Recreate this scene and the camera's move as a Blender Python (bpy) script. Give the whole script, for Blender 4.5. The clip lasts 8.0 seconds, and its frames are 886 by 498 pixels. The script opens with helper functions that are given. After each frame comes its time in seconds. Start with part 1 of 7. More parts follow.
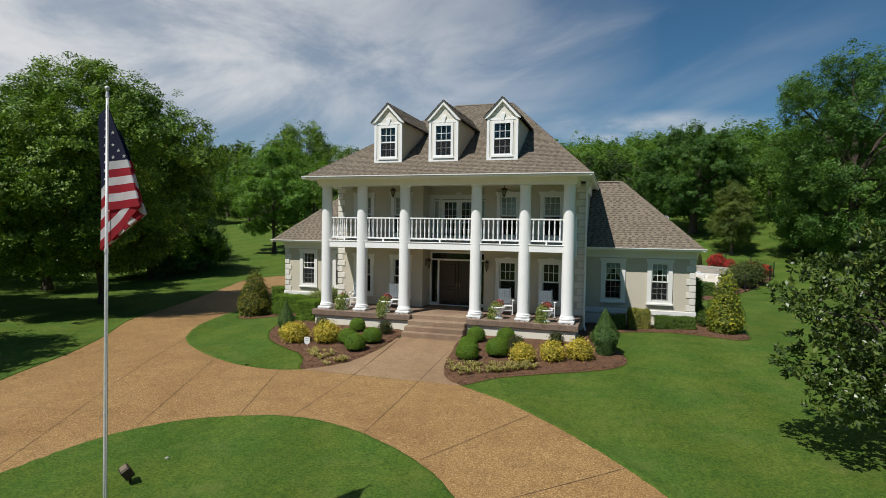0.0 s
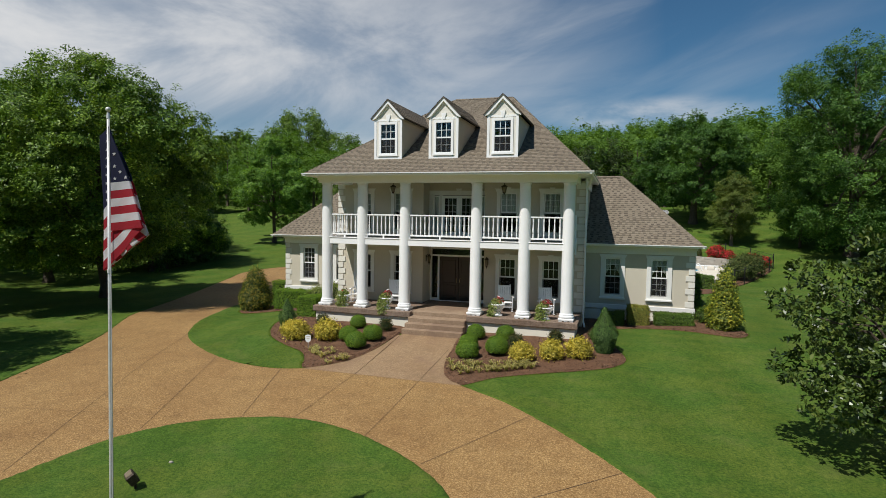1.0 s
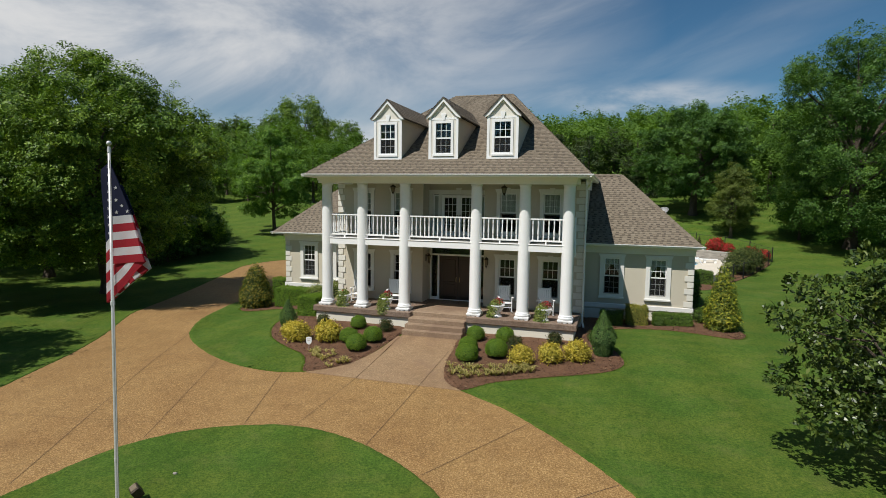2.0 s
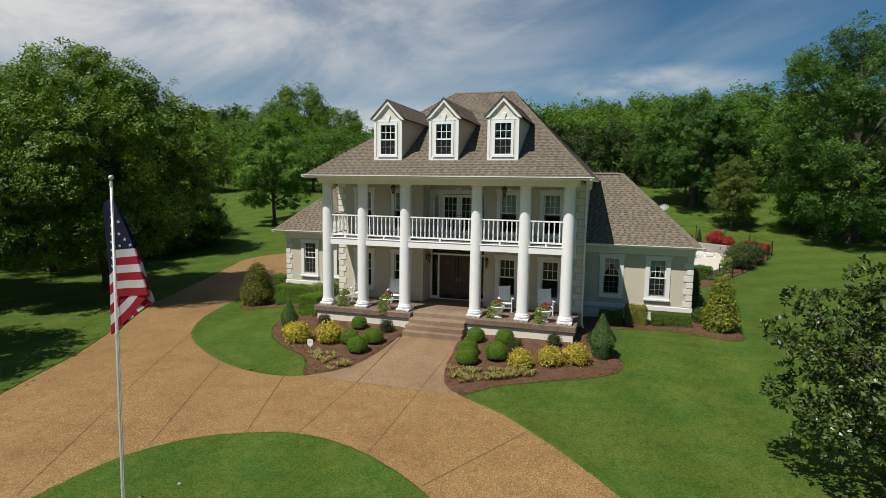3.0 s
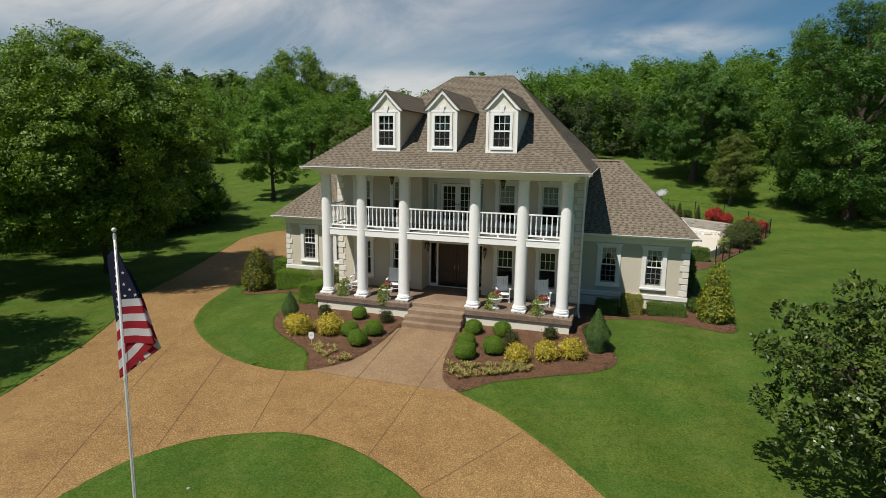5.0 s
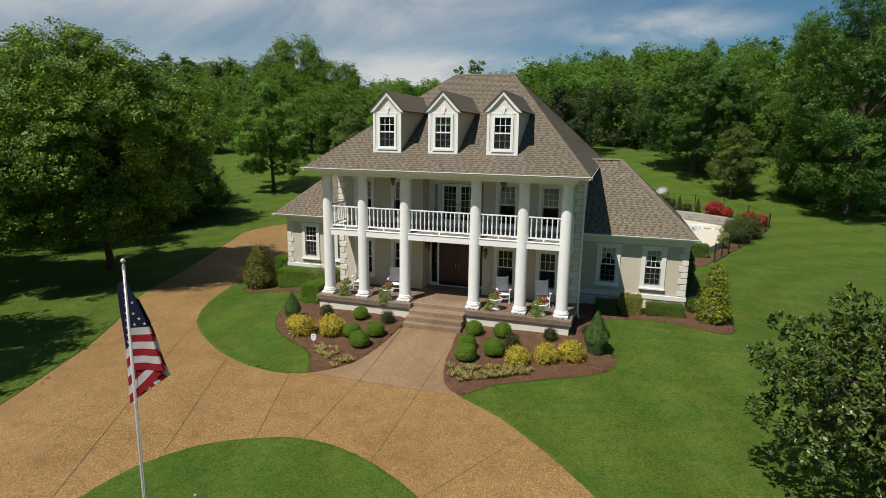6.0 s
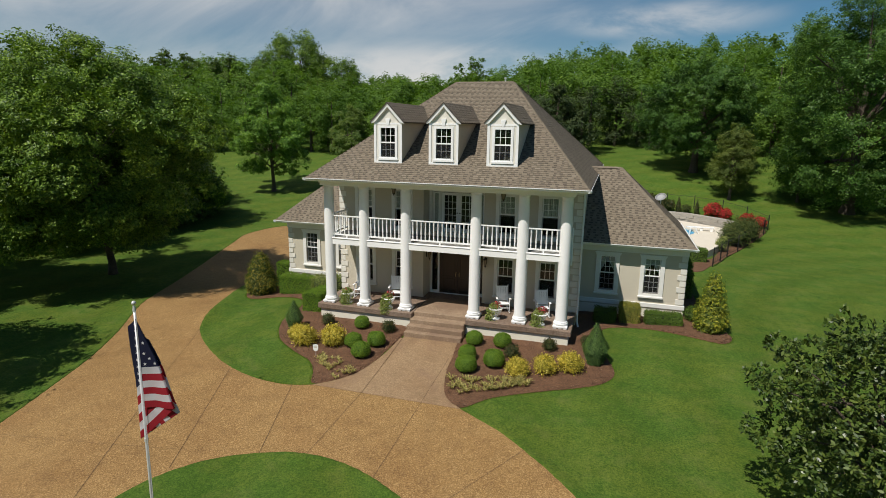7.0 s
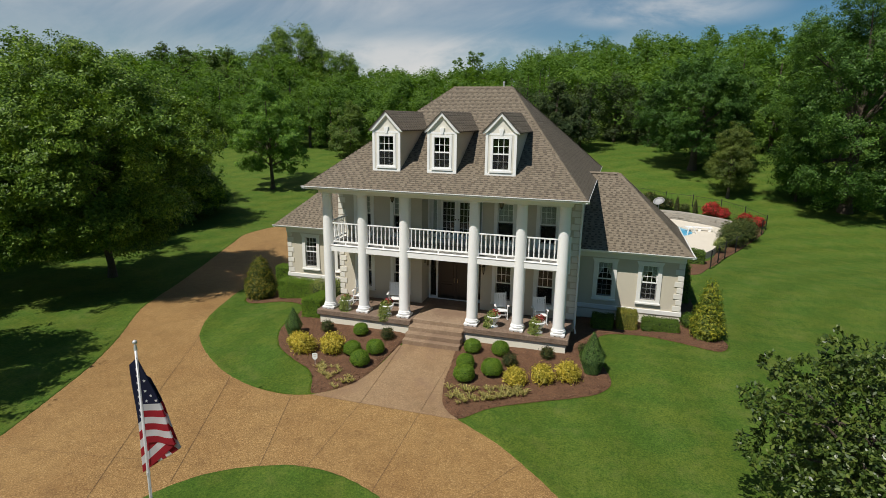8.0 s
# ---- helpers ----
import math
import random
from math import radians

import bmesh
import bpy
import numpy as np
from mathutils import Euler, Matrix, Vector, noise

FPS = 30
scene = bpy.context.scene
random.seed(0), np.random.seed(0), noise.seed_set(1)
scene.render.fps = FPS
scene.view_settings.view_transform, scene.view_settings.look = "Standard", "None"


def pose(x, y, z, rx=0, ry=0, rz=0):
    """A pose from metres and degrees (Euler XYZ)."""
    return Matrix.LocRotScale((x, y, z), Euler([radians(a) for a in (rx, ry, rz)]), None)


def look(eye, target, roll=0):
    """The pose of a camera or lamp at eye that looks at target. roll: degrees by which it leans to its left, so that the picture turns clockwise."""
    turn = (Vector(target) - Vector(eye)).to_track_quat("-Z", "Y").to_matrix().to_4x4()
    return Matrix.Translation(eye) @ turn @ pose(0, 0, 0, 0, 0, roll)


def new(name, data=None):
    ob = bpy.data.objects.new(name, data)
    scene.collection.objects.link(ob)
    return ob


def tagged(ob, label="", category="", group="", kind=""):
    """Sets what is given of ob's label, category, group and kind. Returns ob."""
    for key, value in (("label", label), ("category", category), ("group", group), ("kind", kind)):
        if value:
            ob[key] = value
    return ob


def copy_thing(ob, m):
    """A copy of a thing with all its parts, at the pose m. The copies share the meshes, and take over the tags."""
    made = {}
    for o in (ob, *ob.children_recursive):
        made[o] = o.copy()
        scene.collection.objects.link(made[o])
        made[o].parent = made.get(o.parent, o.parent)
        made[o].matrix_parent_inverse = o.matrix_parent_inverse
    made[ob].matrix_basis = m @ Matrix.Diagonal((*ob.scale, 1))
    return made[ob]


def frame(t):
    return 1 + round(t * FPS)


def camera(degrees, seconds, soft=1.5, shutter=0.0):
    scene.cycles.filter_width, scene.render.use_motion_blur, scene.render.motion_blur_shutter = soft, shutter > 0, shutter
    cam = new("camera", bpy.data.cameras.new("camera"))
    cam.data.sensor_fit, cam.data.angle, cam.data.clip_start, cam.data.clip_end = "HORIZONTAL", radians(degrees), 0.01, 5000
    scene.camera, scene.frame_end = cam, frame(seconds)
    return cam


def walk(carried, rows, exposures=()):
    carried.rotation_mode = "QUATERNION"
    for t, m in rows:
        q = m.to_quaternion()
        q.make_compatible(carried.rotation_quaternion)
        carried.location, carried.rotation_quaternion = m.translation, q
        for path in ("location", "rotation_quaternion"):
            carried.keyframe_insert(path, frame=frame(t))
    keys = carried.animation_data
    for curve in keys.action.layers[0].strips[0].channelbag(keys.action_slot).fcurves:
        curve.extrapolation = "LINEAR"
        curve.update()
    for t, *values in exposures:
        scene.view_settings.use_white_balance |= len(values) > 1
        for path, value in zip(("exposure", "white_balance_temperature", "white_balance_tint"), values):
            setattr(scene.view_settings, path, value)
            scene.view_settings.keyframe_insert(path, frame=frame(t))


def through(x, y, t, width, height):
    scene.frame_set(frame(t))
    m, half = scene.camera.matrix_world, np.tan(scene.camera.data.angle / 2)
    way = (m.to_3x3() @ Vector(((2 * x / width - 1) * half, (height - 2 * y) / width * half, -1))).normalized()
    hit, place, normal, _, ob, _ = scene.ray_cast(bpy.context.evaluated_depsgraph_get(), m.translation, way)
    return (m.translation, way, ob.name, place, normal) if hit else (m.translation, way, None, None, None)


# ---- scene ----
cam = camera(77.0, 8.0, soft=0.7)
PATH = [
    (0, (7.314, -22.625, 4.544), (6.719, -20.717, 4.464), 0.8),
    (0.5, (7.303, -22.659, 4.765), (6.709, -20.752, 4.659), 0.8),
    (1, (7.318, -22.664, 5.029), (6.724, -20.758, 4.899), 0.8),
    (1.5, (7.313, -22.672, 5.359), (6.721, -20.768, 5.203), 0.8),
    (3, (7.289, -22.677, 6.369), (6.7, -20.78, 6.137), 0.8),
    (3.5, (7.3, -22.682, 6.701), (6.713, -20.788, 6.441), 0.8),
    (4, (7.325, -22.687, 7.001), (6.74, -20.797, 6.711), 0.8),
    (4.5, (7.332, -22.681, 7.319), (6.749, -20.796, 6.991), 0.8),
    (6, (7.29, -22.733, 8.277), (6.713, -20.862, 7.869), 0.8),
    (6.5, (7.277, -22.779, 8.662), (6.701, -20.911, 8.24), 0.8),
    (7, (7.258, -22.802, 9.031), (6.684, -20.935, 8.601), 0.8),
    (7.5, (7.249, -22.784, 9.395), (6.678, -20.919, 8.955), 0.8),
    (8, (7.272, -22.743, 9.765), (6.703, -20.882, 9.306), 0.8),
]
walk(cam, [(t, look(eye, target, roll)) for t, eye, target, roll in PATH], [(0.0, -0.03, 6230, 10), (3.0, -0.06, 6400, 10), (6.0, -0.06, 6520, 10), (8.0, -0.08, 6500, 10)])

# ---- world and sun ----
SUN_FROM = Vector((-0.48, -1.0, 1.68)).normalized()
sun = new("sun", bpy.data.lights.new("sun", "SUN"))
sun.data.energy, sun.data.angle, sun.data.color = 4.9, radians(0.53), (1.0, 0.95, 0.87)
sun.matrix_world = look(SUN_FROM * 60, (0, 0, 0))
world = bpy.data.worlds.new("world")
scene.world = world
world.use_nodes = True
wn, wl = world.node_tree.nodes, world.node_tree.links
wn.clear()
w_out, w_bg = wn.new("ShaderNodeOutputWorld"), wn.new("ShaderNodeBackground")
w_sky = wn.new("ShaderNodeTexSky")
w_sky.sky_type, w_sky.sun_disc = "NISHITA", False
w_sky.sun_elevation, w_sky.sun_rotation = radians(56.6), radians(205.6)
w_sky.air_density, w_sky.dust_density, w_sky.ozone_density = 1.0, 0.2, 3.5
w_bg.inputs[1].default_value = 0.064
w_co = wn.new("ShaderNodeTexCoord")


def cloud_layer(location, turn, scale, size, low, high, rough=0.6, distort=0.6, tilt=0.0):
    """A cover of thin streaked cloud, 0 to 1, over the dome of the sky."""
    mp, nz, rp = wn.new("ShaderNodeMapping"), wn.new("ShaderNodeTexNoise"), wn.new("ShaderNodeMapRange")
    mp.inputs["Location"].default_value, mp.inputs["Rotation"].default_value, mp.inputs["Scale"].default_value = location, turn, scale
    nz.inputs["Scale"].default_value, nz.inputs["Detail"].default_value = size, 7
    nz.inputs["Roughness"].default_value, nz.inputs["Distortion"].default_value = rough, distort
    rp.inputs["From Min"].default_value, rp.inputs["From Max"].default_value = low, high
    rp.interpolation_type = "SMOOTHSTEP"
    slant = wn.new("ShaderNodeMapping")
    slant.inputs["Rotation"].default_value = (0.0, tilt, 0.0)
    wl.new(w_co.outputs["Generated"], slant.inputs["Vector"])
    wl.new(slant.outputs["Vector"], mp.inputs["Vector"])
    wl.new(mp.outputs["Vector"], nz.inputs["Vector"])
    wl.new(nz.outputs["Fac"], rp.inputs["Value"])
    return rp.outputs["Result"]


def w_math(op, a, b):
    m = wn.new("ShaderNodeMath")
    m.operation = op
    m.use_clamp = True
    for k, v in enumerate((a, b)):
        if isinstance(v, (int, float)):
            m.inputs[k].default_value = v
        else:
            wl.new(v, m.inputs[k])
    return m.outputs[0]


w_dot = wn.new("ShaderNodeVectorMath")
w_dot.operation = "DOT_PRODUCT"
w_dot.inputs[1].default_value = (-0.9, 0.3, 0.0)
wl.new(w_co.outputs["Generated"], w_dot.inputs[0])
w_west = wn.new("ShaderNodeMapRange")
w_west.inputs["From Min"].default_value, w_west.inputs["From Max"].default_value = 0.23, 0.84
wl.new(w_dot.outputs["Value"], w_west.inputs["Value"])
sheet = cloud_layer((0.4, 0.2, 0.0), (0, 0, 0.5), (1.0, 1.3, 3.2), 1.9, 0.36, 0.6, tilt=0.12)
streaks = cloud_layer((0.9, 0.5, 0.3), (0, 0, 0.5), (1.0, 1.6, 4.4), 2.0, 0.45, 0.86, 0.5, 0.5, tilt=0.26)
wisps = cloud_layer((3.1, 1.7, 0.6), (0.2, 0.1, 0.9), (1.0, 2.6, 5.0), 3.0, 0.46, 0.92, 0.6, 0.7, tilt=0.34)
thick = w_math("MULTIPLY", w_math("ADD", w_math("MULTIPLY", sheet, 0.6), 0.4), w_west.outputs["Result"])
w_z, w_low = wn.new("ShaderNodeSeparateXYZ"), wn.new("ShaderNodeMapRange")
wl.new(w_co.outputs["Generated"], w_z.inputs[0])
w_low.inputs["From Min"].default_value, w_low.inputs["From Max"].default_value, w_low.inputs["To Min"].default_value = 0.13, 0.22, 0.4
w_low.interpolation_type = "SMOOTHSTEP"
wl.new(w_z.outputs["Z"], w_low.inputs["Value"])
thick = w_math("MULTIPLY", thick, w_low.outputs["Result"])
w_clear = wn.new("ShaderNodeMapRange")
w_clear.inputs["From Min"].default_value, w_clear.inputs["From Max"].default_value, w_clear.inputs["To Min"].default_value = -0.05, 0.36, 0.12
wl.new(w_dot.outputs["Value"], w_clear.inputs["Value"])
thin = w_math("MULTIPLY", w_math("ADD", w_math("MULTIPLY", streaks, 0.4), w_math("MULTIPLY", wisps, 0.2)), w_clear.outputs["Result"])
cover = w_math("ADD", thick, thin)
puffs = cloud_layer((1.3, 0.4, 0.2), (0, 0, 0.3), (1.0, 1.0, 3.0), 5.0, 0.3, 0.6, 0.6, 0.4)


def cloud_bank(centre, flat, reach, amount):
    """A low bank of cloud standing over the hill: the cover with it."""
    off, wide, far, edge = wn.new("ShaderNodeVectorMath"), wn.new("ShaderNodeVectorMath"), wn.new("ShaderNodeVectorMath"), wn.new("ShaderNodeMapRange")
    off.operation, wide.operation, far.operation = "SUBTRACT", "MULTIPLY", "LENGTH"
    off.inputs[1].default_value, wide.inputs[1].default_value = centre, (1.0, 1.0, flat)
    wl.new(w_co.outputs["Generated"], off.inputs[0])
    wl.new(off.outputs[0], wide.inputs[0])
    wl.new(wide.outputs[0], far.inputs[0])
    edge.inputs["From Min"].default_value, edge.inputs["From Max"].default_value = reach, reach * 0.3
    edge.interpolation_type = "SMOOTHSTEP"
    wl.new(far.outputs["Value"], edge.inputs["Value"])
    return w_math("ADD", cover, w_math("MULTIPLY", w_math("MULTIPLY", puffs, amount), edge.outputs["Result"]))


cover = cloud_bank((0.05, 0.98, 0.166), 6.0, 0.2, 0.55)
cover = cloud_bank((-0.3, 0.94, 0.09), 5.0, 0.3, 0.6)
w_mix = wn.new("ShaderNodeMix")
w_mix.data_type = "RGBA"
w_mix.inputs["B"].default_value = (11.1, 11.0, 10.8, 1)
wl.new(cover, w_mix.inputs["Factor"])
w_tint = wn.new("ShaderNodeVectorMath")
w_tint.operation = "MULTIPLY"
w_tint.inputs[1].default_value = (0.57, 0.88, 0.96)
wl.new(w_sky.outputs["Color"], w_tint.inputs[0])
wl.new(w_tint.outputs[0], w_mix.inputs["A"])
wl.new(w_mix.outputs["Result"], w_bg.inputs["Color"])
wl.new(w_bg.outputs[0], w_out.inputs[0])

# ---- materials ----


def node_material(name):
    m = bpy.data.materials.new(name)
    m.use_nodes = True
    nt = m.node_tree
    return m, nt.nodes, nt.links, nt.nodes["Principled BSDF"]


def mixed(n, l, kind, fac, a, b):
    """A colour mix; fac, a and b are sockets, numbers or colours."""
    mx = n.new("ShaderNodeMix")
    mx.data_type, mx.blend_type = "RGBA", kind
    for key, v in (("Factor", fac), ("A", a), ("B", b)):
        s = [i for i in mx.inputs if i.name == key and (key == "Factor" and i.type == "VALUE" or i.type == "RGBA")][0]
        if isinstance(v, (int, float)):
            s.default_value = v
        elif isinstance(v, tuple):
            s.default_value = (*v[:3], 1)
        else:
            l.new(v, s)
    return [o for o in mx.outputs if o.type == "RGBA"][0]


def noise_of(n, l, scale, detail=5, rough=0.6, low=0.35, high=0.65, stretch=(1, 1, 1), own=True):
    co, mp = n.new("ShaderNodeTexCoord"), n.new("ShaderNodeMapping")
    nz, rp = n.new("ShaderNodeTexNoise"), n.new("ShaderNodeMapRange")
    mp.inputs["Scale"].default_value = stretch
    nz.inputs["Scale"].default_value, nz.inputs["Detail"].default_value, nz.inputs["Roughness"].default_value = scale, detail, rough
    rp.inputs["From Min"].default_value, rp.inputs["From Max"].default_value = low, high
    l.new(co.outputs["Object"], mp.inputs["Vector"])
    l.new(mp.outputs["Vector"], nz.inputs["Vector"])
    l.new(nz.outputs["Fac"], rp.inputs["Value"])
    return rp.outputs["Result"]


def bumped(n, l, bsdf, height, strength, distance):
    bp = n.new("ShaderNodeBump")
    bp.inputs["Strength"].default_value, bp.inputs["Distance"].default_value = strength, distance
    l.new(height, bp.inputs["Height"])
    l.new(bp.outputs["Normal"], bsdf.inputs["Normal"])


def surface(name, c1, c2, fine=20, broad=1.2, rough=0.7, bump=0.3, depth=0.004, stain=None, stain_amount=0.3, metal=0.0, spread=0.0):
    """A matt or glossy surface with grain, broad wear and, if given, stains; spread varies it from piece to piece."""
    m, n, l, b = node_material(name)
    grain = noise_of(n, l, fine)
    wear = noise_of(n, l, broad, 4)
    col = mixed(n, l, "MIX", grain, c1, c2)
    mean = tuple((p + q) / 2 for p, q in zip(c1, c2))
    col = mixed(n, l, "MULTIPLY", wear, col, tuple(0.86 + 0.1 * k / max(max(mean), 0.01) for k in mean))
    if stain:
        amount = n.new("ShaderNodeMath")
        amount.operation = "MULTIPLY"
        l.new(noise_of(n, l, broad * 0.7 + 0.3, 6, 0.7, 0.52, 0.75), amount.inputs[0])
        amount.inputs[1].default_value = stain_amount
        col = mixed(n, l, "MIX", amount.outputs[0], col, stain)
    if spread:
        info, rp = n.new("ShaderNodeObjectInfo"), n.new("ShaderNodeMapRange")
        rp.inputs["To Min"].default_value, rp.inputs["To Max"].default_value = 1 - spread, 1 + spread
        l.new(info.outputs["Random"], rp.inputs["Value"])
        vm = n.new("ShaderNodeVectorMath")
        vm.operation = "SCALE"
        l.new(col, vm.inputs[0])
        l.new(rp.outputs["Result"], vm.inputs["Scale"])
        col = vm.outputs[0]
    l.new(col, b.inputs["Base Color"])
    b.inputs["Roughness"].default_value, b.inputs["Metallic"].default_value = rough, metal
    if bump:
        bumped(n, l, b, grain, bump, depth)
    return m


def leaf_surface(name, dark, mid, light, rough=0.45, through=0.3, patch=0.6, gloss=0.2, drift=None):
    """Leaves: each its own tint, with broad sunny and deep patches, letting some light through."""
    m, n, l, b = node_material(name)
    geo, ramp = n.new("ShaderNodeNewGeometry"), n.new("ShaderNodeValToRGB")
    e = ramp.color_ramp.elements
    e[0].color, e[1].color = (*dark, 1), (*light, 1)
    k = ramp.color_ramp.elements.new(0.5)
    k.color = (*mid, 1)
    l.new(geo.outputs["Random Per Island"], ramp.inputs["Fac"])
    col = mixed(n, l, "MULTIPLY", noise_of(n, l, patch, 3), ramp.outputs["Color"], (1.25, 1.15, 0.9))
    if drift:
        col = mixed(n, l, "MULTIPLY", noise_of(n, l, drift, 2, 0.5, 0.36, 0.62), col, (0.66, 0.74, 0.7))
    l.new(col, b.inputs["Base Color"])
    b.inputs["Roughness"].default_value, b.inputs["Specular IOR Level"].default_value = rough, gloss
    tr, mx = n.new("ShaderNodeBsdfTranslucent"), n.new("ShaderNodeMixShader")
    mx.inputs[0].default_value = through
    l.new(mixed(n, l, "MULTIPLY", 1.0, col, (1.3, 1.35, 0.6)), tr.inputs["Color"])
    l.new(b.outputs[0], mx.inputs[1])
    l.new(tr.outputs[0], mx.inputs[2])
    l.new(mx.outputs[0], n["Material Output"].inputs[0])
    return m


def screen_surface():
    """Fine dark insect mesh, half seen through."""
    m, n, l, b = node_material("screen")
    b.inputs["Base Color"].default_value, b.inputs["Roughness"].default_value = (0.02, 0.021, 0.022, 1), 0.8
    tp, mx = n.new("ShaderNodeBsdfTransparent"), n.new("ShaderNodeMixShader")
    mx.inputs[0].default_value = 0.32
    l.new(tp.outputs[0], mx.inputs[1])
    l.new(b.outputs[0], mx.inputs[2])
    l.new(mx.outputs[0], n["Material Output"].inputs[0])
    return m


def cloth_surface(name, c1, c2):
    """Thin woven nylon that lets half the light through."""
    m, n, l, b = node_material(name)
    weave = noise_of(n, l, 140, 3)
    col = mixed(n, l, "MIX", weave, c1, c2)
    l.new(col, b.inputs["Base Color"])
    b.inputs["Roughness"].default_value = 0.7
    bumped(n, l, b, weave, 0.15, 0.001)
    tr, mx = n.new("ShaderNodeBsdfTranslucent"), n.new("ShaderNodeMixShader")
    mx.inputs[0].default_value = 0.55
    l.new(col, tr.inputs["Color"])
    l.new(b.outputs[0], mx.inputs[1])
    l.new(tr.outputs[0], mx.inputs[2])
    l.new(mx.outputs[0], n["Material Output"].inputs[0])
    return m


def glass_surface(name):
    """A thin pane: clear straight on, mirroring at a slant."""
    m, n, l, b = node_material(name)
    fr, tp, gl, mx = n.new("ShaderNodeFresnel"), n.new("ShaderNodeBsdfTransparent"), n.new("ShaderNodeBsdfGlossy"), n.new("ShaderNodeMixShader")
    fr.inputs[0].default_value = 1.45
    tp.inputs[0].default_value = (0.84, 0.87, 0.86, 1)
    gl.inputs["Roughness"].default_value = 0.03
    l.new(fr.outputs[0], mx.inputs[0])
    l.new(tp.outputs[0], mx.inputs[1])
    l.new(gl.outputs[0], mx.inputs[2])
    l.new(mx.outputs[0], n["Material Output"].inputs[0])
    return m


def island_surface(name, colours, rough=0.85, fine=60, bump=0.4, depth=0.003, by_object=False):
    """Pieces of one stuff, each with its own tint."""
    m, n, l, b = node_material(name)
    ramp = n.new("ShaderNodeValToRGB")
    cr = ramp.color_ramp
    for k, c in enumerate(colours):
        el = cr.elements[k] if k < 2 else cr.elements.new(1.0)
        el.color = (*c, 1)
    for k, el in enumerate(cr.elements):
        el.position = k / (len(colours) - 1)
    if by_object:
        l.new(n.new("ShaderNodeObjectInfo").outputs["Random"], ramp.inputs["Fac"])
    else:
        l.new(n.new("ShaderNodeNewGeometry").outputs["Random Per Island"], ramp.inputs["Fac"])
    grain = noise_of(n, l, fine, 4)
    col = mixed(n, l, "MULTIPLY", grain, ramp.outputs["Color"], (0.78, 0.78, 0.78))
    col = mixed(n, l, "MULTIPLY", noise_of(n, l, 0.5, 4), col, (0.93, 0.93, 0.92))
    l.new(col, b.inputs["Base Color"])
    b.inputs["Roughness"].default_value = rough
    bumped(n, l, b, grain, bump, depth)
    return m


def lawn_surface():
    """Mown grass: tufts, zones of cooler and yellower growth, faint mowing rings."""
    m, n, l, b = node_material("lawn")
    fine = noise_of(n, l, 15, 6, 0.78, 0.36, 0.66)
    col = mixed(n, l, "MIX", fine, (0.04, 0.085, 0.011), (0.146, 0.196, 0.029))
    col = mixed(n, l, "MULTIPLY", noise_of(n, l, 0.42, 6, 0.66, 0.4, 0.6, (1.0, 1.7, 1.0)), col, (0.7, 0.9, 0.85))
    col = mixed(n, l, "MULTIPLY", noise_of(n, l, 2.1, 7, 0.72, 0.42, 0.62, (1.6, 1.0, 1.0)), col, (0.76, 0.84, 0.72))
    col = mixed(n, l, "MULTIPLY", 1.0, col, (1.12, 1.06, 0.99))
    dry = n.new("ShaderNodeMath")
    dry.operation = "MULTIPLY"
    l.new(noise_of(n, l, 0.9, 7, 0.75, 0.52, 0.72), dry.inputs[0])
    dry.inputs[1].default_value = 0.5
    col = mixed(n, l, "MIX", dry.outputs[0], col, (0.155, 0.17, 0.045))
    co, mp, wv = n.new("ShaderNodeTexCoord"), n.new("ShaderNodeMapping"), n.new("ShaderNodeTexWave")
    mp.inputs["Location"].default_value = (-34.0, -2.0, 0)
    wv.wave_type, wv.rings_direction = "RINGS", "Z"
    wv.inputs["Scale"].default_value, wv.inputs["Distortion"].default_value, wv.inputs["Detail"].default_value, wv.inputs["Detail Scale"].default_value = 0.1, 2.2, 5, 0.35
    l.new(co.outputs["Object"], mp.inputs["Vector"])
    l.new(mp.outputs["Vector"], wv.inputs["Vector"])
    col = mixed(n, l, "MULTIPLY", wv.outputs["Fac"], col, (0.86, 0.88, 0.76))
    l.new(col, b.inputs["Base Color"])
    b.inputs["Roughness"].default_value, b.inputs["Specular IOR Level"].default_value = 0.95, 0.2
    bumped(n, l, b, fine, 0.6, 0.03)
    return m


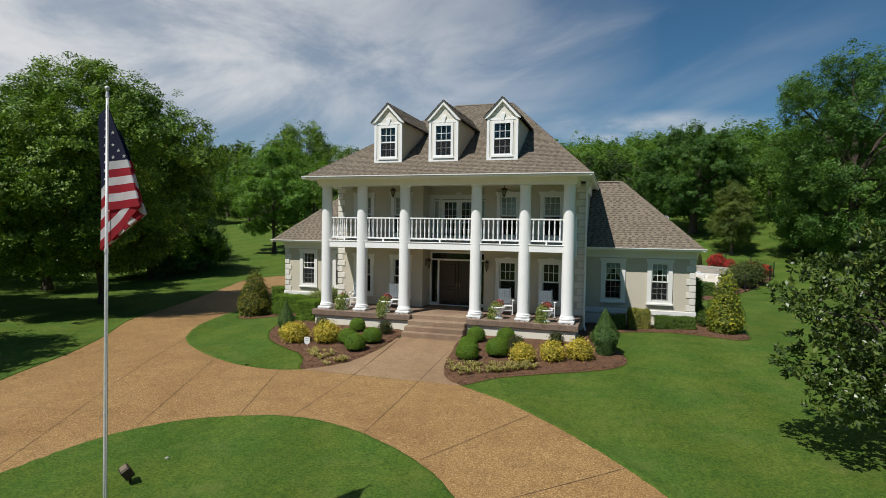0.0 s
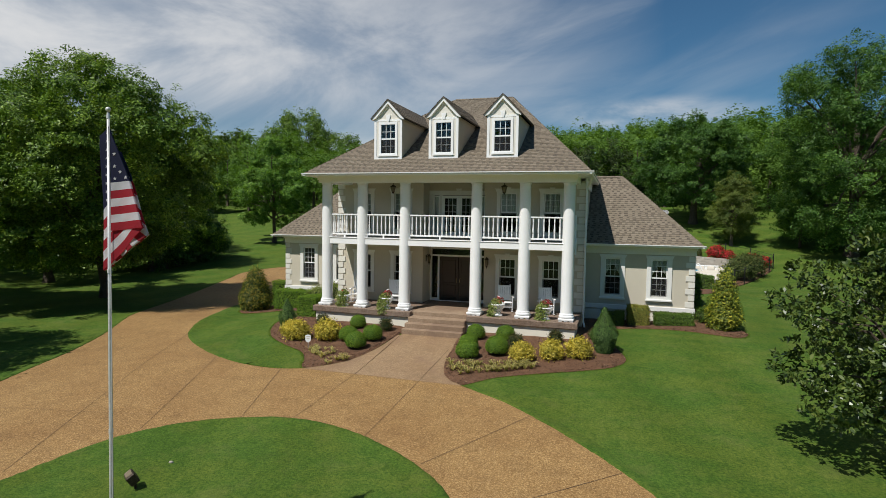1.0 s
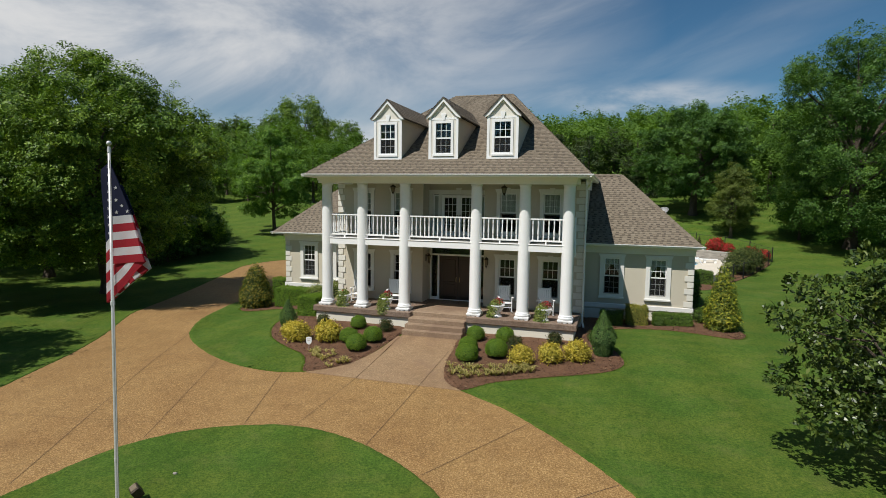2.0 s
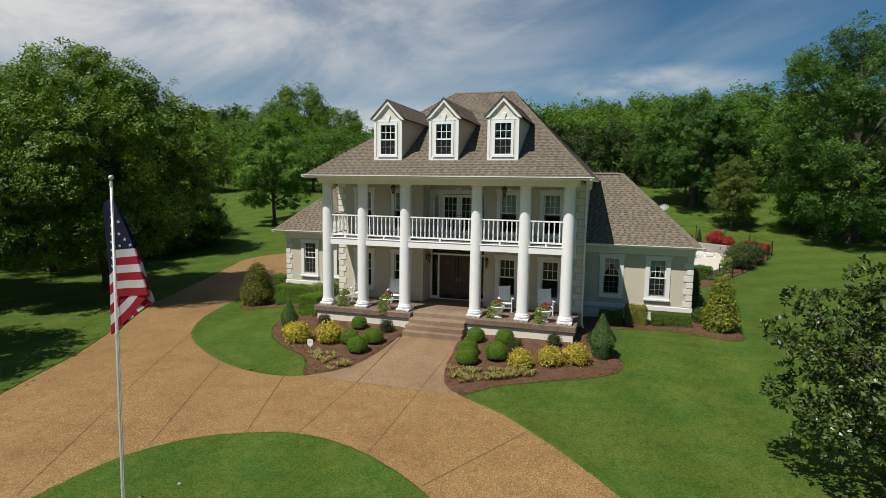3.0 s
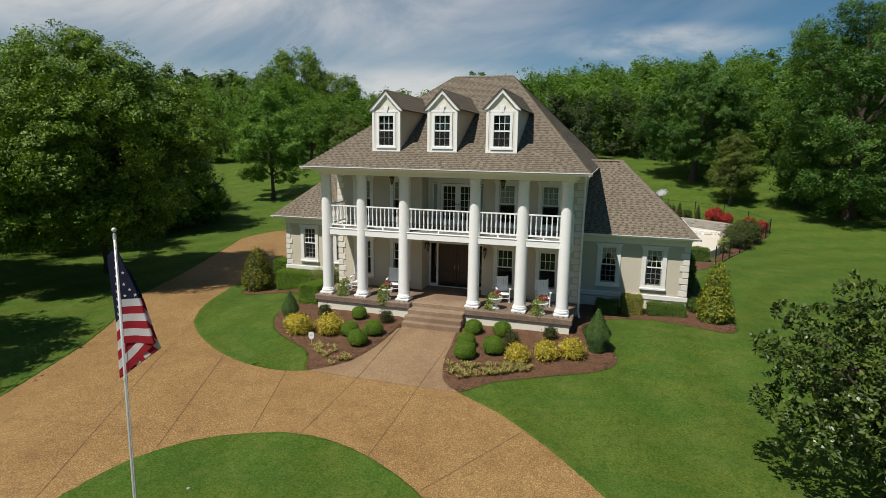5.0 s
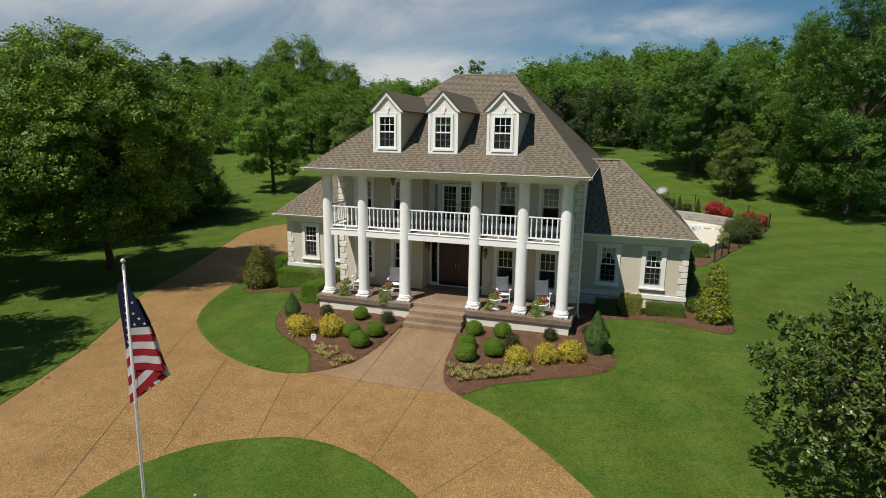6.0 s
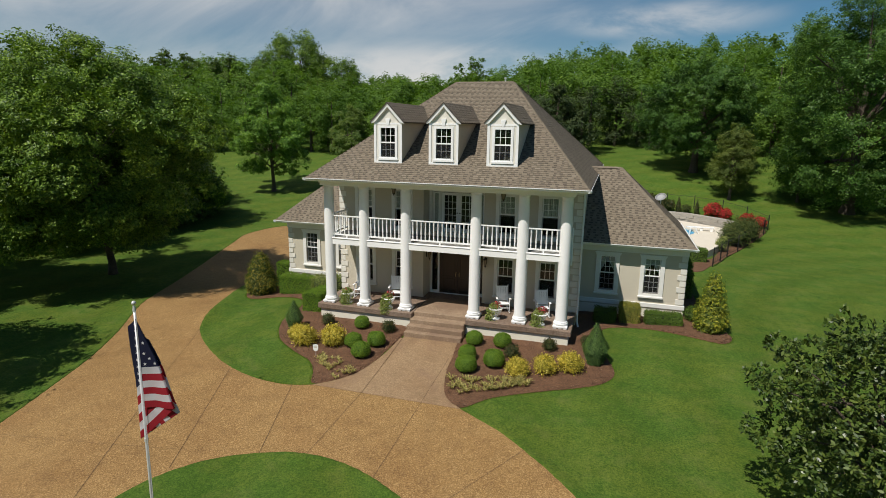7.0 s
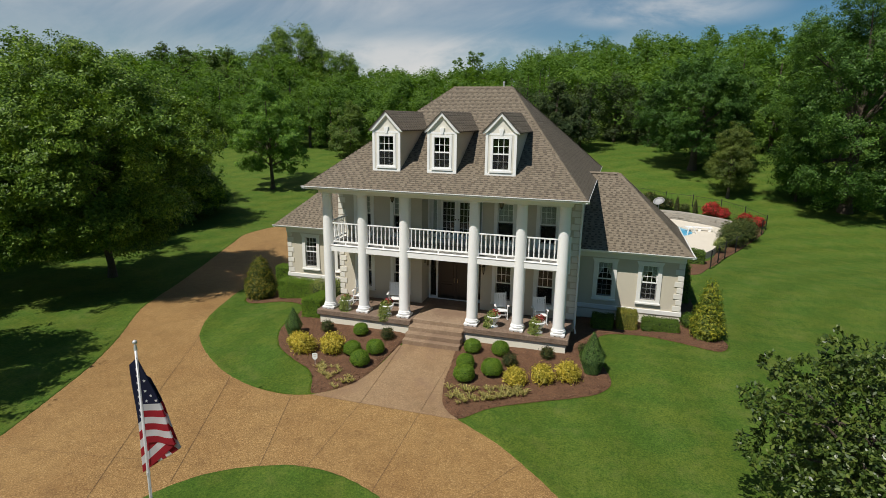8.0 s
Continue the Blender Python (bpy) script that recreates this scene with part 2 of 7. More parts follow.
def aggregate_surface(name, c1, c2, pebble, size=70, stain=None, grain=(0.62, 0.57, 0.5)):
    """Exposed-aggregate concrete: pebbles in a tinted paste, with broad weathering."""
    m, n, l, b = node_material(name)
    vo, co = n.new("ShaderNodeTexVoronoi"), n.new("ShaderNodeTexCoord")
    vo.inputs["Scale"].default_value = size
    l.new(co.outputs["Object"], vo.inputs["Vector"])
    bw = n.new("ShaderNodeRGBToBW")
    l.new(vo.outputs["Color"], bw.inputs[0])
    col = mixed(n, l, "MIX", bw.outputs[0], c1, c2)
    col = mixed(n, l, "MIX", noise_of(n, l, 26, 3, 0.8, 0.5, 0.64), col, pebble)
    col = mixed(n, l, "MULTIPLY", noise_of(n, l, 21, 3, 0.8, 0.42, 0.58), col, grain)
    col = mixed(n, l, "MULTIPLY", noise_of(n, l, 9, 6, 0.7, 0.35, 0.7), col, (0.8, 0.78, 0.75))
    col = mixed(n, l, "MULTIPLY", noise_of(n, l, 0.45, 6, 0.65, 0.4, 0.72), col, (0.82, 0.76, 0.7))
    col = mixed(n, l, "MULTIPLY", noise_of(n, l, 1.6, 6, 0.7, 0.46, 0.7), col, (0.8, 0.79, 0.78))
    if stain:
        col = mixed(n, l, "MIX", noise_of(n, l, 0.55, 7, 0.62, 0.5, 0.68), col, stain)
    l.new(col, b.inputs["Base Color"])
    b.inputs["Roughness"].default_value = 0.82
    bumped(n, l, b, vo.outputs["Distance"], 0.5, 0.006)
    return m


def mulch_surface():
    m, n, l, b = node_material("mulch")
    fine = noise_of(n, l, 14, 10, 0.92, 0.38, 0.62, (1, 1.6, 1))
    col = mixed(n, l, "MIX", fine, (0.058, 0.027, 0.0125), (0.265, 0.133, 0.066))
    col = mixed(n, l, "MULTIPLY", noise_of(n, l, 2.0, 5), col, (0.75, 0.72, 0.7))
    l.new(col, b.inputs["Base Color"])
    b.inputs["Roughness"].default_value = 0.95
    bumped(n, l, b, fine, 0.6, 0.03)
    return m


M = {}
M["lawn"] = lawn_surface()
M["grass"] = leaf_surface("grass", (0.08, 0.14, 0.016), (0.105, 0.17, 0.021), (0.14, 0.2, 0.03), 0.8, 0.5, 0.3)
M["drive"] = aggregate_surface("drive", (0.24, 0.132, 0.038), (0.44, 0.27, 0.097), (0.58, 0.395, 0.178))
M["walk"] = aggregate_surface("walk", (0.28, 0.178, 0.09), (0.4, 0.268, 0.15), (0.44, 0.315, 0.19), 90, (0.2, 0.12, 0.072), (0.75, 0.73, 0.7))
M["step"] = aggregate_surface("step", (0.29, 0.2, 0.13), (0.4, 0.29, 0.195), (0.43, 0.325, 0.225), 90, (0.2, 0.13, 0.085), (0.8, 0.78, 0.75))
M["porch"] = aggregate_surface("porch", (0.215, 0.155, 0.12), (0.32, 0.236, 0.182), (0.38, 0.3, 0.235), 90)
M["deck_grey"] = surface("deck_grey", (0.27, 0.26, 0.24), (0.35, 0.34, 0.32), 30, 1.2, 0.7, 0.2, 0.003, (0.22, 0.2, 0.18), 0.3)
M["joint"] = surface("joint", (0.075, 0.045, 0.024), (0.12, 0.072, 0.038), 30, 2, 0.9)
M["bark_chip"] = island_surface("bark_chip", ((0.055, 0.026, 0.014), (0.125, 0.063, 0.034), (0.19, 0.1, 0.055), (0.29, 0.175, 0.105), (0.095, 0.047, 0.026)), 0.95, 40, 0.3, 0.003)
M["mulch"] = mulch_surface()
M["stucco"] = surface("stucco", (0.54, 0.49, 0.39), (0.61, 0.556, 0.445), 130, 0.7, 0.9, 0.35, 0.004, (0.48, 0.44, 0.37), 0.22)
M["trim"] = surface("trim", (0.76, 0.745, 0.70), (0.82, 0.81, 0.77), 40, 1.0, 0.5, 0.08, 0.002, (0.62, 0.6, 0.55), 0.18)
M["white"] = surface("white", (0.87, 0.865, 0.845), (0.91, 0.905, 0.89), 30, 1.4, 0.42, 0.08, 0.002, (0.68, 0.66, 0.61), 0.14)
M["quoin"] = surface("quoin", (0.70, 0.67, 0.59), (0.77, 0.74, 0.67), 70, 1.2, 0.8, 0.25, 0.003, (0.58, 0.55, 0.48), 0.22, spread=0.03)
M["foundation"] = surface("foundation", (0.7, 0.665, 0.55), (0.78, 0.745, 0.63), 90, 0.8, 0.85, 0.3, 0.004, (0.42, 0.38, 0.31), 0.35)
M["roof_deck"] = surface("roof_deck", (0.10, 0.085, 0.07), (0.14, 0.12, 0.10), 30, 1, 0.95)
SHINGLES = ((0.176, 0.14, 0.1), (0.208, 0.168, 0.12), (0.232, 0.19, 0.136), (0.188, 0.15, 0.106), (0.218, 0.177, 0.126), (0.246, 0.203, 0.148))
M["shingle"] = island_surface("shingle", SHINGLES)
# dark bands put into the colour: printed shingle bands and shadow lines under tabs
SHINGLE_SHADES = ((0.085, 0.067, 0.047), (0.1, 0.08, 0.056), (0.118, 0.095, 0.067))
M["shingle_shade"] = island_surface("shingle_shade", SHINGLE_SHADES)
M["shingle_piece"] = island_surface("shingle_piece", SHINGLES, by_object=True)
M["glass"] = glass_surface("glass")
M["dark_wood"] = surface("dark_wood", (0.035, 0.018, 0.012), (0.075, 0.038, 0.024), 26, 2, 0.38, 0.15, 0.002)
M["brass"] = surface("brass", (0.55, 0.42, 0.2), (0.65, 0.5, 0.26), 30, 3, 0.3, 0.05, 0.001, metal=1.0)
M["bronze"] = surface("bronze", (0.03, 0.022, 0.016), (0.06, 0.043, 0.03), 50, 4, 0.5, 0.2, 0.002, metal=0.6)
M["lamp_glass"] = surface("lamp_glass", (0.16, 0.13, 0.09), (0.22, 0.18, 0.13), 20, 4, 0.15, 0.0)
M["iron"] = surface("iron", (0.018, 0.018, 0.018), (0.035, 0.035, 0.034), 60, 4, 0.55, 0.2, 0.002, metal=0.3)
M["aluminium"] = surface("aluminium", (0.55, 0.55, 0.54), (0.66, 0.66, 0.65), 18, 3, 0.45, 0.05, 0.001, metal=0.35)
M["dish_grey"] = surface("dish_grey", (0.3, 0.3, 0.3), (0.37, 0.37, 0.365), 20, 3, 0.6, 0.05, 0.001)
M["curtain"] = surface("curtain", (0.76, 0.75, 0.7), (0.84, 0.83, 0.79), 22, 3, 0.9, 0.2, 0.004)
# near-black colour stands in for the unlit inside behind the panes
M["unlit_room"] = surface("unlit_room", (0.035, 0.03, 0.024), (0.055, 0.048, 0.038), 6, 1, 0.9)
M["screen"] = screen_surface()
M["bark"] = surface("bark", (0.055, 0.042, 0.03), (0.13, 0.10, 0.075), 14, 1.5, 0.95, 0.9, 0.03)
M["stone"] = island_surface("stone", ((0.24, 0.215, 0.18), (0.36, 0.33, 0.28), (0.44, 0.41, 0.36), (0.3, 0.27, 0.23)), 0.9, 16, 0.6, 0.012)
M["pool_deck"] = surface("pool_deck", (0.62, 0.56, 0.46), (0.7, 0.64, 0.54), 60, 0.8, 0.85, 0.25, 0.004, (0.5, 0.45, 0.36), 0.3)
M["pool_tile"] = surface("pool_tile", (0.07, 0.34, 0.55), (0.12, 0.46, 0.68), 12, 2, 0.3, 0.05, 0.002)
for key, dark, light in (("red_cloth", (0.40, 0.016, 0.03), (0.47, 0.025, 0.042)), ("white_cloth", (0.76, 0.74, 0.75), (0.82, 0.8, 0.81)), ("blue_cloth", (0.014, 0.016, 0.05), (0.02, 0.024, 0.07))):
    M[key] = cloth_surface(key, dark, light)
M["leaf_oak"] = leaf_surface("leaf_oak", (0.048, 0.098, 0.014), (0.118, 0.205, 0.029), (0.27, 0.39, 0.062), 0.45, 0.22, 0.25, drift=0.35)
M["leaf_pear"] = leaf_surface("leaf_pear", (0.034, 0.082, 0.019), (0.064, 0.142, 0.031), (0.145, 0.262, 0.06), 0.45, 0.3, 0.25, drift=0.35)
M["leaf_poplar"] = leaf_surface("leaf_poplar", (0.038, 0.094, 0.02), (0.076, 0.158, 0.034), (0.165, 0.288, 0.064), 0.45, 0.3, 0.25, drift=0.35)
M["leaf_bright"] = leaf_surface("leaf_bright", (0.04, 0.105, 0.017), (0.105, 0.215, 0.035), (0.24, 0.4, 0.075), 0.45, 0.32, 0.25)
M["leaf_far"] = leaf_surface("leaf_far", (0.074, 0.148, 0.025), (0.106, 0.194, 0.034), (0.152, 0.256, 0.048), 0.65, 0.4, 0.07, drift=0.13)
M["leaf_maple"] = leaf_surface("leaf_maple", (0.06, 0.125, 0.015), (0.165, 0.275, 0.034), (0.37, 0.5, 0.078), 0.45, 0.35, 0.25, drift=0.35)
M["leaf_sage"] = leaf_surface("leaf_sage", (0.1, 0.16, 0.05), (0.14, 0.21, 0.07), (0.2, 0.27, 0.1), 0.6, 0.5, 0.4)
M["leaf_dark"] = leaf_surface("leaf_dark", (0.03, 0.055, 0.025), (0.05, 0.08, 0.034), (0.08, 0.11, 0.045), 0.6, 0.3, 0.4)
M["leaf_cedar"] = leaf_surface("leaf_cedar", (0.075, 0.12, 0.034), (0.13, 0.18, 0.05), (0.21, 0.25, 0.08), 0.6, 0.45, 0.4)
M["leaf_pine"] = leaf_surface("leaf_pine", (0.05, 0.09, 0.022), (0.074, 0.122, 0.03), (0.11, 0.165, 0.042), 0.6, 0.3, 0.3)
M["leaf_magnolia"] = leaf_surface("leaf_magnolia", (0.026, 0.05, 0.011), (0.052, 0.092, 0.018), (0.115, 0.155, 0.036), 0.36, 0.14, 0.8, 0.4)
M["leaf_box"] = leaf_surface("leaf_box", (0.075, 0.155, 0.018), (0.125, 0.225, 0.026), (0.2, 0.31, 0.042), 0.55, 0.4, 3)
M["leaf_hedge"] = leaf_surface("leaf_hedge", (0.05, 0.10, 0.014), (0.08, 0.145, 0.022), (0.12, 0.19, 0.035), 0.5, 0.3, 2)
M["leaf_yellow"] = leaf_surface("leaf_yellow", (0.15, 0.16, 0.02), (0.43, 0.37, 0.05), (0.7, 0.6, 0.15), 0.55, 0.35, 3)
M["leaf_gold"] = leaf_surface("leaf_gold", (0.05, 0.09, 0.013), (0.15, 0.195, 0.025), (0.38, 0.38, 0.045), 0.5, 0.3, 1.5)
M["leaf_cypress"] = leaf_surface("leaf_cypress", (0.03, 0.056, 0.009), (0.07, 0.1, 0.015), (0.28, 0.24, 0.036), 0.5, 0.3, 1.5)
M["leaf_olive"] = leaf_surface("leaf_olive", (0.12, 0.145, 0.026), (0.19, 0.21, 0.04), (0.32, 0.27, 0.07), 0.5, 0.3, 2)
M["leaf_conifer"] = leaf_surface("leaf_conifer", (0.045, 0.1, 0.028), (0.078, 0.15, 0.042), (0.13, 0.21, 0.066), 0.6, 0.3, 4)
M["leaf_dull"] = leaf_surface("leaf_dull", (0.025, 0.045, 0.014), (0.05, 0.075, 0.02), (0.11, 0.075, 0.035), 0.5, 0.2, 3)
M["leaf_striped"] = leaf_surface("leaf_striped", (0.12, 0.13, 0.035), (0.28, 0.26, 0.09), (0.5, 0.43, 0.19), 0.5, 0.3, 3)
M["leaf_trail"] = leaf_surface("leaf_trail", (0.10, 0.15, 0.03), (0.18, 0.23, 0.06), (0.3, 0.33, 0.14), 0.5, 0.3, 5)
M["flower_red"] = leaf_surface("flower_red", (0.05, 0.075, 0.02), (0.36, 0.018, 0.026), (0.52, 0.05, 0.055), 0.6, 0.2, 3)
M["flower_porch"] = leaf_surface("flower_porch", (0.07, 0.09, 0.03), (0.26, 0.018, 0.03), (0.42, 0.06, 0.07), 0.6, 0.2, 3)
M["leaf_terrace"] = leaf_surface("leaf_terrace", (0.03, 0.052, 0.015), (0.062, 0.095, 0.026), (0.13, 0.145, 0.05), 0.7, 0.2, 1.5)
# dark in place of the shade among a shrub's inner leaves
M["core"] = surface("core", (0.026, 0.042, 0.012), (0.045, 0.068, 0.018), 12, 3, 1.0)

# ---- building helpers ----


def part(name, bm, material, parent=None, label="", smooth=False):
    """Links a bmesh as one mesh object, under its thing or part."""
    me = bpy.data.meshes.new(name)
    bmesh.ops.recalc_face_normals(bm, faces=bm.faces)
    bm.to_mesh(me)
    bm.free()
    return mesh_part(name, me, material, parent, label, smooth)


def mesh_part(name, me, material, parent=None, label="", smooth=False):
    if material and not me.materials:
        me.materials.append(M[material])
    if smooth:
        me.shade_smooth()
    ob = new(name, me)
    ob.parent = parent
    if label:
        ob["label"] = label
    return ob


def raw_mesh(name, verts, faces, material=None):
    me = bpy.data.meshes.new(name)
    me.from_pydata(verts, [], faces)
    me.update()
    if material:
        me.materials.append(M[material])
    return me


def thing(name, label, category, group="", at=(0, 0, 0), turn=0):
    e = new(name)
    e.empty_display_size = 0.2
    e.matrix_basis = pose(*at, 0, 0, turn)
    return tagged(e, label, category, group)


def box(bm, x0, x1, y0, y1, z0, z1, bevel=0.0):
    r = bmesh.ops.create_cube(bm, size=1, matrix=Matrix.LocRotScale(((x0 + x1) / 2, (y0 + y1) / 2, (z0 + z1) / 2), None, (x1 - x0, y1 - y0, z1 - z0)))
    if bevel:
        es = {e for v in r["verts"] for e in v.link_edges}
        bmesh.ops.bevel(bm, geom=list(es), offset=bevel, segments=1, affect="EDGES", profile=0.5)
    return bm


def boxes(*bs, bevel=0.0):
    bm = bmesh.new()
    for b in bs:
        box(bm, *b, bevel=bevel)
    return bm


def prism(bm, profile, axis, a, b):
    """A closed outline of 2D points pushed from a to b along an axis (x: points are y, z; y: points are x, z; z: points are x, y)."""
    def at(p, s):
        return {"x": (s, p[0], p[1]), "y": (p[0], s, p[1]), "z": (p[0], p[1], s)}[axis]
    lo, hi = [bm.verts.new(at(p, a)) for p in profile], [bm.verts.new(at(p, b)) for p in profile]
    k = len(profile)
    for i in range(k):
        bm.faces.new((lo[i], lo[(i + 1) % k], hi[(i + 1) % k], hi[i]))
    bm.faces.new(lo)
    bm.faces.new(hi)
    return bm


def lathe(bm, profile, sides=24, centre=(0, 0)):
    """A turned form: profile rows of radius and height."""
    rings = []
    for r, z in profile:
        rings.append([bm.verts.new((centre[0] + r * math.cos(2 * math.pi * k / sides), centre[1] + r * math.sin(2 * math.pi * k / sides), z)) for k in range(sides)])
    for a, b in zip(rings, rings[1:]):
        for k in range(sides):
            bm.faces.new((a[k], a[(k + 1) % sides], b[(k + 1) % sides], b[k]))
    bm.faces.new(rings[0])
    bm.faces.new(rings[-1])
    return bm


def tube(bm, points, radii, sides=8):
    """A tapering round bar through points."""
    pts = [Vector(p) for p in points]
    rings = []
    for k, p in enumerate(pts):
        d = (pts[min(k + 1, len(pts) - 1)] - pts[max(k - 1, 0)]).normalized()
        u = d.cross(Vector((0.31, 0.95, 0.08))).normalized()
        w = d.cross(u)
        r = radii[k] if isinstance(radii, (list, tuple)) else radii
        rings.append([bm.verts.new(p + (u * math.cos(2 * math.pi * s / sides) + w * math.sin(2 * math.pi * s / sides)) * r) for s in range(sides)])
    for a, b in zip(rings, rings[1:]):
        for s in range(sides):
            bm.faces.new((a[s], a[(s + 1) % sides], b[(s + 1) % sides], b[s]))
    bm.faces.new(rings[0])
    bm.faces.new(rings[-1])
    return bm


def ring(bm, x0, x1, z0, z1, w, y0, y1, foot=None):
    """A closed rectangular frame, w wide (its foot may be wider), facing front."""
    f = w if foot is None else foot
    outer, inner = [(x0, z0), (x1, z0), (x1, z1), (x0, z1)], [(x0 + w, z0 + f), (x1 - w, z0 + f), (x1 - w, z1 - w), (x0 + w, z1 - w)]
    v = [[bm.verts.new((p[0], y, p[1])) for p in loop] for y in (y0, y1) for loop in (outer, inner)]
    for k in range(4):
        n = (k + 1) % 4
        bm.faces.new((v[0][k], v[0][n], v[1][n], v[1][k]))
        bm.faces.new((v[2][k], v[3][k], v[3][n], v[2][n]))
        bm.faces.new((v[0][k], v[2][k], v[2][n], v[0][n]))
        bm.faces.new((v[1][k], v[1][n], v[3][n], v[3][k]))
    return bm


def step01(a, b, x):
    t = min(1.0, max(0.0, (x - a) / (b - a)))
    return t * t * (3 - 2 * t)


def ground_z(x, y):
    """The height of the ground: falling gently to the front and the west, rising behind the house."""
    z = 0.0
    if y < 0:
        z -= 1.3 * (1 - math.exp(max(y, -60) / 13))
    if y > 6:
        z += 0.0021 * (y - 6) ** 2 if y < 52 else 4.44 + 0.13 * (min(y, 260) - 52) * (0.62 + 0.56 * step01(-0.3, -0.03, (x - 7.3) / (y + 22.7)) + 0.3 * (1 - step01(-0.75, -0.42, (x - 7.3) / (y + 22.7))))
    z -= 0.55 * (1 - step01(-12, -6.5, x)) * (1 - 0.75 * step01(1, 9, -y))
    z += 0.2 * step01(7, 11, x) * step01(-2, 3, y)
    z -= 0.9 * step01(6, 13, x) * step01(12, 26, y) * (1 - step01(38, 48, y))
    if ((x - 12.2) / 5.5) ** 2 + ((y - 26.5) / 9.2) ** 2 < 1:
        z = min(z, 0.35)
    return z


def leaf_fan(rng, pts, normals, length, width, droop=0.0, twist=1.0):
    """Leaves as small folded lozenges at points, turned about their normals: vertices and faces."""
    n = len(pts)
    nrm = normals + rng.normal(0, 0.45 * twist, (n, 3))
    nrm /= np.linalg.norm(nrm, axis=1, keepdims=True) + 1e-9
    any_dir = rng.normal(0, 1, (n, 3))
    any_dir[:, 2] -= droop
    d = any_dir - nrm * (any_dir * nrm).sum(1, keepdims=True)
    d /= np.linalg.norm(d, axis=1, keepdims=True) + 1e-9
    s = np.cross(nrm, d)
    L = (length * rng.uniform(0.65, 1.3, n))[:, None]
    W = L * (width / length)
    a = pts - d * L * 0.5
    c = pts + d * L * 0.5 - nrm * L * 0.12
    b = pts + s * W * 0.5 + nrm * L * 0.06
    e = pts - s * W * 0.5 + nrm * L * 0.06
    verts = np.stack([a, b, c, e], 1).reshape(-1, 3)
    faces = np.arange(4 * n).reshape(n, 4)
    return verts, faces


def fast_mesh(name, verts, faces, material):
    """A mesh of many four-sided faces."""
    me = bpy.data.meshes.new(name)
    verts, faces = np.asarray(verts, np.float32), np.asarray(faces, np.int32)
    me.vertices.add(len(verts))
    me.vertices.foreach_set("co", verts.ravel())
    me.loops.add(faces.size)
    me.loops.foreach_set("vertex_index", faces.ravel())
    me.polygons.add(len(faces))
    k = faces.shape[1]
    me.polygons.foreach_set("loop_start", np.arange(0, faces.size, k, dtype=np.int32))
    me.update(calc_edges=True)
    me.materials.append(M[material])
    return me


def sphere_dirs(rng, n):
    v = rng.normal(0, 1, (n, 3))
    return v / np.linalg.norm(v, axis=1, keepdims=True)

# ---- ground, drive, walk and beds ----
from mathutils.geometry import delaunay_2d_cdt


def graded(lo, hi, near_lo, near_hi, fine, coarse):
    """Grid lines, close together over the near stretch and wider apart beyond it."""
    out, v = [], near_lo
    while v <= near_hi + 1e-6:
        out.append(v)
        v += fine
    step, v = fine, near_hi
    while v < hi:
        step = min(step * 1.35, coarse)
        v += step
        out.append(v)
    step, v = fine, near_lo
    while v > lo:
        step = min(step * 1.35, coarse)
        v -= step
        out.insert(0, v)
    return out


def ground_sheet():
    xs, ys = graded(-1500, 1500, -34, 34, 0.5, 160), graded(-900, 2200, -26, 60, 0.5, 160)
    verts = [(x, y, ground_z(x, y) + (0.012 * noise.noise((x * 0.35, y * 0.35, 0)) if abs(x) < 60 and abs(y) < 80 else 0) - 0.012) for y in ys for x in xs]
    w = len(xs)
    faces = [(j * w + i, j * w + i + 1, (j + 1) * w + i + 1, (j + 1) * w + i) for j in range(len(ys) - 1) for i in range(w - 1)]
    me = raw_mesh("ground", verts, faces, "lawn")
    me.shade_smooth()
    return tagged(new("ground", me), "mown green lawn rising to a wooded hill", "lawn", kind="structure")


ground = ground_sheet()


def curve_through(points, per=8, closed=False):
    """A smooth line through plan points."""
    p = [Vector(q) for q in points]
    n, out = len(p), []
    for k in range(n if closed else n - 1):
        a, b = p[k], p[(k + 1) % n]
        pa = p[k - 1] if closed or k > 0 else a
        pb = p[(k + 2) % n] if closed or k + 2 < n else b
        for s in range(per):
            t = s / per
            out.append(0.5 * ((2 * a) + (b - pa) * t + (2 * pa - 5 * a + 4 * b - pb) * t * t + (3 * a - pa - 3 * b + pb) * t ** 3))
    if not closed:
        out.append(p[-1])
    return [(v.x, v.y) for v in out]


def inside(poly, x, y):
    hit, j = False, len(poly) - 1
    for i in range(len(poly)):
        (xi, yi), (xj, yj) = poly[i], poly[j]
        if (yi > y) != (yj > y) and x < (xj - xi) * (y - yi) / (yj - yi) + xi:
            hit = not hit
        j = i
    return hit


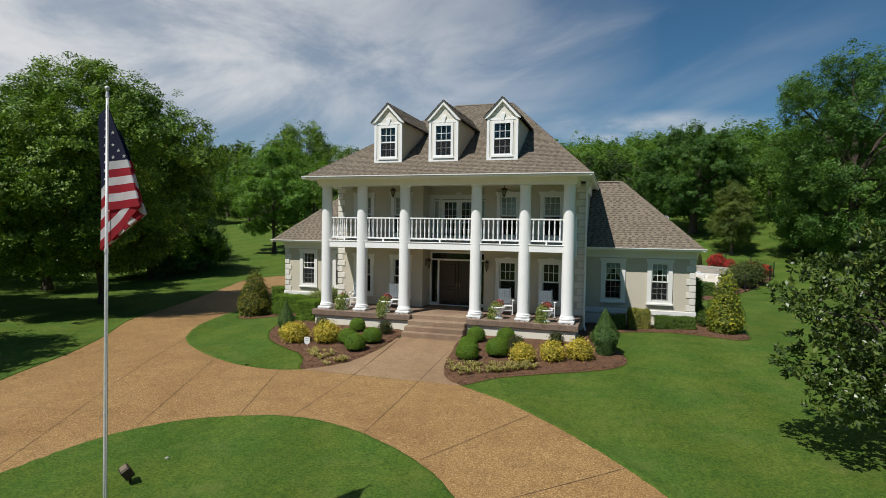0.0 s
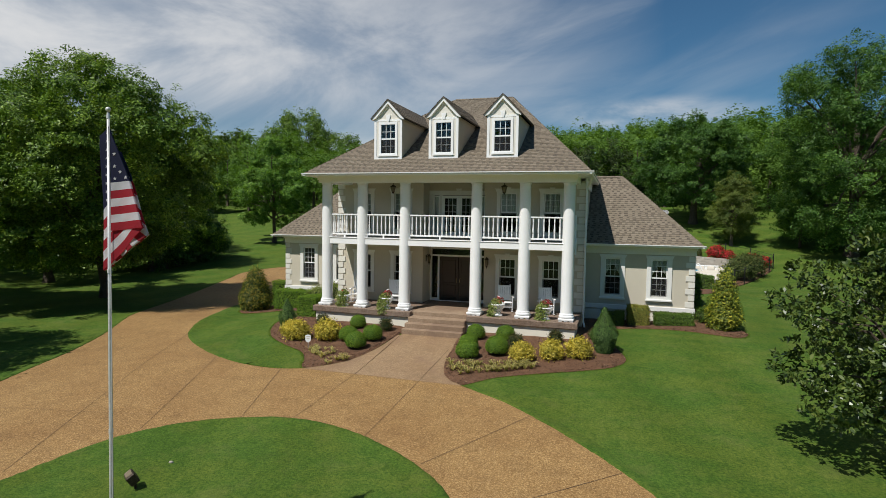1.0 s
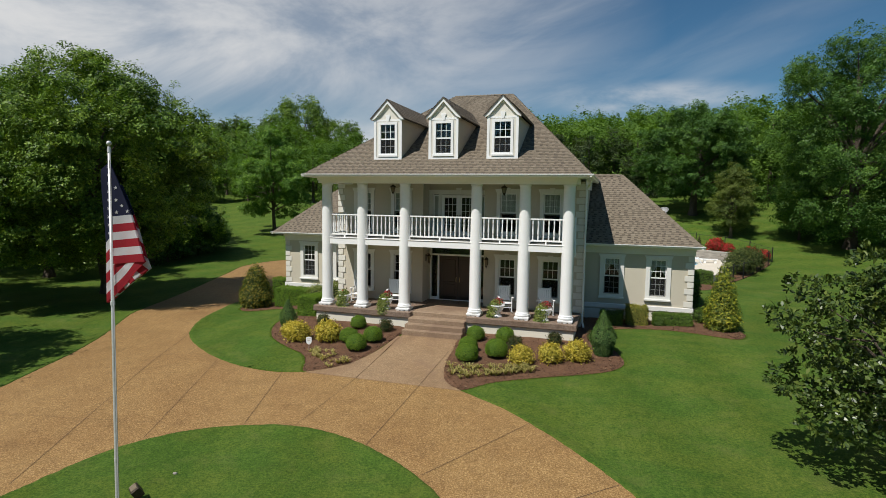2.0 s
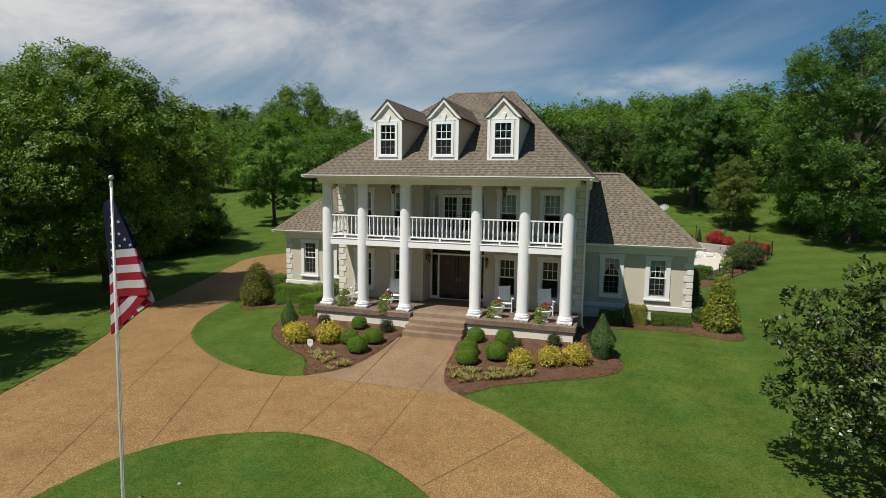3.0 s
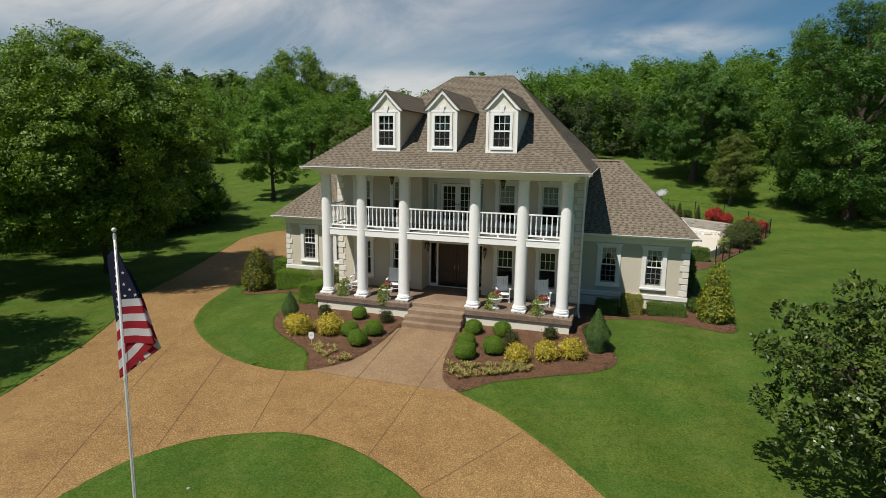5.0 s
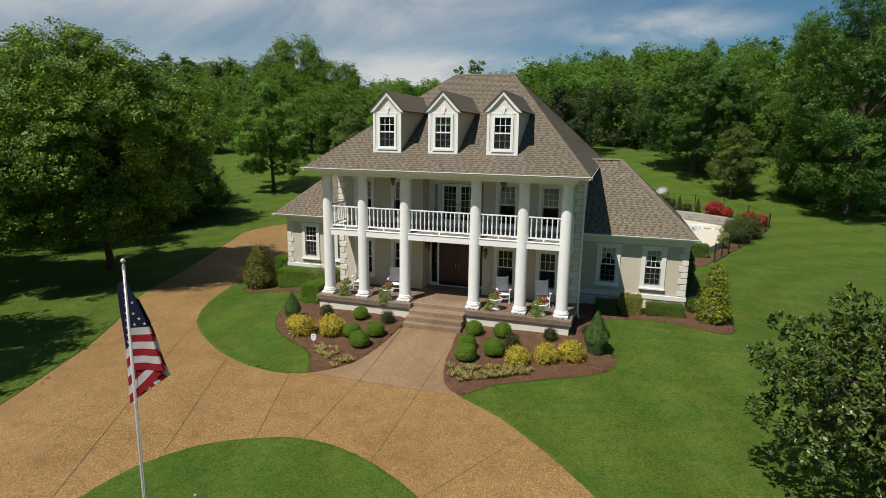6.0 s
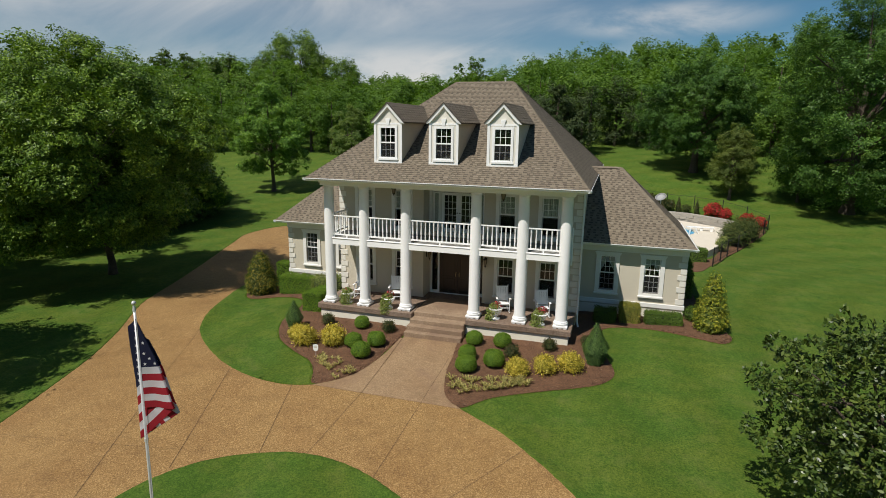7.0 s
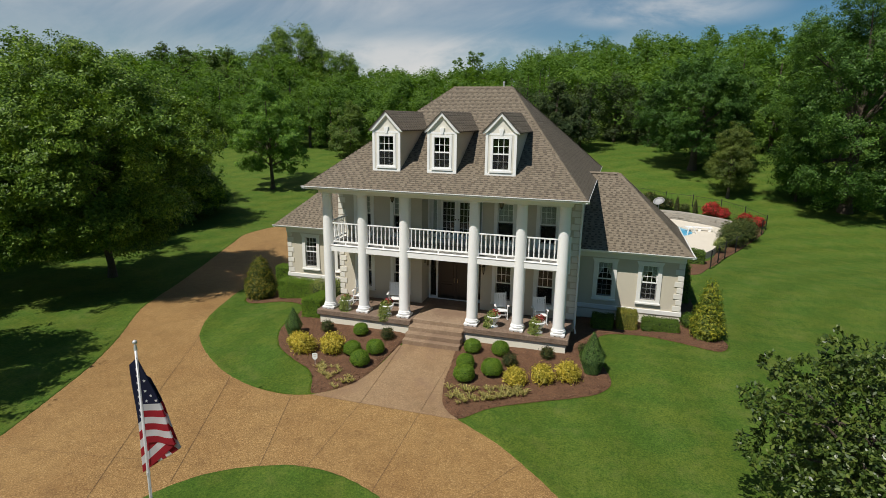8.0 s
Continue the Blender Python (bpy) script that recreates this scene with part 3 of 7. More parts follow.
def paved(name, outline, lift, material, label, category, pitch=0.7, swell=0.0, edge=0.06, parent=None):
    """A sheet with a rim, laid on the ground within an outline."""
    xs, ys = [p[0] for p in outline], [p[1] for p in outline]
    pts = [Vector(p) for p in outline]
    k = len(pts)
    y = min(ys)
    while y < max(ys):
        x = min(xs)
        while x < max(xs):
            q = (x + 0.13 * pitch, y + 0.17 * pitch)
            if inside(outline, *q) and min((Vector(q) - p).length for p in pts[:k]) > 0.3 * pitch:
                pts.append(Vector(q))
            x += pitch
        y += pitch
    vs, _, fs, *_ = delaunay_2d_cdt(pts, [(i, (i + 1) % k) for i in range(k)], [], 1, 1e-5)
    bm = bmesh.new()

    def rise(p):
        if not swell:
            return 0.0
        return swell * (0.6 + 0.4 * noise.noise((p.x * 1.3, p.y * 1.3, 3)))
    bv = [bm.verts.new((p.x, p.y, ground_z(p.x, p.y) + lift + (rise(p) if i >= k else 0))) for i, p in enumerate(vs)]
    for f in fs:
        c = sum((vs[i] for i in f), Vector((0, 0))) / len(f)
        if inside(outline, c.x, c.y):
            bm.faces.new([bv[i] for i in f])
    rim = [e for e in bm.edges if len(e.link_faces) == 1]
    ext = bmesh.ops.extrude_edge_only(bm, edges=rim)
    for v in ext["geom"]:
        if isinstance(v, bmesh.types.BMVert):
            v.co.z -= edge
    for v in [v for v in bm.verts if not v.link_faces]:
        bm.verts.remove(v)
    ob = part(name, bm, material, parent, smooth=False)
    if parent is None:
        tagged(ob, label, category, kind="structure")
    return ob


ISLAND = curve_through([(-5.3, -16.5), (-5.1, -14.2), (-4.75, -12.3), (-3.85, -10.9), (-2.45, -10.0), (-1.0, -9.6), (0.75, -9.8), (2.65, -10.7), (3.95, -11.75), (4.9, -13.2), (5.4, -15.5), (5.2, -18.6), (3.0, -22.4), (-0.5, -23.6), (-3.8, -21.4)], 8, True)
OUTER = curve_through([(2.75, -5.85), (4.3, -6.75), (5.9, -8.1), (7.5, -9.8), (8.8, -11.6), (9.9, -14.0), (10.4, -17.5), (9.6, -22.0), (7.0, -26.5)], 6) + curve_through([(-9.5, -27.0), (-10.8, -18.0), (-11.5, -12.5), (-12.2, -9.6), (-13.2, -6.7), (-14.6, -3.9), (-16.7, -0.2), (-18.4, 4.6), (-20.6, 10.5), (-22.0, 14.5), (-22.8, 17.6), (-21.2, 21.0), (-16.0, 22.0), (-11.5, 19.0), (-11.2, 9.5), (-12.2, 7.4), (-13.7, 5.2), (-13.2, 2.3), (-12.0, -1.0), (-10.4, -2.95), (-7.8, -5.0), (-5.8, -5.9), (-4.1, -6.12), (-3.0, -5.85)], 6)
APRON = [(-3.0, -5.83)] + curve_through([(-3.0, -5.83), (-2.3, -5.25), (-1.75, -4.4), (-1.42, -3.0), (-1.3, -1.2)], 5)[1:] + [(-1.195, -1.2), (-0.98, -5.83)]
WALK = [(-0.97, -5.83), (-1.19, -0.95)] + curve_through([(1.44, -0.95), (1.45, -2.9), (1.75, -4.5), (2.1, -5.3), (2.75, -5.83)], 5)


def drive_sheet():
    """The drive, one slab with the grass island left open in it."""
    pitch, pts, edges = 0.8, [], []
    for loop in (OUTER, ISLAND):
        s = len(pts)
        pts += [Vector(p) for p in loop]
        edges += [(s + i, s + (i + 1) % len(loop)) for i in range(len(loop))]
    rim = list(pts)
    y = -27.0
    while y < 22.5:
        x = -23.0
        while x < 11:
            q = (x + 0.1, y + 0.17)
            if inside(OUTER, *q) and not inside(ISLAND, *q) and min((Vector(q) - p).length_squared for p in rim) > 0.07:
                pts.append(Vector(q))
            x += pitch
        y += pitch
    vs, _, fs, *_ = delaunay_2d_cdt(pts, edges, [], 0, 1e-5)
    bm = bmesh.new()
    bv = [bm.verts.new((p.x, p.y, ground_z(p.x, p.y) + 0.012)) for p in vs]
    for f in fs:
        c = sum((vs[i] for i in f), Vector((0, 0))) / len(f)
        if inside(OUTER, c.x, c.y) and not inside(ISLAND, c.x, c.y):
            bm.faces.new([bv[i] for i in f])
    ext = bmesh.ops.extrude_edge_only(bm, edges=[e for e in bm.edges if len(e.link_faces) == 1])
    for v in ext["geom"]:
        if isinstance(v, bmesh.types.BMVert):
            v.co.z -= 0.08
    return tagged(part("driveway", bm, "drive"), "tan exposed-aggregate concrete drive circling a grass island", "driveway", kind="structure")


driveway = drive_sheet()


def turf_edge(line, closed, paving):
    """The rounded lip of turf that stands a little over the edge of the drive."""
    rng = random.Random(len(line))
    pts = [Vector(p) for p in line]
    n, verts, faces = len(pts), [], []
    for k, p in enumerate(pts):
        a, b = (pts[k - 1], pts[(k + 1) % n]) if closed else (pts[max(k - 1, 0)], pts[min(k + 1, n - 1)])
        d = (b - a).normalized()
        out = Vector((-d.y, d.x))
        if paving(p + out * 0.15):
            out = -out
        lap, rise = rng.uniform(-0.006, 0.028), rng.uniform(0.024, 0.04)
        for off, up in ((-lap, -0.02), (-lap, rise * 0.55), (0.02 - lap, rise), (0.14, rise * 0.9), (0.5, -0.03)):
            q = p + out * off
            verts.append((q.x, q.y, ground_z(q.x, q.y) + up))
    for k in range(n if closed else n - 1):
        i, j = 5 * k, 5 * ((k + 1) % n)
        faces += [(i + m, i + m + 1, j + m + 1, j + m) for m in range(4)]
    me = raw_mesh("lawn_edge", verts, faces, "lawn")
    me.shade_smooth()
    mesh_part("lawn_edge", me, None, ground)


def close_line(points, step=0.12):
    """The same line with points close together."""
    out = []
    for a, b in zip(points, points[1:]):
        n = max(1, int((Vector(b) - Vector(a)).length / step))
        out += [tuple(Vector(a).lerp(Vector(b), k / n)) for k in range(n)]
    return out + [points[-1]]


def on_drive(p):
    return inside(OUTER, p.x, p.y) and not inside(ISLAND, p.x, p.y)


turf_edge(close_line(ISLAND + ISLAND[:1])[:-1], True, on_drive)
EAST_END = next(k for k, p in enumerate(OUTER) if p[1] < -26)
turf_edge(close_line(OUTER[2:EAST_END]), False, on_drive)
turf_edge(close_line(OUTER[EAST_END + 1:-10]), False, on_drive)
walkway = paved("walkway", WALK, 0.013, "walk", "weathered tan concrete walk leading to the steps", "path")
paved("apron", APRON, 0.013, "walk", "weathered tan concrete apron beside the walk", "path")
BED_WEST = curve_through([(-3.05, -5.72), (-3.5, -4.9), (-4.1, -4.15), (-5.2, -3.55), (-6.5, -2.6), (-7.4, -1.0), (-7.5, 0.6), (-8.2, 2.2), (-10.0, 3.0), (-11.8, 2.6), (-12.6, 3.6), (-12.1, 5.0), (-10.4, 5.4), (-6.2, 5.2), (-5.6, 3.0), (-5.3, 0.5), (-1.6, 0.2), (-1.43, -2.6), (-1.75, -4.35), (-2.3, -5.2)], 5, True)
BED_EAST = curve_through([(2.72, -5.75), (3.65, -4.8), (5.15, -3.93), (6.6, -3.22), (7.4, -2.65), (7.78, -1.75), (7.3, -0.2), (6.9, 1.2), (7.4, 2.8), (9.0, 3.0), (11.0, 2.3), (12.2, 2.0), (12.6, 3.0), (11.9, 4.4), (11.8, 7.0), (11.6, 10.0), (10.4, 10.0), (10.5, 5.0), (6.2, 5.2), (5.6, 3.0), (5.3, 0.5), (1.6, 0.2), (1.45, -2.9), (1.75, -4.5), (2.1, -5.3)], 5, True)
paved("mulch_bed", BED_WEST, 0.006, "mulch", "brown shredded-bark mulch bed with curved edge", "flower bed", 0.35, 0.07, 0.08)
paved("mulch_bed", BED_EAST, 0.006, "mulch", "brown shredded-bark mulch bed with curved edge", "flower bed", 0.35, 0.07, 0.08)


def joint_strip(points, parent=None, lift=0.022, half=0.0065):
    """A sawn joint in the drive, as a narrow dark filled groove."""
    line = []
    for a, b in zip(points, points[1:]):
        n = max(2, int((Vector(b) - Vector(a)).length / 0.4))
        line += [Vector(a).lerp(Vector(b), k / n) for k in range(n)]
    line.append(Vector(points[-1]))
    bm, prev = bmesh.new(), None
    for k, p in enumerate(line):
        d = (line[min(k + 1, len(line) - 1)] - line[max(k - 1, 0)]).normalized()
        s = Vector((-d.y, d.x)) * half
        z = ground_z(p.x, p.y) + lift
        row = (bm.verts.new((p.x + s.x, p.y + s.y, z)), bm.verts.new((p.x - s.x, p.y - s.y, z)))
        if prev:
            bm.faces.new((prev[0], prev[1], row[1], row[0]))
        prev = row
    part("expansion_joint", bm, "joint", parent or driveway, "dark filled joint")


for line in ([(1.31, -5.4), (1.35, -10.0)], [(-0.98, -5.8), (-1.02, -9.55)], [(-3.7, -6.1), (-2.4, -10.0)], [(-6.8, -5.6), (-4.45, -11.4)], [(-11.85, -0.95), (-7.75, -9.35), (-5.5, -14.1)], [(5.2, -7.5), (3.2, -10.95)],
             [(7.6, -10.0), (5.2, -12.2), (4.9, -12.9)], [(10.3, -16.5), (5.4, -16.0)], [(-11.2, -15.0), (-5.3, -16.5)]):
    joint_strip(line)
joint_strip([(-11.4, -11.5), (-7.2, -11.0), (-4.6, -10.5)], None, 0.022, 0.004)


def walk_joint(a, b):
    """A tooled joint along the walk."""
    joint_strip([a, b], walkway, 0.022)


walk_joint((1.3, -2.4), (1.31, -5.4))
walk_joint((-1.15, -2.0), (-0.98, -5.85))

# ---- the house ----
house = thing("house", "two-storey cream stucco house with white columned porch and brown shingle roof", "house")
FLOOR_Z, DECK_Z = 0.70, 3.86
WALL_Y, RECESS_Y, WING_Y = 2.4, 3.35, 4.9
EAVE_Y, EAVE_Z, EAVE_X, WEST_X = -0.66, 6.68, 6.33, 6.09
RIDGE_Y, RIDGE_Z, RIDGE_X = 8.1, 11.42, 1.62
BACK_Y = 2 * RIDGE_Y - EAVE_Y


def wall_panel(name, x0, x1, y0, y1, z0, z1, holes=(), material="stucco"):
    """An upright wall facing front or back, with openings (x0, x1, z0, z1) through it."""
    bm = bmesh.new()
    cuts = sorted({x0, x1, *(v for h in holes for v in h[:2])})
    for a, b in zip(cuts, cuts[1:]):
        spans, z = sorted((h[2], h[3]) for h in holes if h[0] <= a + 1e-6 and h[1] >= b - 1e-6), z0
        for lo, hi in spans:
            if lo > z:
                box(bm, a, b, y0, y1, z, lo)
            z = hi
        if z < z1:
            box(bm, a, b, y0, y1, z, z1)
    bmesh.ops.remove_doubles(bm, verts=bm.verts, dist=1e-4)
    return part(name, bm, material, house)


def sash_window(cx, y, z0, z1, w, upper, lower, casing=0.17, flare=0.08, keystone=True, curtain="", lintel=0.2):
    """A double-hung window in an opening of a front wall: casing > sash, panes, glazing bars, sill."""
    h = w / 2
    win = part("window", ring(bmesh.new(), cx - h - casing, cx + h + casing, z0 - 0.12, z1 + casing, casing, y - 0.06, y + 0.02, 0.12), "trim", house, "white-cased sash window")
    top = z1 + lintel
    part("lintel", prism(bmesh.new(), [(cx - h - casing, z1 + 0.01), (cx + h + casing, z1 + 0.01), (cx + h + casing + flare, top), (cx - h - casing - flare, top)], "y", y - 0.085, y - 0.062), "trim", win)
    if keystone:
        part("keystone", prism(bmesh.new(), [(cx - 0.07, z1 - 0.01), (cx + 0.07, z1 - 0.01), (cx + 0.12, top + 0.05), (cx - 0.12, top + 0.05)], "y", y - 0.12, y - 0.087), "trim", win)
    part("sill", boxes((cx - h - casing - 0.03, cx + h + casing + 0.03, y - 0.13, y + 0.02, z0 - 0.21, z0 - 0.122), bevel=0.012), "trim", win)
    zm = (z0 + z1) / 2
    f = 0.05
    for a, b, dy in ((zm - 0.02, z1, 0.05), (z0, zm + 0.02, 0.09)):
        part("sash", ring(bmesh.new(), cx - h, cx + h, a, b, f, y + dy - 0.02, y + dy + 0.02), "white", win, "white painted sash")
    for (nx, nz), a, b, dy in ((upper, zm, z1, 0.05), (lower, z0, zm, 0.09)):
        gx0, gx1, gz0, gz1 = cx - h + f, cx + h - f, a + f, b - f
        bs = [(gx0 + (gx1 - gx0) * k / nx - 0.01, gx0 + (gx1 - gx0) * k / nx + 0.01, y + dy - 0.018, y + dy + 0.004, gz0, gz1) for k in range(1, nx)]
        bs += [(gx0, gx1, y + dy - 0.019, y + dy + 0.004, gz0 + (gz1 - gz0) * k / nz - 0.01, gz0 + (gz1 - gz0) * k / nz + 0.01) for k in range(1, nz)]
        if bs:
            part("glazing_bar", boxes(*bs), "white", win)
        pane = part("pane", boxes((gx0, gx1, y + dy + 0.008, y + dy + 0.013, gz0, gz1)), "glass", win, "dark window glass")
        pane.visible_shadow = False
    part("insect_screen", boxes((cx - h + 0.012, cx + h - 0.012, y + 0.02, y + 0.024, z0 + 0.012, zm - 0.03)), "screen", win, "fine dark insect screen")
    if curtain:
        cloth(cx, y + 0.135, z0, z1, h, curtain, win)
    return win


def cloth(cx, y, z0, z1, h, style, parent):
    """Curtains behind a window: drawn over the upper half, or a valance with side swags."""
    bm = bmesh.new()

    def sheet(u0, u1, top, bottom, waves):
        n, prev = 28, None
        for k in range(n + 1):
            u = u0 + (u1 - u0) * k / n
            d = 0.018 * math.sin(waves * math.pi * 2 * k / n)
            b = bottom(k / n) if callable(bottom) else bottom
            row = (bm.verts.new((u, y + d, top)), bm.verts.new((u, y + d * 1.4, b)))
            if prev:
                bm.faces.new((prev[0], prev[1], row[1], row[0]))
            prev = row
    if style == "drawn":
        sheet(cx - h, cx + h, z1, z0 + (z1 - z0) * 0.44, 9)
    else:
        sheet(cx - h, cx + h, z1, lambda t: z1 - 0.28 - 0.06 * math.cos(4 * math.pi * t), 8)
        y += 0.03
        mid = (z0 + z1) / 2
        sheet(cx - h, cx - h * 0.05, z1 - 0.1, lambda t: mid + 0.06 + 0.75 * t ** 1.4 * (z1 - mid), 5)
        sheet(cx + h * 0.05, cx + h, z1 - 0.1, lambda t: mid + 0.06 + 0.75 * (1 - t) ** 1.4 * (z1 - mid), 5)
    part("curtain", bm, "curtain", parent, "pale gathered curtain")


# porch platform
porch = thing("porch", "brown concrete porch floor on a cream stucco base", "porch")
STEP_X0, STEP_X1 = -1.17, 1.36
part("base", boxes((-5.83, STEP_X0 - 0.004, -0.06, 4.9, -0.5, 0.44)), "foundation", porch, "cream stucco base wall")
part("base", boxes((STEP_X1 + 0.004, 5.83, -0.06, 4.9, -0.5, 0.44)), "foundation", porch, "cream stucco base wall")
part("floor_slab", boxes((-5.95, STEP_X0 - 0.002, -0.16, 2.4, 0.441, FLOOR_Z), bevel=0.025), "porch", porch, "brown exposed-aggregate slab with thick rounded edge")
part("floor_slab", boxes((STEP_X1 + 0.002, 5.95, -0.16, 2.4, 0.441, FLOOR_Z), bevel=0.025), "porch", porch, "brown exposed-aggregate slab with thick rounded edge")
part("landing", boxes((STEP_X0, STEP_X1, 0.15, 2.4, -0.4, FLOOR_Z - 0.003), bevel=0.02), "step", porch, "tan concrete landing")
part("threshold", boxes((-1.5, 1.5, 2.4, RECESS_Y, 0.2, FLOOR_Z - 0.006)), "porch", porch)
steps = thing("front_steps", "broad tan concrete front steps below the porch", "steps")
for k, (y1, y0) in enumerate(((0.148, -0.38), (-0.382, -0.74), (-0.742, -1.04))):
    part("step", boxes((STEP_X0 - 0.02 * k, STEP_X1 + 0.03 * k, y0, y1, -0.4, FLOOR_Z - 0.19 * (k + 1)), bevel=0.02), "step", steps)

# columns
col_bm = bmesh.new()
lathe(col_bm, [(0.262, 0.27), (0.258, 0.34), (0.252, 0.42), (0.25, 0.9), (0.25, 2.0), (0.246, 3.2), (0.238, 4.4), (0.226, 5.36), (0.236, 5.40), (0.226, 5.44), (0.226, 5.53), (0.25, 5.56), (0.255, 5.62)], 32)
col_me = bpy.data.meshes.new("column")
col_bm.to_mesh(col_me)
col_me.materials.append(M["white"])
col_me.shade_smooth()
base_bm = boxes((-0.31, 0.31, -0.31, 0.31, 0.035, 0.12), bevel=0.015)
for sx in (-1, 0, 1):
    box(base_bm, sx * 0.21 - 0.07, sx * 0.21 + 0.07, -0.29, 0.29, 0, 0.035)
lathe(base_bm, [(0.27, 0.12), (0.305, 0.14), (0.315, 0.18), (0.305, 0.22), (0.275, 0.24), (0.268, 0.25), (0.285, 0.262), (0.275, 0.285), (0.25, 0.29)], 32)
base_me = bpy.data.meshes.new("base")
base_bm.to_mesh(base_me)
base_me.materials.append(M["white"])
COLUMNS = (-5.46, -3.68, -1.62, 1.62, 3.68, 5.46)
for x in COLUMNS:
    c = mesh_part("column", col_me, None, house, "tall round white column")
    c.location = (x, 0.34, FLOOR_Z)
    mesh_part("base", base_me, None, c)

# walls
PORCH_WINDOWS = (-4.56, -2.6, 2.6, 4.56)
lower = [(x - 0.37, x + 0.37, 1.3, 2.97) for x in PORCH_WINDOWS]
upper = [(x - 0.37, x + 0.37, 4.2, 5.96) for x in PORCH_WINDOWS]
for side in (-1, 1):
    hs = [h for h in lower + upper if (h[0] > 0) == (side > 0)]
    xa, xb = sorted((side * 1.5, side * 5.95))
    wall_panel("front_wall", xa, xb, WALL_Y, WALL_Y + 0.22, FLOOR_Z, 6.5, hs)
    part("recess_wall", boxes((min(side * 1.5, side * 1.72), max(side * 1.5, side * 1.72), WALL_Y + 0.22, RECESS_Y + 0.2, FLOOR_Z, 6.5)), "stucco", house)
    part("side_wall", boxes((min(side * 5.73, side * 5.95), max(side * 5.73, side * 5.95), WALL_Y + 0.22, BACK_Y - 0.9, -0.5, 6.5)), "stucco", house)
wall_panel("entry_wall", -1.5, 1.5, RECESS_Y, RECESS_Y + 0.2, FLOOR_Z, 6.5, [(-1.42, 1.42, FLOOR_Z, 3.32), (-1.36, 1.36, 3.9, 5.95)])
part("back_wall", boxes((-5.73, 5.73, BACK_Y - 1.12, BACK_Y - 0.9, -0.5, 6.5)), "stucco", house)
part("inner_floor", boxes((-5.73, 5.73, RECESS_Y + 0.2, BACK_Y - 1.12, 0.5, 0.69), (-5.73, 5.73, RECESS_Y + 0.2, BACK_Y - 1.12, 3.5, 3.84), (-5.73, 5.73, 8.0, 8.15, 0.69, 6.4)), "unlit_room", house)
for x in PORCH_WINDOWS:
    sash_window(x, WALL_Y, 1.3, 2.97, 0.74, (3, 2), (1, 1))
    sash_window(x, WALL_Y, 4.2, 5.96, 0.74, (3, 3), (1, 1), curtain="drawn")
WING_WINDOWS = (7.06, 9.13)
for side in (-1, 1):
    wx, shift = (10.62, 0.0) if side < 0 else (10.76, 0.13)
    hs = [(side * (x + shift) - 0.36, side * (x + shift) + 0.36, 1.26, 2.99) for x in WING_WINDOWS]
    xa, xb = sorted((side * 5.95, side * wx))
    wall_panel("wing_wall", xa, xb, WING_Y, WING_Y + 0.22, 0.45, 3.62, hs)
    part("wing_side_wall", boxes((min(side * (wx - 0.22), side * wx), max(side * (wx - 0.22), side * wx), WING_Y + 0.22, 11.5, 0.45, 3.62)), "stucco", house)
    part("wing_back_wall", boxes((min(side * 5.95, side * (wx - 0.22)), max(side * 5.95, side * (wx - 0.22)), 11.28, 11.5, 0.45, 3.62)), "stucco", house)
    part("wing_room", boxes((min(side * 5.96, side * (wx - 0.23)), max(side * 5.96, side * (wx - 0.23)), WING_Y + 0.23, 11.27, 0.5, 0.68), (min(side * 5.96, side * (wx - 0.23)), max(side * 5.96, side * (wx - 0.23)), 7.5, 7.6, 0.69, 3.6)), "unlit_room", house)
    part("wing_foundation", boxes((min(side * 5.96, side * (wx + 0.04)), max(side * 5.96, side * (wx + 0.04)), WING_Y - 0.03, 11.55, -1.2, 0.5)), "foundation", house)
    part("water_table", boxes((min(side * 5.955, side * (wx + 0.08)), max(side * 5.955, side * (wx + 0.08)), WING_Y - 0.07, WING_Y, 0.58, 0.8), (min(side * wx, side * (wx + 0.08)), max(side * wx, side * (wx + 0.08)), WING_Y, 11.5, 0.58, 0.8), bevel=0.015), "trim", house)
    part("frieze", boxes((min(side * 5.955, side * (wx + 0.06)), max(side * 5.955, side * (wx + 0.06)), WING_Y - 0.06, WING_Y, 3.22, 3.62), (min(side * 5.955, side * (wx + 0.1)), max(side * 5.955, side * (wx + 0.1)), WING_Y - 0.11, WING_Y - 0.06, 3.46, 3.62), (min(side * wx, side * (wx + 0.06)), max(side * wx, side * (wx + 0.06)), WING_Y, 11.5, 3.22, 3.62)), "trim", house)
    for x in WING_WINDOWS:
        sash_window(side * (x + shift), WING_Y, 1.26, 2.99, 0.72, (3, 3), (3, 3), casing=0.19, keystone=False, curtain="swag" if side > 0 else "", lintel=0.19)

# quoins: long and short blocks alternating up the corners
QUOIN = {}


def quoin(cx, cy, z, sx, long):
    """One corner block, wrapping the front and the outer side."""
    key = (sx, long)
    if key not in QUOIN:
        a, b = (0.36, 0.2) if long else (0.24, 0.34)
        bm = boxes((min(0, -sx * a), max(0, -sx * a), -0.035, 0.0, 0, 0.26), (min(0.001 * sx, 0.035 * sx), max(0.001 * sx, 0.035 * sx), -0.035, b, 0, 0.26), bevel=0.008)
        me = bpy.data.meshes.new("quoin")
        bm.to_mesh(me)
        bm.free()
        me.materials.append(M["quoin"])
        QUOIN[key] = me
    q = mesh_part("quoin", QUOIN[key], None, house)
    q.location = (cx, cy, z)


for side in (-1, 1):
    for k in range(8):
        quoin(-10.62 if side < 0 else 10.76, WING_Y, 0.84 + 0.3 * k, side, k % 2 == 0)
    for k in range(19):
        quoin(side * 5.95, WALL_Y, 0.74 + 0.3 * k, side, k % 2 == 0)

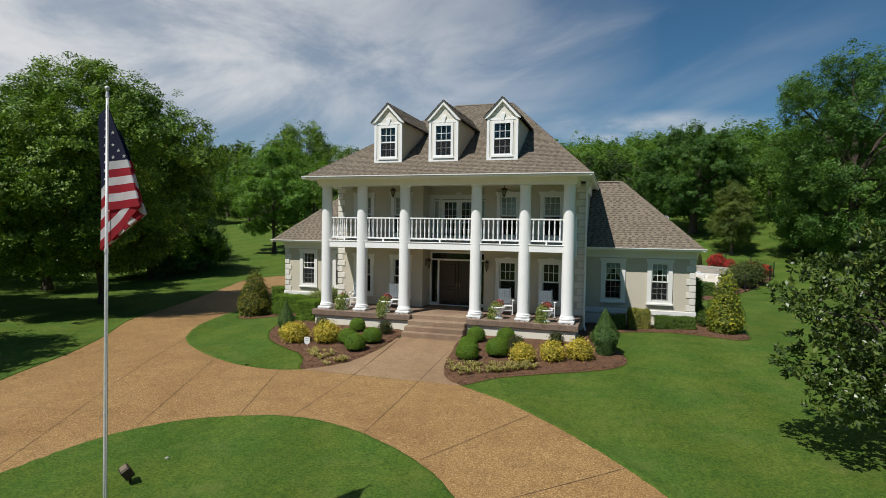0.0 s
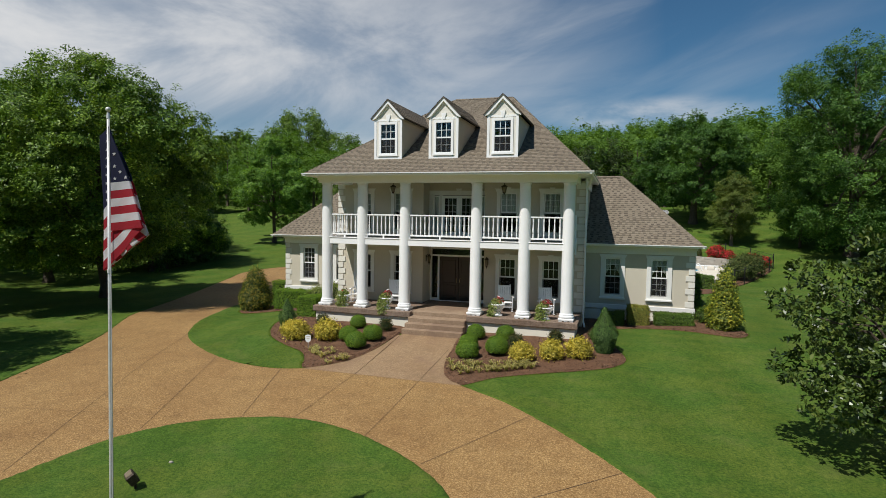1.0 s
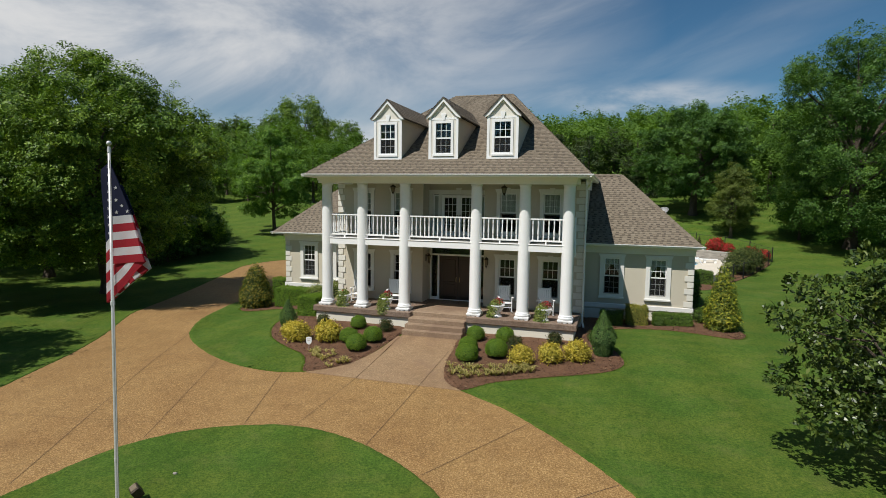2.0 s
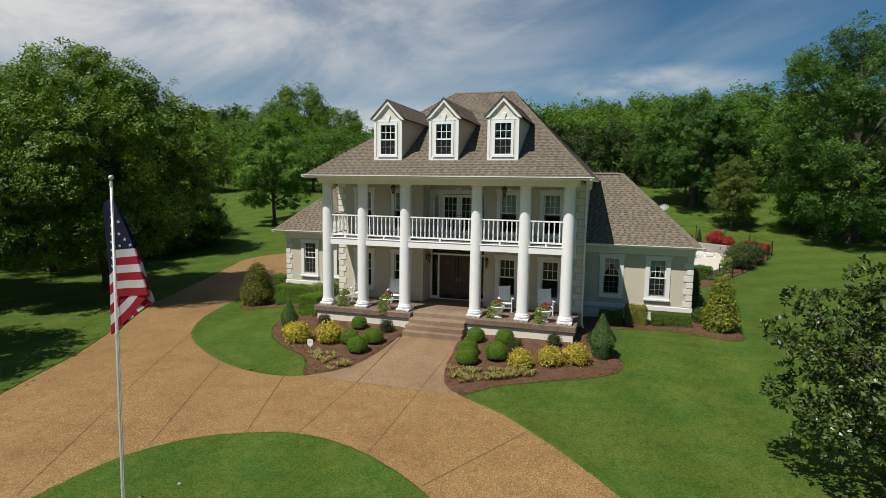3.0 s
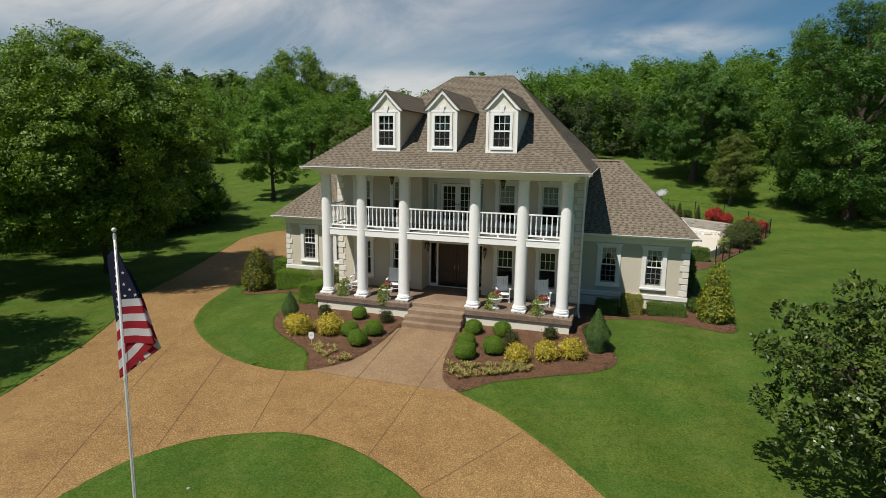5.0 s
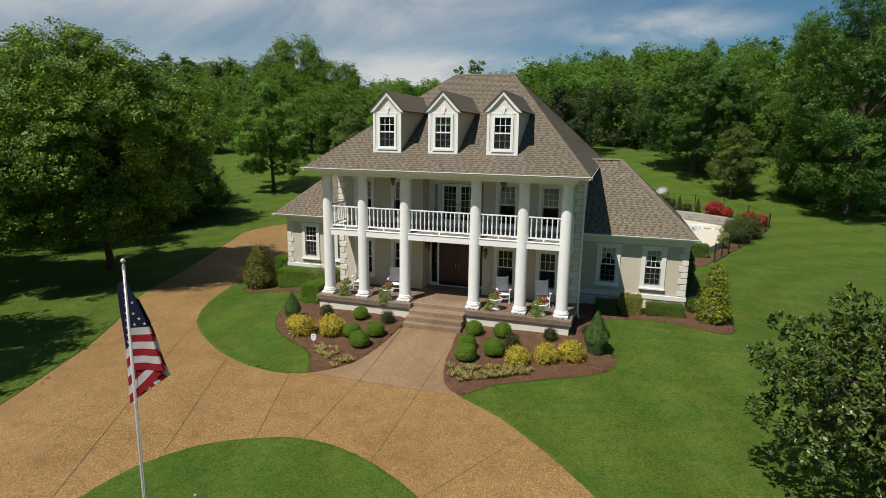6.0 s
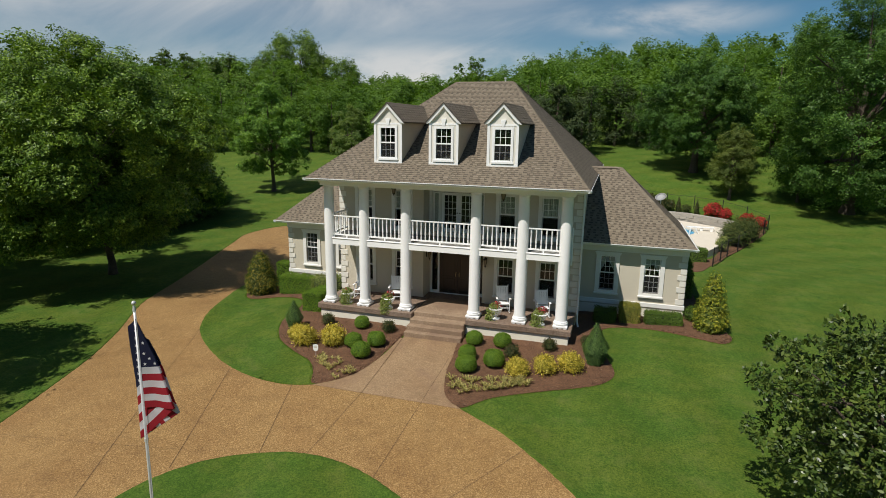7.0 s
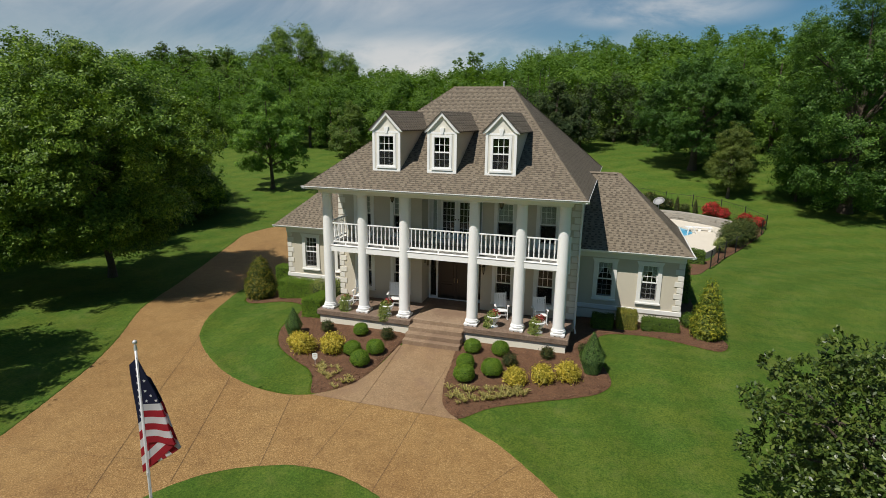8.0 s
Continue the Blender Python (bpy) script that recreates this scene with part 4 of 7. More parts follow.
# entrance doors
door_frame = part("front_door", ring(bmesh.new(), -1.42, 1.42, FLOOR_Z, 3.32, 0.06, RECESS_Y - 0.03, RECESS_Y + 0.12, 0.03), "white", house, "white frame round dark double doors")
for x in (-1.0, 1.0):
    part("mullion", boxes((x - 0.04, x + 0.04, RECESS_Y - 0.028, RECESS_Y + 0.12, FLOOR_Z + 0.03, 2.9)), "white", door_frame, "white post")
    part("panel", boxes((min(x * 1.36, x * 1.04), max(x * 1.36, x * 1.04), RECESS_Y - 0.02, RECESS_Y + 0.1, FLOOR_Z + 0.03, FLOOR_Z + 0.14)), "white", door_frame, "white panel")
part("transom_bar", boxes((-1.36, 1.36, RECESS_Y - 0.029, RECESS_Y + 0.12, 2.9, 2.98)), "white", door_frame, "white bar")
for x0, x1, z0, z1 in ((-1.36, -1.04, FLOOR_Z + 0.14, 2.9), (1.04, 1.36, FLOOR_Z + 0.14, 2.9), (-1.36, 1.36, 2.98, 3.26)):
    part("side_light", boxes((x0, x1, RECESS_Y + 0.05, RECESS_Y + 0.06, z0, z1)), "glass", door_frame, "narrow dark glass light").visible_shadow = False
for s in (-1, 1):
    x0, x1 = sorted((s * 0.012, s * 0.955))
    y = RECESS_Y + 0.05
    bm = boxes((x0, x1, y, y + 0.05, FLOOR_Z + 0.03, 2.89))
    m0, m1 = x0 + 0.13, x1 - 0.13
    for z0, z1 in ((0.95, 1.5), (1.62, 2.72)):
        box(bm, m0, m1, y - 0.018, y, z0, z1, bevel=0.017)
    part("door_leaf", bm, "dark_wood", door_frame, "dark brown panelled door leaf")
    part("kick_plate", boxes((x0 + 0.08, x1 - 0.08, y - 0.012, y - 0.001, FLOOR_Z + 0.06, FLOOR_Z + 0.2)), "bronze", door_frame, "dark bronze kick plate")
    part("door_handle", tube(bmesh.new(), [(s * 0.09, y - 0.01, 1.62), (s * 0.09, y - 0.06, 1.66), (s * 0.09, y - 0.065, 1.78), (s * 0.09, y - 0.01, 1.84)], 0.013), "brass", door_frame, "brass handle")

# french doors on the balcony
fd = part("balcony_door", ring(bmesh.new(), -1.5, 1.5, DECK_Z - 0.01, 6.1, 0.15, RECESS_Y - 0.07, RECESS_Y, 0.012), "trim", house, "white glazed double doors with side lights")
part("door_frame", ring(bmesh.new(), -1.36, 1.36, DECK_Z, 5.95, 0.07, RECESS_Y + 0.002, RECESS_Y + 0.1, 0.01), "trim", fd)
part("keystone", prism(bmesh.new(), [(-0.08, 5.96), (0.08, 5.96), (0.14, 6.2), (-0.14, 6.2)], "y", RECESS_Y - 0.1, RECESS_Y - 0.072), "trim", fd)
for x in (-0.93, 0.93):
    part("mullion", boxes((x - 0.06, x + 0.06, RECESS_Y - 0.04, RECESS_Y + 0.1, DECK_Z, 5.88)), "trim", fd)
for s in (-1, 1):
    for (x0, x1), nx in ((sorted((s * 0.005, s * 0.865)), 3), (sorted((s * 0.995, s * 1.285)), 1)):
        f, y = (0.13, RECESS_Y + 0.03) if nx == 3 else (0.05, RECESS_Y + 0.03)
        a, b, c, d = x0 + f, x1 - f, DECK_Z + 0.24, 5.86 - f
        part("door_leaf", ring(bmesh.new(), x0, x1, DECK_Z + 0.01, 5.86, f, y - 0.02, y + 0.02, 0.23), "white", fd)
        bars = [(a + (b - a) * k / nx - 0.009, a + (b - a) * k / nx + 0.009, y - 0.018, y + 0.004, c, d) for k in range(1, nx)] + [(a, b, y - 0.019, y + 0.004, c + (d - c) * k / 5 - 0.009, c + (d - c) * k / 5 + 0.009) for k in range(1, 5)]
        if nx == 3:
            part("glazing_bar", boxes(*bars), "white", fd)
        part("pane", boxes((a, b, y + 0.008, y + 0.013, c, d)), "glass", fd, "dark window glass").visible_shadow = False
        if nx == 1:
            part("blind", boxes((a - 0.02, b + 0.02, y + 0.04, y + 0.05, c - 0.1, d + 0.02)), "curtain", fd, "pale drawn blind")
    part("door_knob", lathe(bmesh.new(), [(0.012, 4.84), (0.028, 4.86), (0.028, 4.89), (0.012, 4.91)], 10, (s * 0.07, RECESS_Y - 0.04)), "bronze", fd, "dark knob")

# balcony
part("balcony_deck", boxes((-5.56, 5.56, 0.36, WALL_Y, 3.56, DECK_Z - 0.02), (-1.5, 1.5, WALL_Y, RECESS_Y, 3.52, DECK_Z - 0.02)), "trim", house, "white balcony ceiling and frame")
part("balcony_floor", boxes((-5.55, 5.55, 0.41, WALL_Y - 0.003, DECK_Z - 0.018, DECK_Z - 0.002)), "deck_grey", house, "thin grey sheet over the balcony deck")
beam = bmesh.new()
box(beam, -5.6, 5.6, 0.20, 0.36, 3.56, 3.83)
box(beam, -5.6, 5.6, 0.17, 0.40, 3.83, DECK_Z, bevel=0.01)
for s in (-1, 1):
    box(beam, min(s * 5.56, s * 5.64), max(s * 5.56, s * 5.64), 0.36, WALL_Y, 3.56, DECK_Z)
part("balcony_beam", beam, "white", house)
bal_bm = lathe(bmesh.new(), [(0.03, 0), (0.03, 0.14), (0.02, 0.17), (0.035, 0.24), (0.037, 0.34), (0.026, 0.5), (0.02, 0.62), (0.03, 0.66), (0.03, 0.82)], 8)
bal_me = bpy.data.meshes.new("baluster")
bal_bm.to_mesh(bal_me)
bal_me.materials.append(M["white"])


def railing(a, b):
    """Rails with turned balusters, and a short foot under the middle."""
    a, b = Vector(a), Vector(b)
    d = b - a
    rail = part("railing", boxes((0, d.length, -0.045, 0.045, 4.86, 4.92), bevel=0.008), "white", house, "white balcony railing")
    part("bottom_rail", boxes((0, d.length, -0.03, 0.03, 3.97, 4.04), bevel=0.006), "white", rail)
    part("foot", boxes((d.length / 2 - 0.03, d.length / 2 + 0.03, -0.03, 0.03, DECK_Z, 3.97)), "white", rail)
    rail.matrix_basis = pose(a.x, a.y, 0, 0, 0, math.degrees(math.atan2(d.y, d.x)))
    n = round(d.length / 0.2)
    for k in range(n):
        o = mesh_part("baluster", bal_me, None, rail)
        o.location = ((k + 0.5) * d.length / n, 0, 4.04)


for x0, x1 in zip(COLUMNS, COLUMNS[1:]):
    railing((x0 + 0.24, 0.34), (x1 - 0.24, 0.34))
for s in (-1, 1):
    railing((s * 5.55, 0.58), (s * 5.55, WALL_Y))

# entablature, soffit and gutters
ent = bmesh.new()
box(ent, -5.76, 5.76, 0.06, 0.60, 6.32, 6.6)
box(ent, -5.80, 5.80, 0.02, 0.06, 6.44, 6.6)
for s in (-1, 1):
    box(ent, min(s * 5.2, s * 5.76), max(s * 5.2, s * 5.76), 0.6, WALL_Y, 6.32, 6.6)
    box(ent, min(s * 5.96, s * 6.02), max(s * 5.96, s * 6.02), WALL_Y, BACK_Y - 0.9, 6.2, 6.6)
part("entablature", ent, "white", house)
part("porch_ceiling", boxes((-5.2, 5.2, 0.6, WALL_Y, 6.5, 6.58), (-1.5, 1.5, WALL_Y, RECESS_Y, 6.5, 6.58)), "trim", house, "pale painted porch ceiling")
part("soffit", boxes((-WEST_X + 0.05, EAVE_X - 0.05, EAVE_Y + 0.05, BACK_Y - 0.05, 6.6, 6.63)), "white", house)


def gutter(a, b, out, z, parent=house):
    """A white moulded eaves gutter along the line a to b, facing out."""
    a, b, o = Vector(a), Vector(b), Vector(out)
    prof = [(0.0, -0.10), (0.05, -0.10), (0.075, -0.07), (0.085, -0.03), (0.12, -0.01), (0.12, 0.02), (0.105, 0.02), (0.1, -0.005), (0.06, -0.06), (0.0, -0.06)]
    bm = bmesh.new()
    rings = [[bm.verts.new((p.x + o.x * q, p.y + o.y * q, z + h)) for q, h in prof] for p in (a, b)]
    k = len(prof)
    for i in range(k):
        bm.faces.new((rings[0][i], rings[0][(i + 1) % k], rings[1][(i + 1) % k], rings[1][i]))
    bm.faces.new(rings[0])
    bm.faces.new(rings[1])
    part("gutter", bm, "white", parent, "white metal gutter")


gutter((-WEST_X - 0.1, EAVE_Y + 0.05), (EAVE_X + 0.1, EAVE_Y + 0.05), (0, -1), EAVE_Z)
for s in (-1, 1):
    e = (EAVE_X if s > 0 else WEST_X) - 0.05
    gutter((s * e, EAVE_Y - 0.05), (s * e, BACK_Y), (s, 0), EAVE_Z)
part("eave_strip", boxes((-WEST_X - 0.02, EAVE_X + 0.02, EAVE_Y - 0.05, EAVE_Y - 0.022, EAVE_Z - 0.03, EAVE_Z + 0.025), (EAVE_X + 0.022, EAVE_X + 0.05, EAVE_Y - 0.02, BACK_Y, EAVE_Z - 0.03, EAVE_Z + 0.025)), "iron", house, "narrow dark strip under the shingle edge")
part("fascia", boxes((-WEST_X + 0.05, EAVE_X - 0.05, EAVE_Y + 0.05, EAVE_Y + 0.08, 6.56, 6.68), (EAVE_X - 0.08, EAVE_X - 0.05, EAVE_Y + 0.08, BACK_Y - 0.1, 6.56, 6.68), (-WEST_X + 0.05, -WEST_X + 0.08, EAVE_Y + 0.08, BACK_Y - 0.1, 6.56, 6.68)), "white", house)
part("downspout", tube(bmesh.new(), [(EAVE_X - 0.1, 1.9, 6.6), (EAVE_X - 0.12, 2.0, 6.45), (6.03, 2.3, 6.2), (6.03, 2.32, 0.35), (6.1, 2.2, 0.12)], 0.045, 8), "white", house, "white downspout")

part("downspout", tube(bmesh.new(), [(5.72, 0.52, 5.0), (5.72, 0.52, 4.1), (5.74, 0.5, 3.95), (5.74, 0.5, 3.4)], 0.04, 8), "white", house, "short white balcony drain pipe")

# ---- roofs ----
TAB_W = (0.12, 0.15, 0.18, 0.22)
GAP_W = (0.1, 0.12, 0.14, 0.17)
EXPOSE = 0.155
PIECES = []


def shingle_slope(eave_a, eave_b, top_a, top_b, singles=0, skip=None):
    """Courses of shingle tabs over one slope with level eave and ridge; returns vertices and faces; the lowest go to PIECES."""
    ea, eb, ta, tb = (Vector(p) for p in (eave_a, eave_b, top_a, top_b))
    u = (eb - ea).normalized()
    up = (ta - ea) - u * (ta - ea).dot(u)
    run, v = up.length, up.normalized()
    nrm = u.cross(v)
    if nrm.z < 0:
        nrm = -nrm
    rng = random.Random(int(abs(ea.x * 31 + ea.y * 17 + ea.z * 7) * 10))
    wa, wb = (ta - ea).dot(u), (tb - ea).dot(u)
    width = (eb - ea).length
    verts, faces, dark = [], [], []
    for row in range(int(run / EXPOSE) + 1):
        s0, s1 = row * EXPOSE - 0.02, min((row + 1) * EXPOSE + 0.03, run)
        f = min(1.0, (row + 0.5) * EXPOSE / run)
        lo, hi = wa * f, width + (wb - width) * f
        x, tooth = lo - rng.random() * 0.3, rng.random() < 0.5
        while x < hi:
            w = rng.choice(TAB_W if tooth else GAP_W)
            a, b = max(x, lo), min(x + w - 0.004, hi)
            x += w
            tooth = not tooth
            if b - a < 0.03:
                continue
            mid = ea + u * ((a + b) / 2) + v * ((s0 + s1) / 2)
            if skip and skip(mid):
                continue
            lift = 0.007 if tooth else 0.014 + 0.006 * rng.random()
            if len(PIECES) < singles and row < 8 and not tooth and b - a > w - 0.02:
                PIECES.append((ea + u * a + v * s0, u, v, nrm, w, lift))
                continue
            k = len(verts)
            # the lower part of a gap piece is coloured as a shadow line
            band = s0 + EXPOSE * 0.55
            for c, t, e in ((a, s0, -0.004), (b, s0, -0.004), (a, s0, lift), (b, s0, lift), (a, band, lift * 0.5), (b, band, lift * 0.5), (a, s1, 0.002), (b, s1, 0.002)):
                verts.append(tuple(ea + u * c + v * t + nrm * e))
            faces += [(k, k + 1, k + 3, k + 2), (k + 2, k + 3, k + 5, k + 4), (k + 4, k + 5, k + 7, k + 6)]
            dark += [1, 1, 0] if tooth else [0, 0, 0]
    return verts, faces, dark


def shingle_object(name, slopes, parent):
    """The joined courses of several slopes: light tabs, and gap pieces with shadow lines put into their colour."""
    verts, faces, dark = [], [], []
    for v, f, k in slopes:
        faces += [tuple(i + len(verts) for i in q) for q in f]
        verts += v
        dark += k
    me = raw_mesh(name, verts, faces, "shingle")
    me.materials.append(M["shingle_shade"])
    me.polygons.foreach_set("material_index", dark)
    tagged(mesh_part(name, me, None, parent), kind="stuff")


def roof(name, planes, label, deck, singles=0, skip=None):
    """A roof: a solid deck and the shingle courses over its slopes."""
    r = part(name, deck, "roof_deck", house, label)
    shingle_object("shingle_field", [shingle_slope(*p, singles=singles, skip=skip) for p in planes], r)
    return r


def ridge_caps(a, b, parent):
    """Overlapping cap shingles along a hip or ridge."""
    a, b = Vector(a), Vector(b)
    d = (b - a).normalized()
    side = d.cross(Vector((0, 0, 1))).normalized()
    upv = side.cross(d)
    n = int((b - a).length / 0.2)
    verts, faces = [], []
    for k in range(n):
        p, q = a + d * (k * 0.2), a + d * (k * 0.2 + 0.24)
        i = len(verts)
        for base, h in ((p, 0.04), (q, 0.02)):
            for s, dz in ((-0.13, -0.075), (0, 0.0), (0.13, -0.075)):
                verts.append(tuple(base + side * s + upv * (h + dz)))
        faces += [(i, i + 1, i + 4, i + 3), (i + 1, i + 2, i + 5, i + 4)]
    tagged(mesh_part("ridge_capping", raw_mesh("ridge_capping", verts, faces, "shingle"), None, parent), kind="stuff")


def main_roof_z(y):
    return EAVE_Z + (RIDGE_Z - EAVE_Z) * (y - EAVE_Y) / (RIDGE_Y - EAVE_Y)


DORMERS = (-2.6, 0.0, 2.6)
DORMER_Y, DORMER_W, D_EAVE, D_PEAK = 0.68, 0.65, 9.2, 9.97


def in_dormer(p):
    return any(abs(p.x - x) < DORMER_W - 0.03 and p.y > DORMER_Y + 0.05 and p.z < D_EAVE + 0.1 for x in DORMERS) and p.y < 4


E1, E2, E3, E4 = (-WEST_X, EAVE_Y, EAVE_Z), (EAVE_X, EAVE_Y, EAVE_Z), (EAVE_X, BACK_Y, EAVE_Z), (-WEST_X, BACK_Y, EAVE_Z)
R1, R2 = (-RIDGE_X, RIDGE_Y, RIDGE_Z), (RIDGE_X, RIDGE_Y, RIDGE_Z)
deck = bmesh.new()
dv = [deck.verts.new(Vector(p) - Vector((0, 0, 0.012))) for p in (E1, E2, E3, E4, R1, R2)]
for f in ((0, 1, 5, 4), (1, 2, 5), (2, 3, 4, 5), (3, 0, 4), (3, 2, 1, 0)):
    deck.faces.new([dv[i] for i in f])
main_roof = roof("roof", [(E1, E2, R1, R2), (E2, E3, R2, R2), (E4, E1, R1, R1), (E3, E4, R2, R1)], "hipped brown asphalt-shingle roof", deck, 300, in_dormer)
for a, b in ((E1, R1), (E2, R2), (R1, R2), (E3, R2), (E4, R1)):
    ridge_caps(a, b, main_roof)
WR_Y, WR_Z = 8.2, 7.05
for side in (-1, 1):
    xo, xr = (-11.1 if side < 0 else 11.04), side * 7.5
    xi = side * 5.95
    f0, f1, b0, b1 = (xi, 4.3, 3.68), (xo, 4.3, 3.68), (xi, 12.1, 3.68), (xo, 12.1, 3.68)
    r0, r1 = (xi * 0.93, WR_Y, WR_Z), (xr, WR_Y, WR_Z)
    deck = bmesh.new()
    dv = [deck.verts.new(Vector(p) - Vector((0, 0, 0.012))) for p in (f0, f1, b1, b0, r0, r1)]
    for f in ((0, 1, 5, 4), (1, 2, 5), (2, 3, 4, 5), (3, 0, 4), (3, 2, 1, 0)):
        deck.faces.new([dv[i] for i in f])
    planes = [(f0, f1, (xi, WR_Y, WR_Z), r1), (f1, b1, r1, r1)] if side > 0 else [(f1, f0, r1, (xi, WR_Y, WR_Z)), (b1, f1, r1, r1)]
    wr = roof("wing_roof", planes, "low brown shingle roof of the side wing", deck)
    ridge_caps(f1, r1, wr)
    ridge_caps(r0, r1, wr)
    ridge_caps(b1, r1, wr)
    part("wing_soffit", boxes((min(xi, xo - side * 0.05), max(xi, xo - side * 0.05), 4.34, 12.05, 3.61, 3.64)), "white", house)
    gutter((xi, 4.35), (xo + side * 0.1, 4.35), (0, -1), 3.68)
    gutter((xo - side * 0.05, 4.25), (xo - side * 0.05, 12.1), (side, 0), 3.68)


def dormer(x):
    """A gabled dormer standing on the front slope."""
    w, y0, zb = DORMER_W, DORMER_Y, main_roof_z(DORMER_Y) - 0.02
    back = EAVE_Y + (D_EAVE + 0.1 - EAVE_Z) * (RIDGE_Y - EAVE_Y) / (RIDGE_Z - EAVE_Z)
    bm = bmesh.new()
    prism(bm, [(y0 + 0.06, zb), (y0 + 0.06, D_EAVE), (back, D_EAVE)], "x", x - w + 0.02, x - w + 0.12)
    prism(bm, [(y0 + 0.06, zb), (y0 + 0.06, D_EAVE), (back, D_EAVE)], "x", x + w - 0.12, x + w - 0.02)
    d = part("dormer", bm, "stucco", house, "gabled dormer with white front")
    h, z0, z1 = 0.34, 7.66, 8.93
    front = boxes((x - w, x - h - 0.1, y0, y0 + 0.08, zb, D_EAVE - 0.01), (x + h + 0.1, x + w, y0, y0 + 0.08, zb, D_EAVE - 0.01), (x - h - 0.1, x + h + 0.1, y0, y0 + 0.08, zb, z0 - 0.1), (x - h - 0.1, x + h + 0.1, y0, y0 + 0.08, z1 + 0.1, D_EAVE - 0.01))
    part("front_panel", front, "quoin", d, "cream stucco dormer front")
    part("gable", prism(bmesh.new(), [(x - w, D_EAVE - 0.01), (x + w, D_EAVE - 0.01), (x, D_PEAK - 0.1)], "y", y0 + 0.02, y0 + 0.08), "quoin", d)
    trim = boxes((x - w - 0.02, x - w + 0.09, y0 - 0.03, y0, zb, D_EAVE), (x + w - 0.09, x + w + 0.02, y0 - 0.03, y0, zb, D_EAVE), (x - w - 0.02, x + w + 0.02, y0 - 0.035, y0, zb - 0.02, zb + 0.1), (x - w + 0.09, x + w - 0.09, y0 - 0.015, y0, D_EAVE - 0.12, D_EAVE - 0.04))
    for s in (-1, 1):
        prism(trim, [(x + s * (w + 0.12), D_EAVE - 0.08), (x + s * (w + 0.12), D_EAVE + 0.03), (x, D_PEAK + 0.03), (x, D_PEAK - 0.13), (x + s * (w - 0.06), D_EAVE + 0.0)], "y", y0 - 0.09, y0 + 0.03)
    prism(trim, [(x - 0.05, D_EAVE - 0.14), (x + 0.05, D_EAVE - 0.14), (x + 0.11, D_EAVE + 0.14), (x - 0.11, D_EAVE + 0.14)], "y", y0 - 0.05, y0 + 0.02)
    part("rake_trim", trim, "white", d, "white gable trim with keystone")
    f = 0.05
    zm = (z0 + z1) / 2
    win = part("window", ring(bmesh.new(), x - h - 0.11, x + h + 0.11, z0 - 0.12, z1 + 0.11, 0.11, y0 - 0.04, y0 + 0.06, 0.12), "white", d, "white six-over-six dormer window")
    part("sill", boxes((x - h - 0.14, x + h + 0.14, y0 - 0.075, y0 - 0.042, z0 - 0.14, z0 - 0.06)), "white", d)
    part("meeting_rail", boxes((x - h, x + h, y0 - 0.005, y0 + 0.034, zm - 0.03, zm + 0.03)), "white", d)
    for k in (1, 2):
        part("glazing_bar", boxes((x - h + 2 * h * k / 3 - 0.011, x - h + 2 * h * k / 3 + 0.011, y0 + 0.01, y0 + 0.03, z0, z1)), "white", d)
    for z in ((z0 + zm) / 2, (z1 + zm) / 2):
        part("glazing_bar", boxes((x - h, x + h, y0 + 0.012, y0 + 0.032, z - 0.011, z + 0.011)), "white", d)
    for a, b in ((z0, zm - 0.03), (zm + 0.03, z1)):
        part("pane", boxes((x - h, x + h, y0 + 0.036, y0 + 0.041, a, b)), "glass", d, "dark window glass").visible_shadow = False
    part("insect_screen", boxes((x - h, x + h, y0 + 0.001, y0 + 0.005, z0 + 0.002, zm - 0.032)), "screen", d, "fine dark insect screen")
    # dark sheet added behind the panes, coloured like an unlit inside
    part("dark_sheet", boxes((x - w + 0.13, x + w - 0.13, 1.5, 1.55, zb + 0.3, D_EAVE)), "unlit_room", d)
    # small roof
    yb0, yb1 = y0 - 0.12, EAVE_Y + (D_PEAK - EAVE_Z) * (RIDGE_Y - EAVE_Y) / (RIDGE_Z - EAVE_Z)
    rb = bmesh.new()
    ze = D_EAVE - 0.05
    for s in (-1, 1):
        a = [Vector((x + s * (w + 0.15), yb0, ze)), Vector((x, yb0, D_PEAK + 0.02)), Vector((x, yb1, D_PEAK + 0.02)), Vector((x + s * (w + 0.15), back - 0.1, ze))]
        lo = [rb.verts.new(p) for p in a]
        hi = [rb.verts.new(p + Vector((0, 0, 0.05))) for p in a]
        for i in range(4):
            rb.faces.new((lo[i], lo[(i + 1) % 4], hi[(i + 1) % 4], hi[i]))
        rb.faces.new(lo)
        rb.faces.new(hi)
    rd = part("dormer_roof", rb, "roof_deck", d)
    slopes = []
    for s in (-1, 1):
        ea, eb = Vector((x + s * (w + 0.16), yb0 - 0.01, ze + 0.055)), Vector((x + s * (w + 0.16), back - 0.1, ze + 0.055))
        ta, tb = Vector((x, yb0 - 0.01, D_PEAK + 0.075)), Vector((x, yb1, D_PEAK + 0.075))
        slopes.append(shingle_slope(ea, eb, ta, tb))
    shingle_object("dormer_covering", slopes, d)
    return win, (x - h, x + h, y0 + 0.035, y0 + 0.04, z0, z1), d


for x in DORMERS:
    w_, b_, d_ = dormer(x)
    part("pane", boxes(b_), "glass", d_, "dark window glass").visible_shadow = False
for p, lab in (((0.7, 10.4, 0), "grey roof vent pipe"),):
    part("vent_pipe", lathe(bmesh.new(), [(0.05, 9.9), (0.05, 11.75), (0.07, 11.76), (0.07, 11.84), (0.04, 11.85)], 10, p[:2]), "aluminium", house, lab)

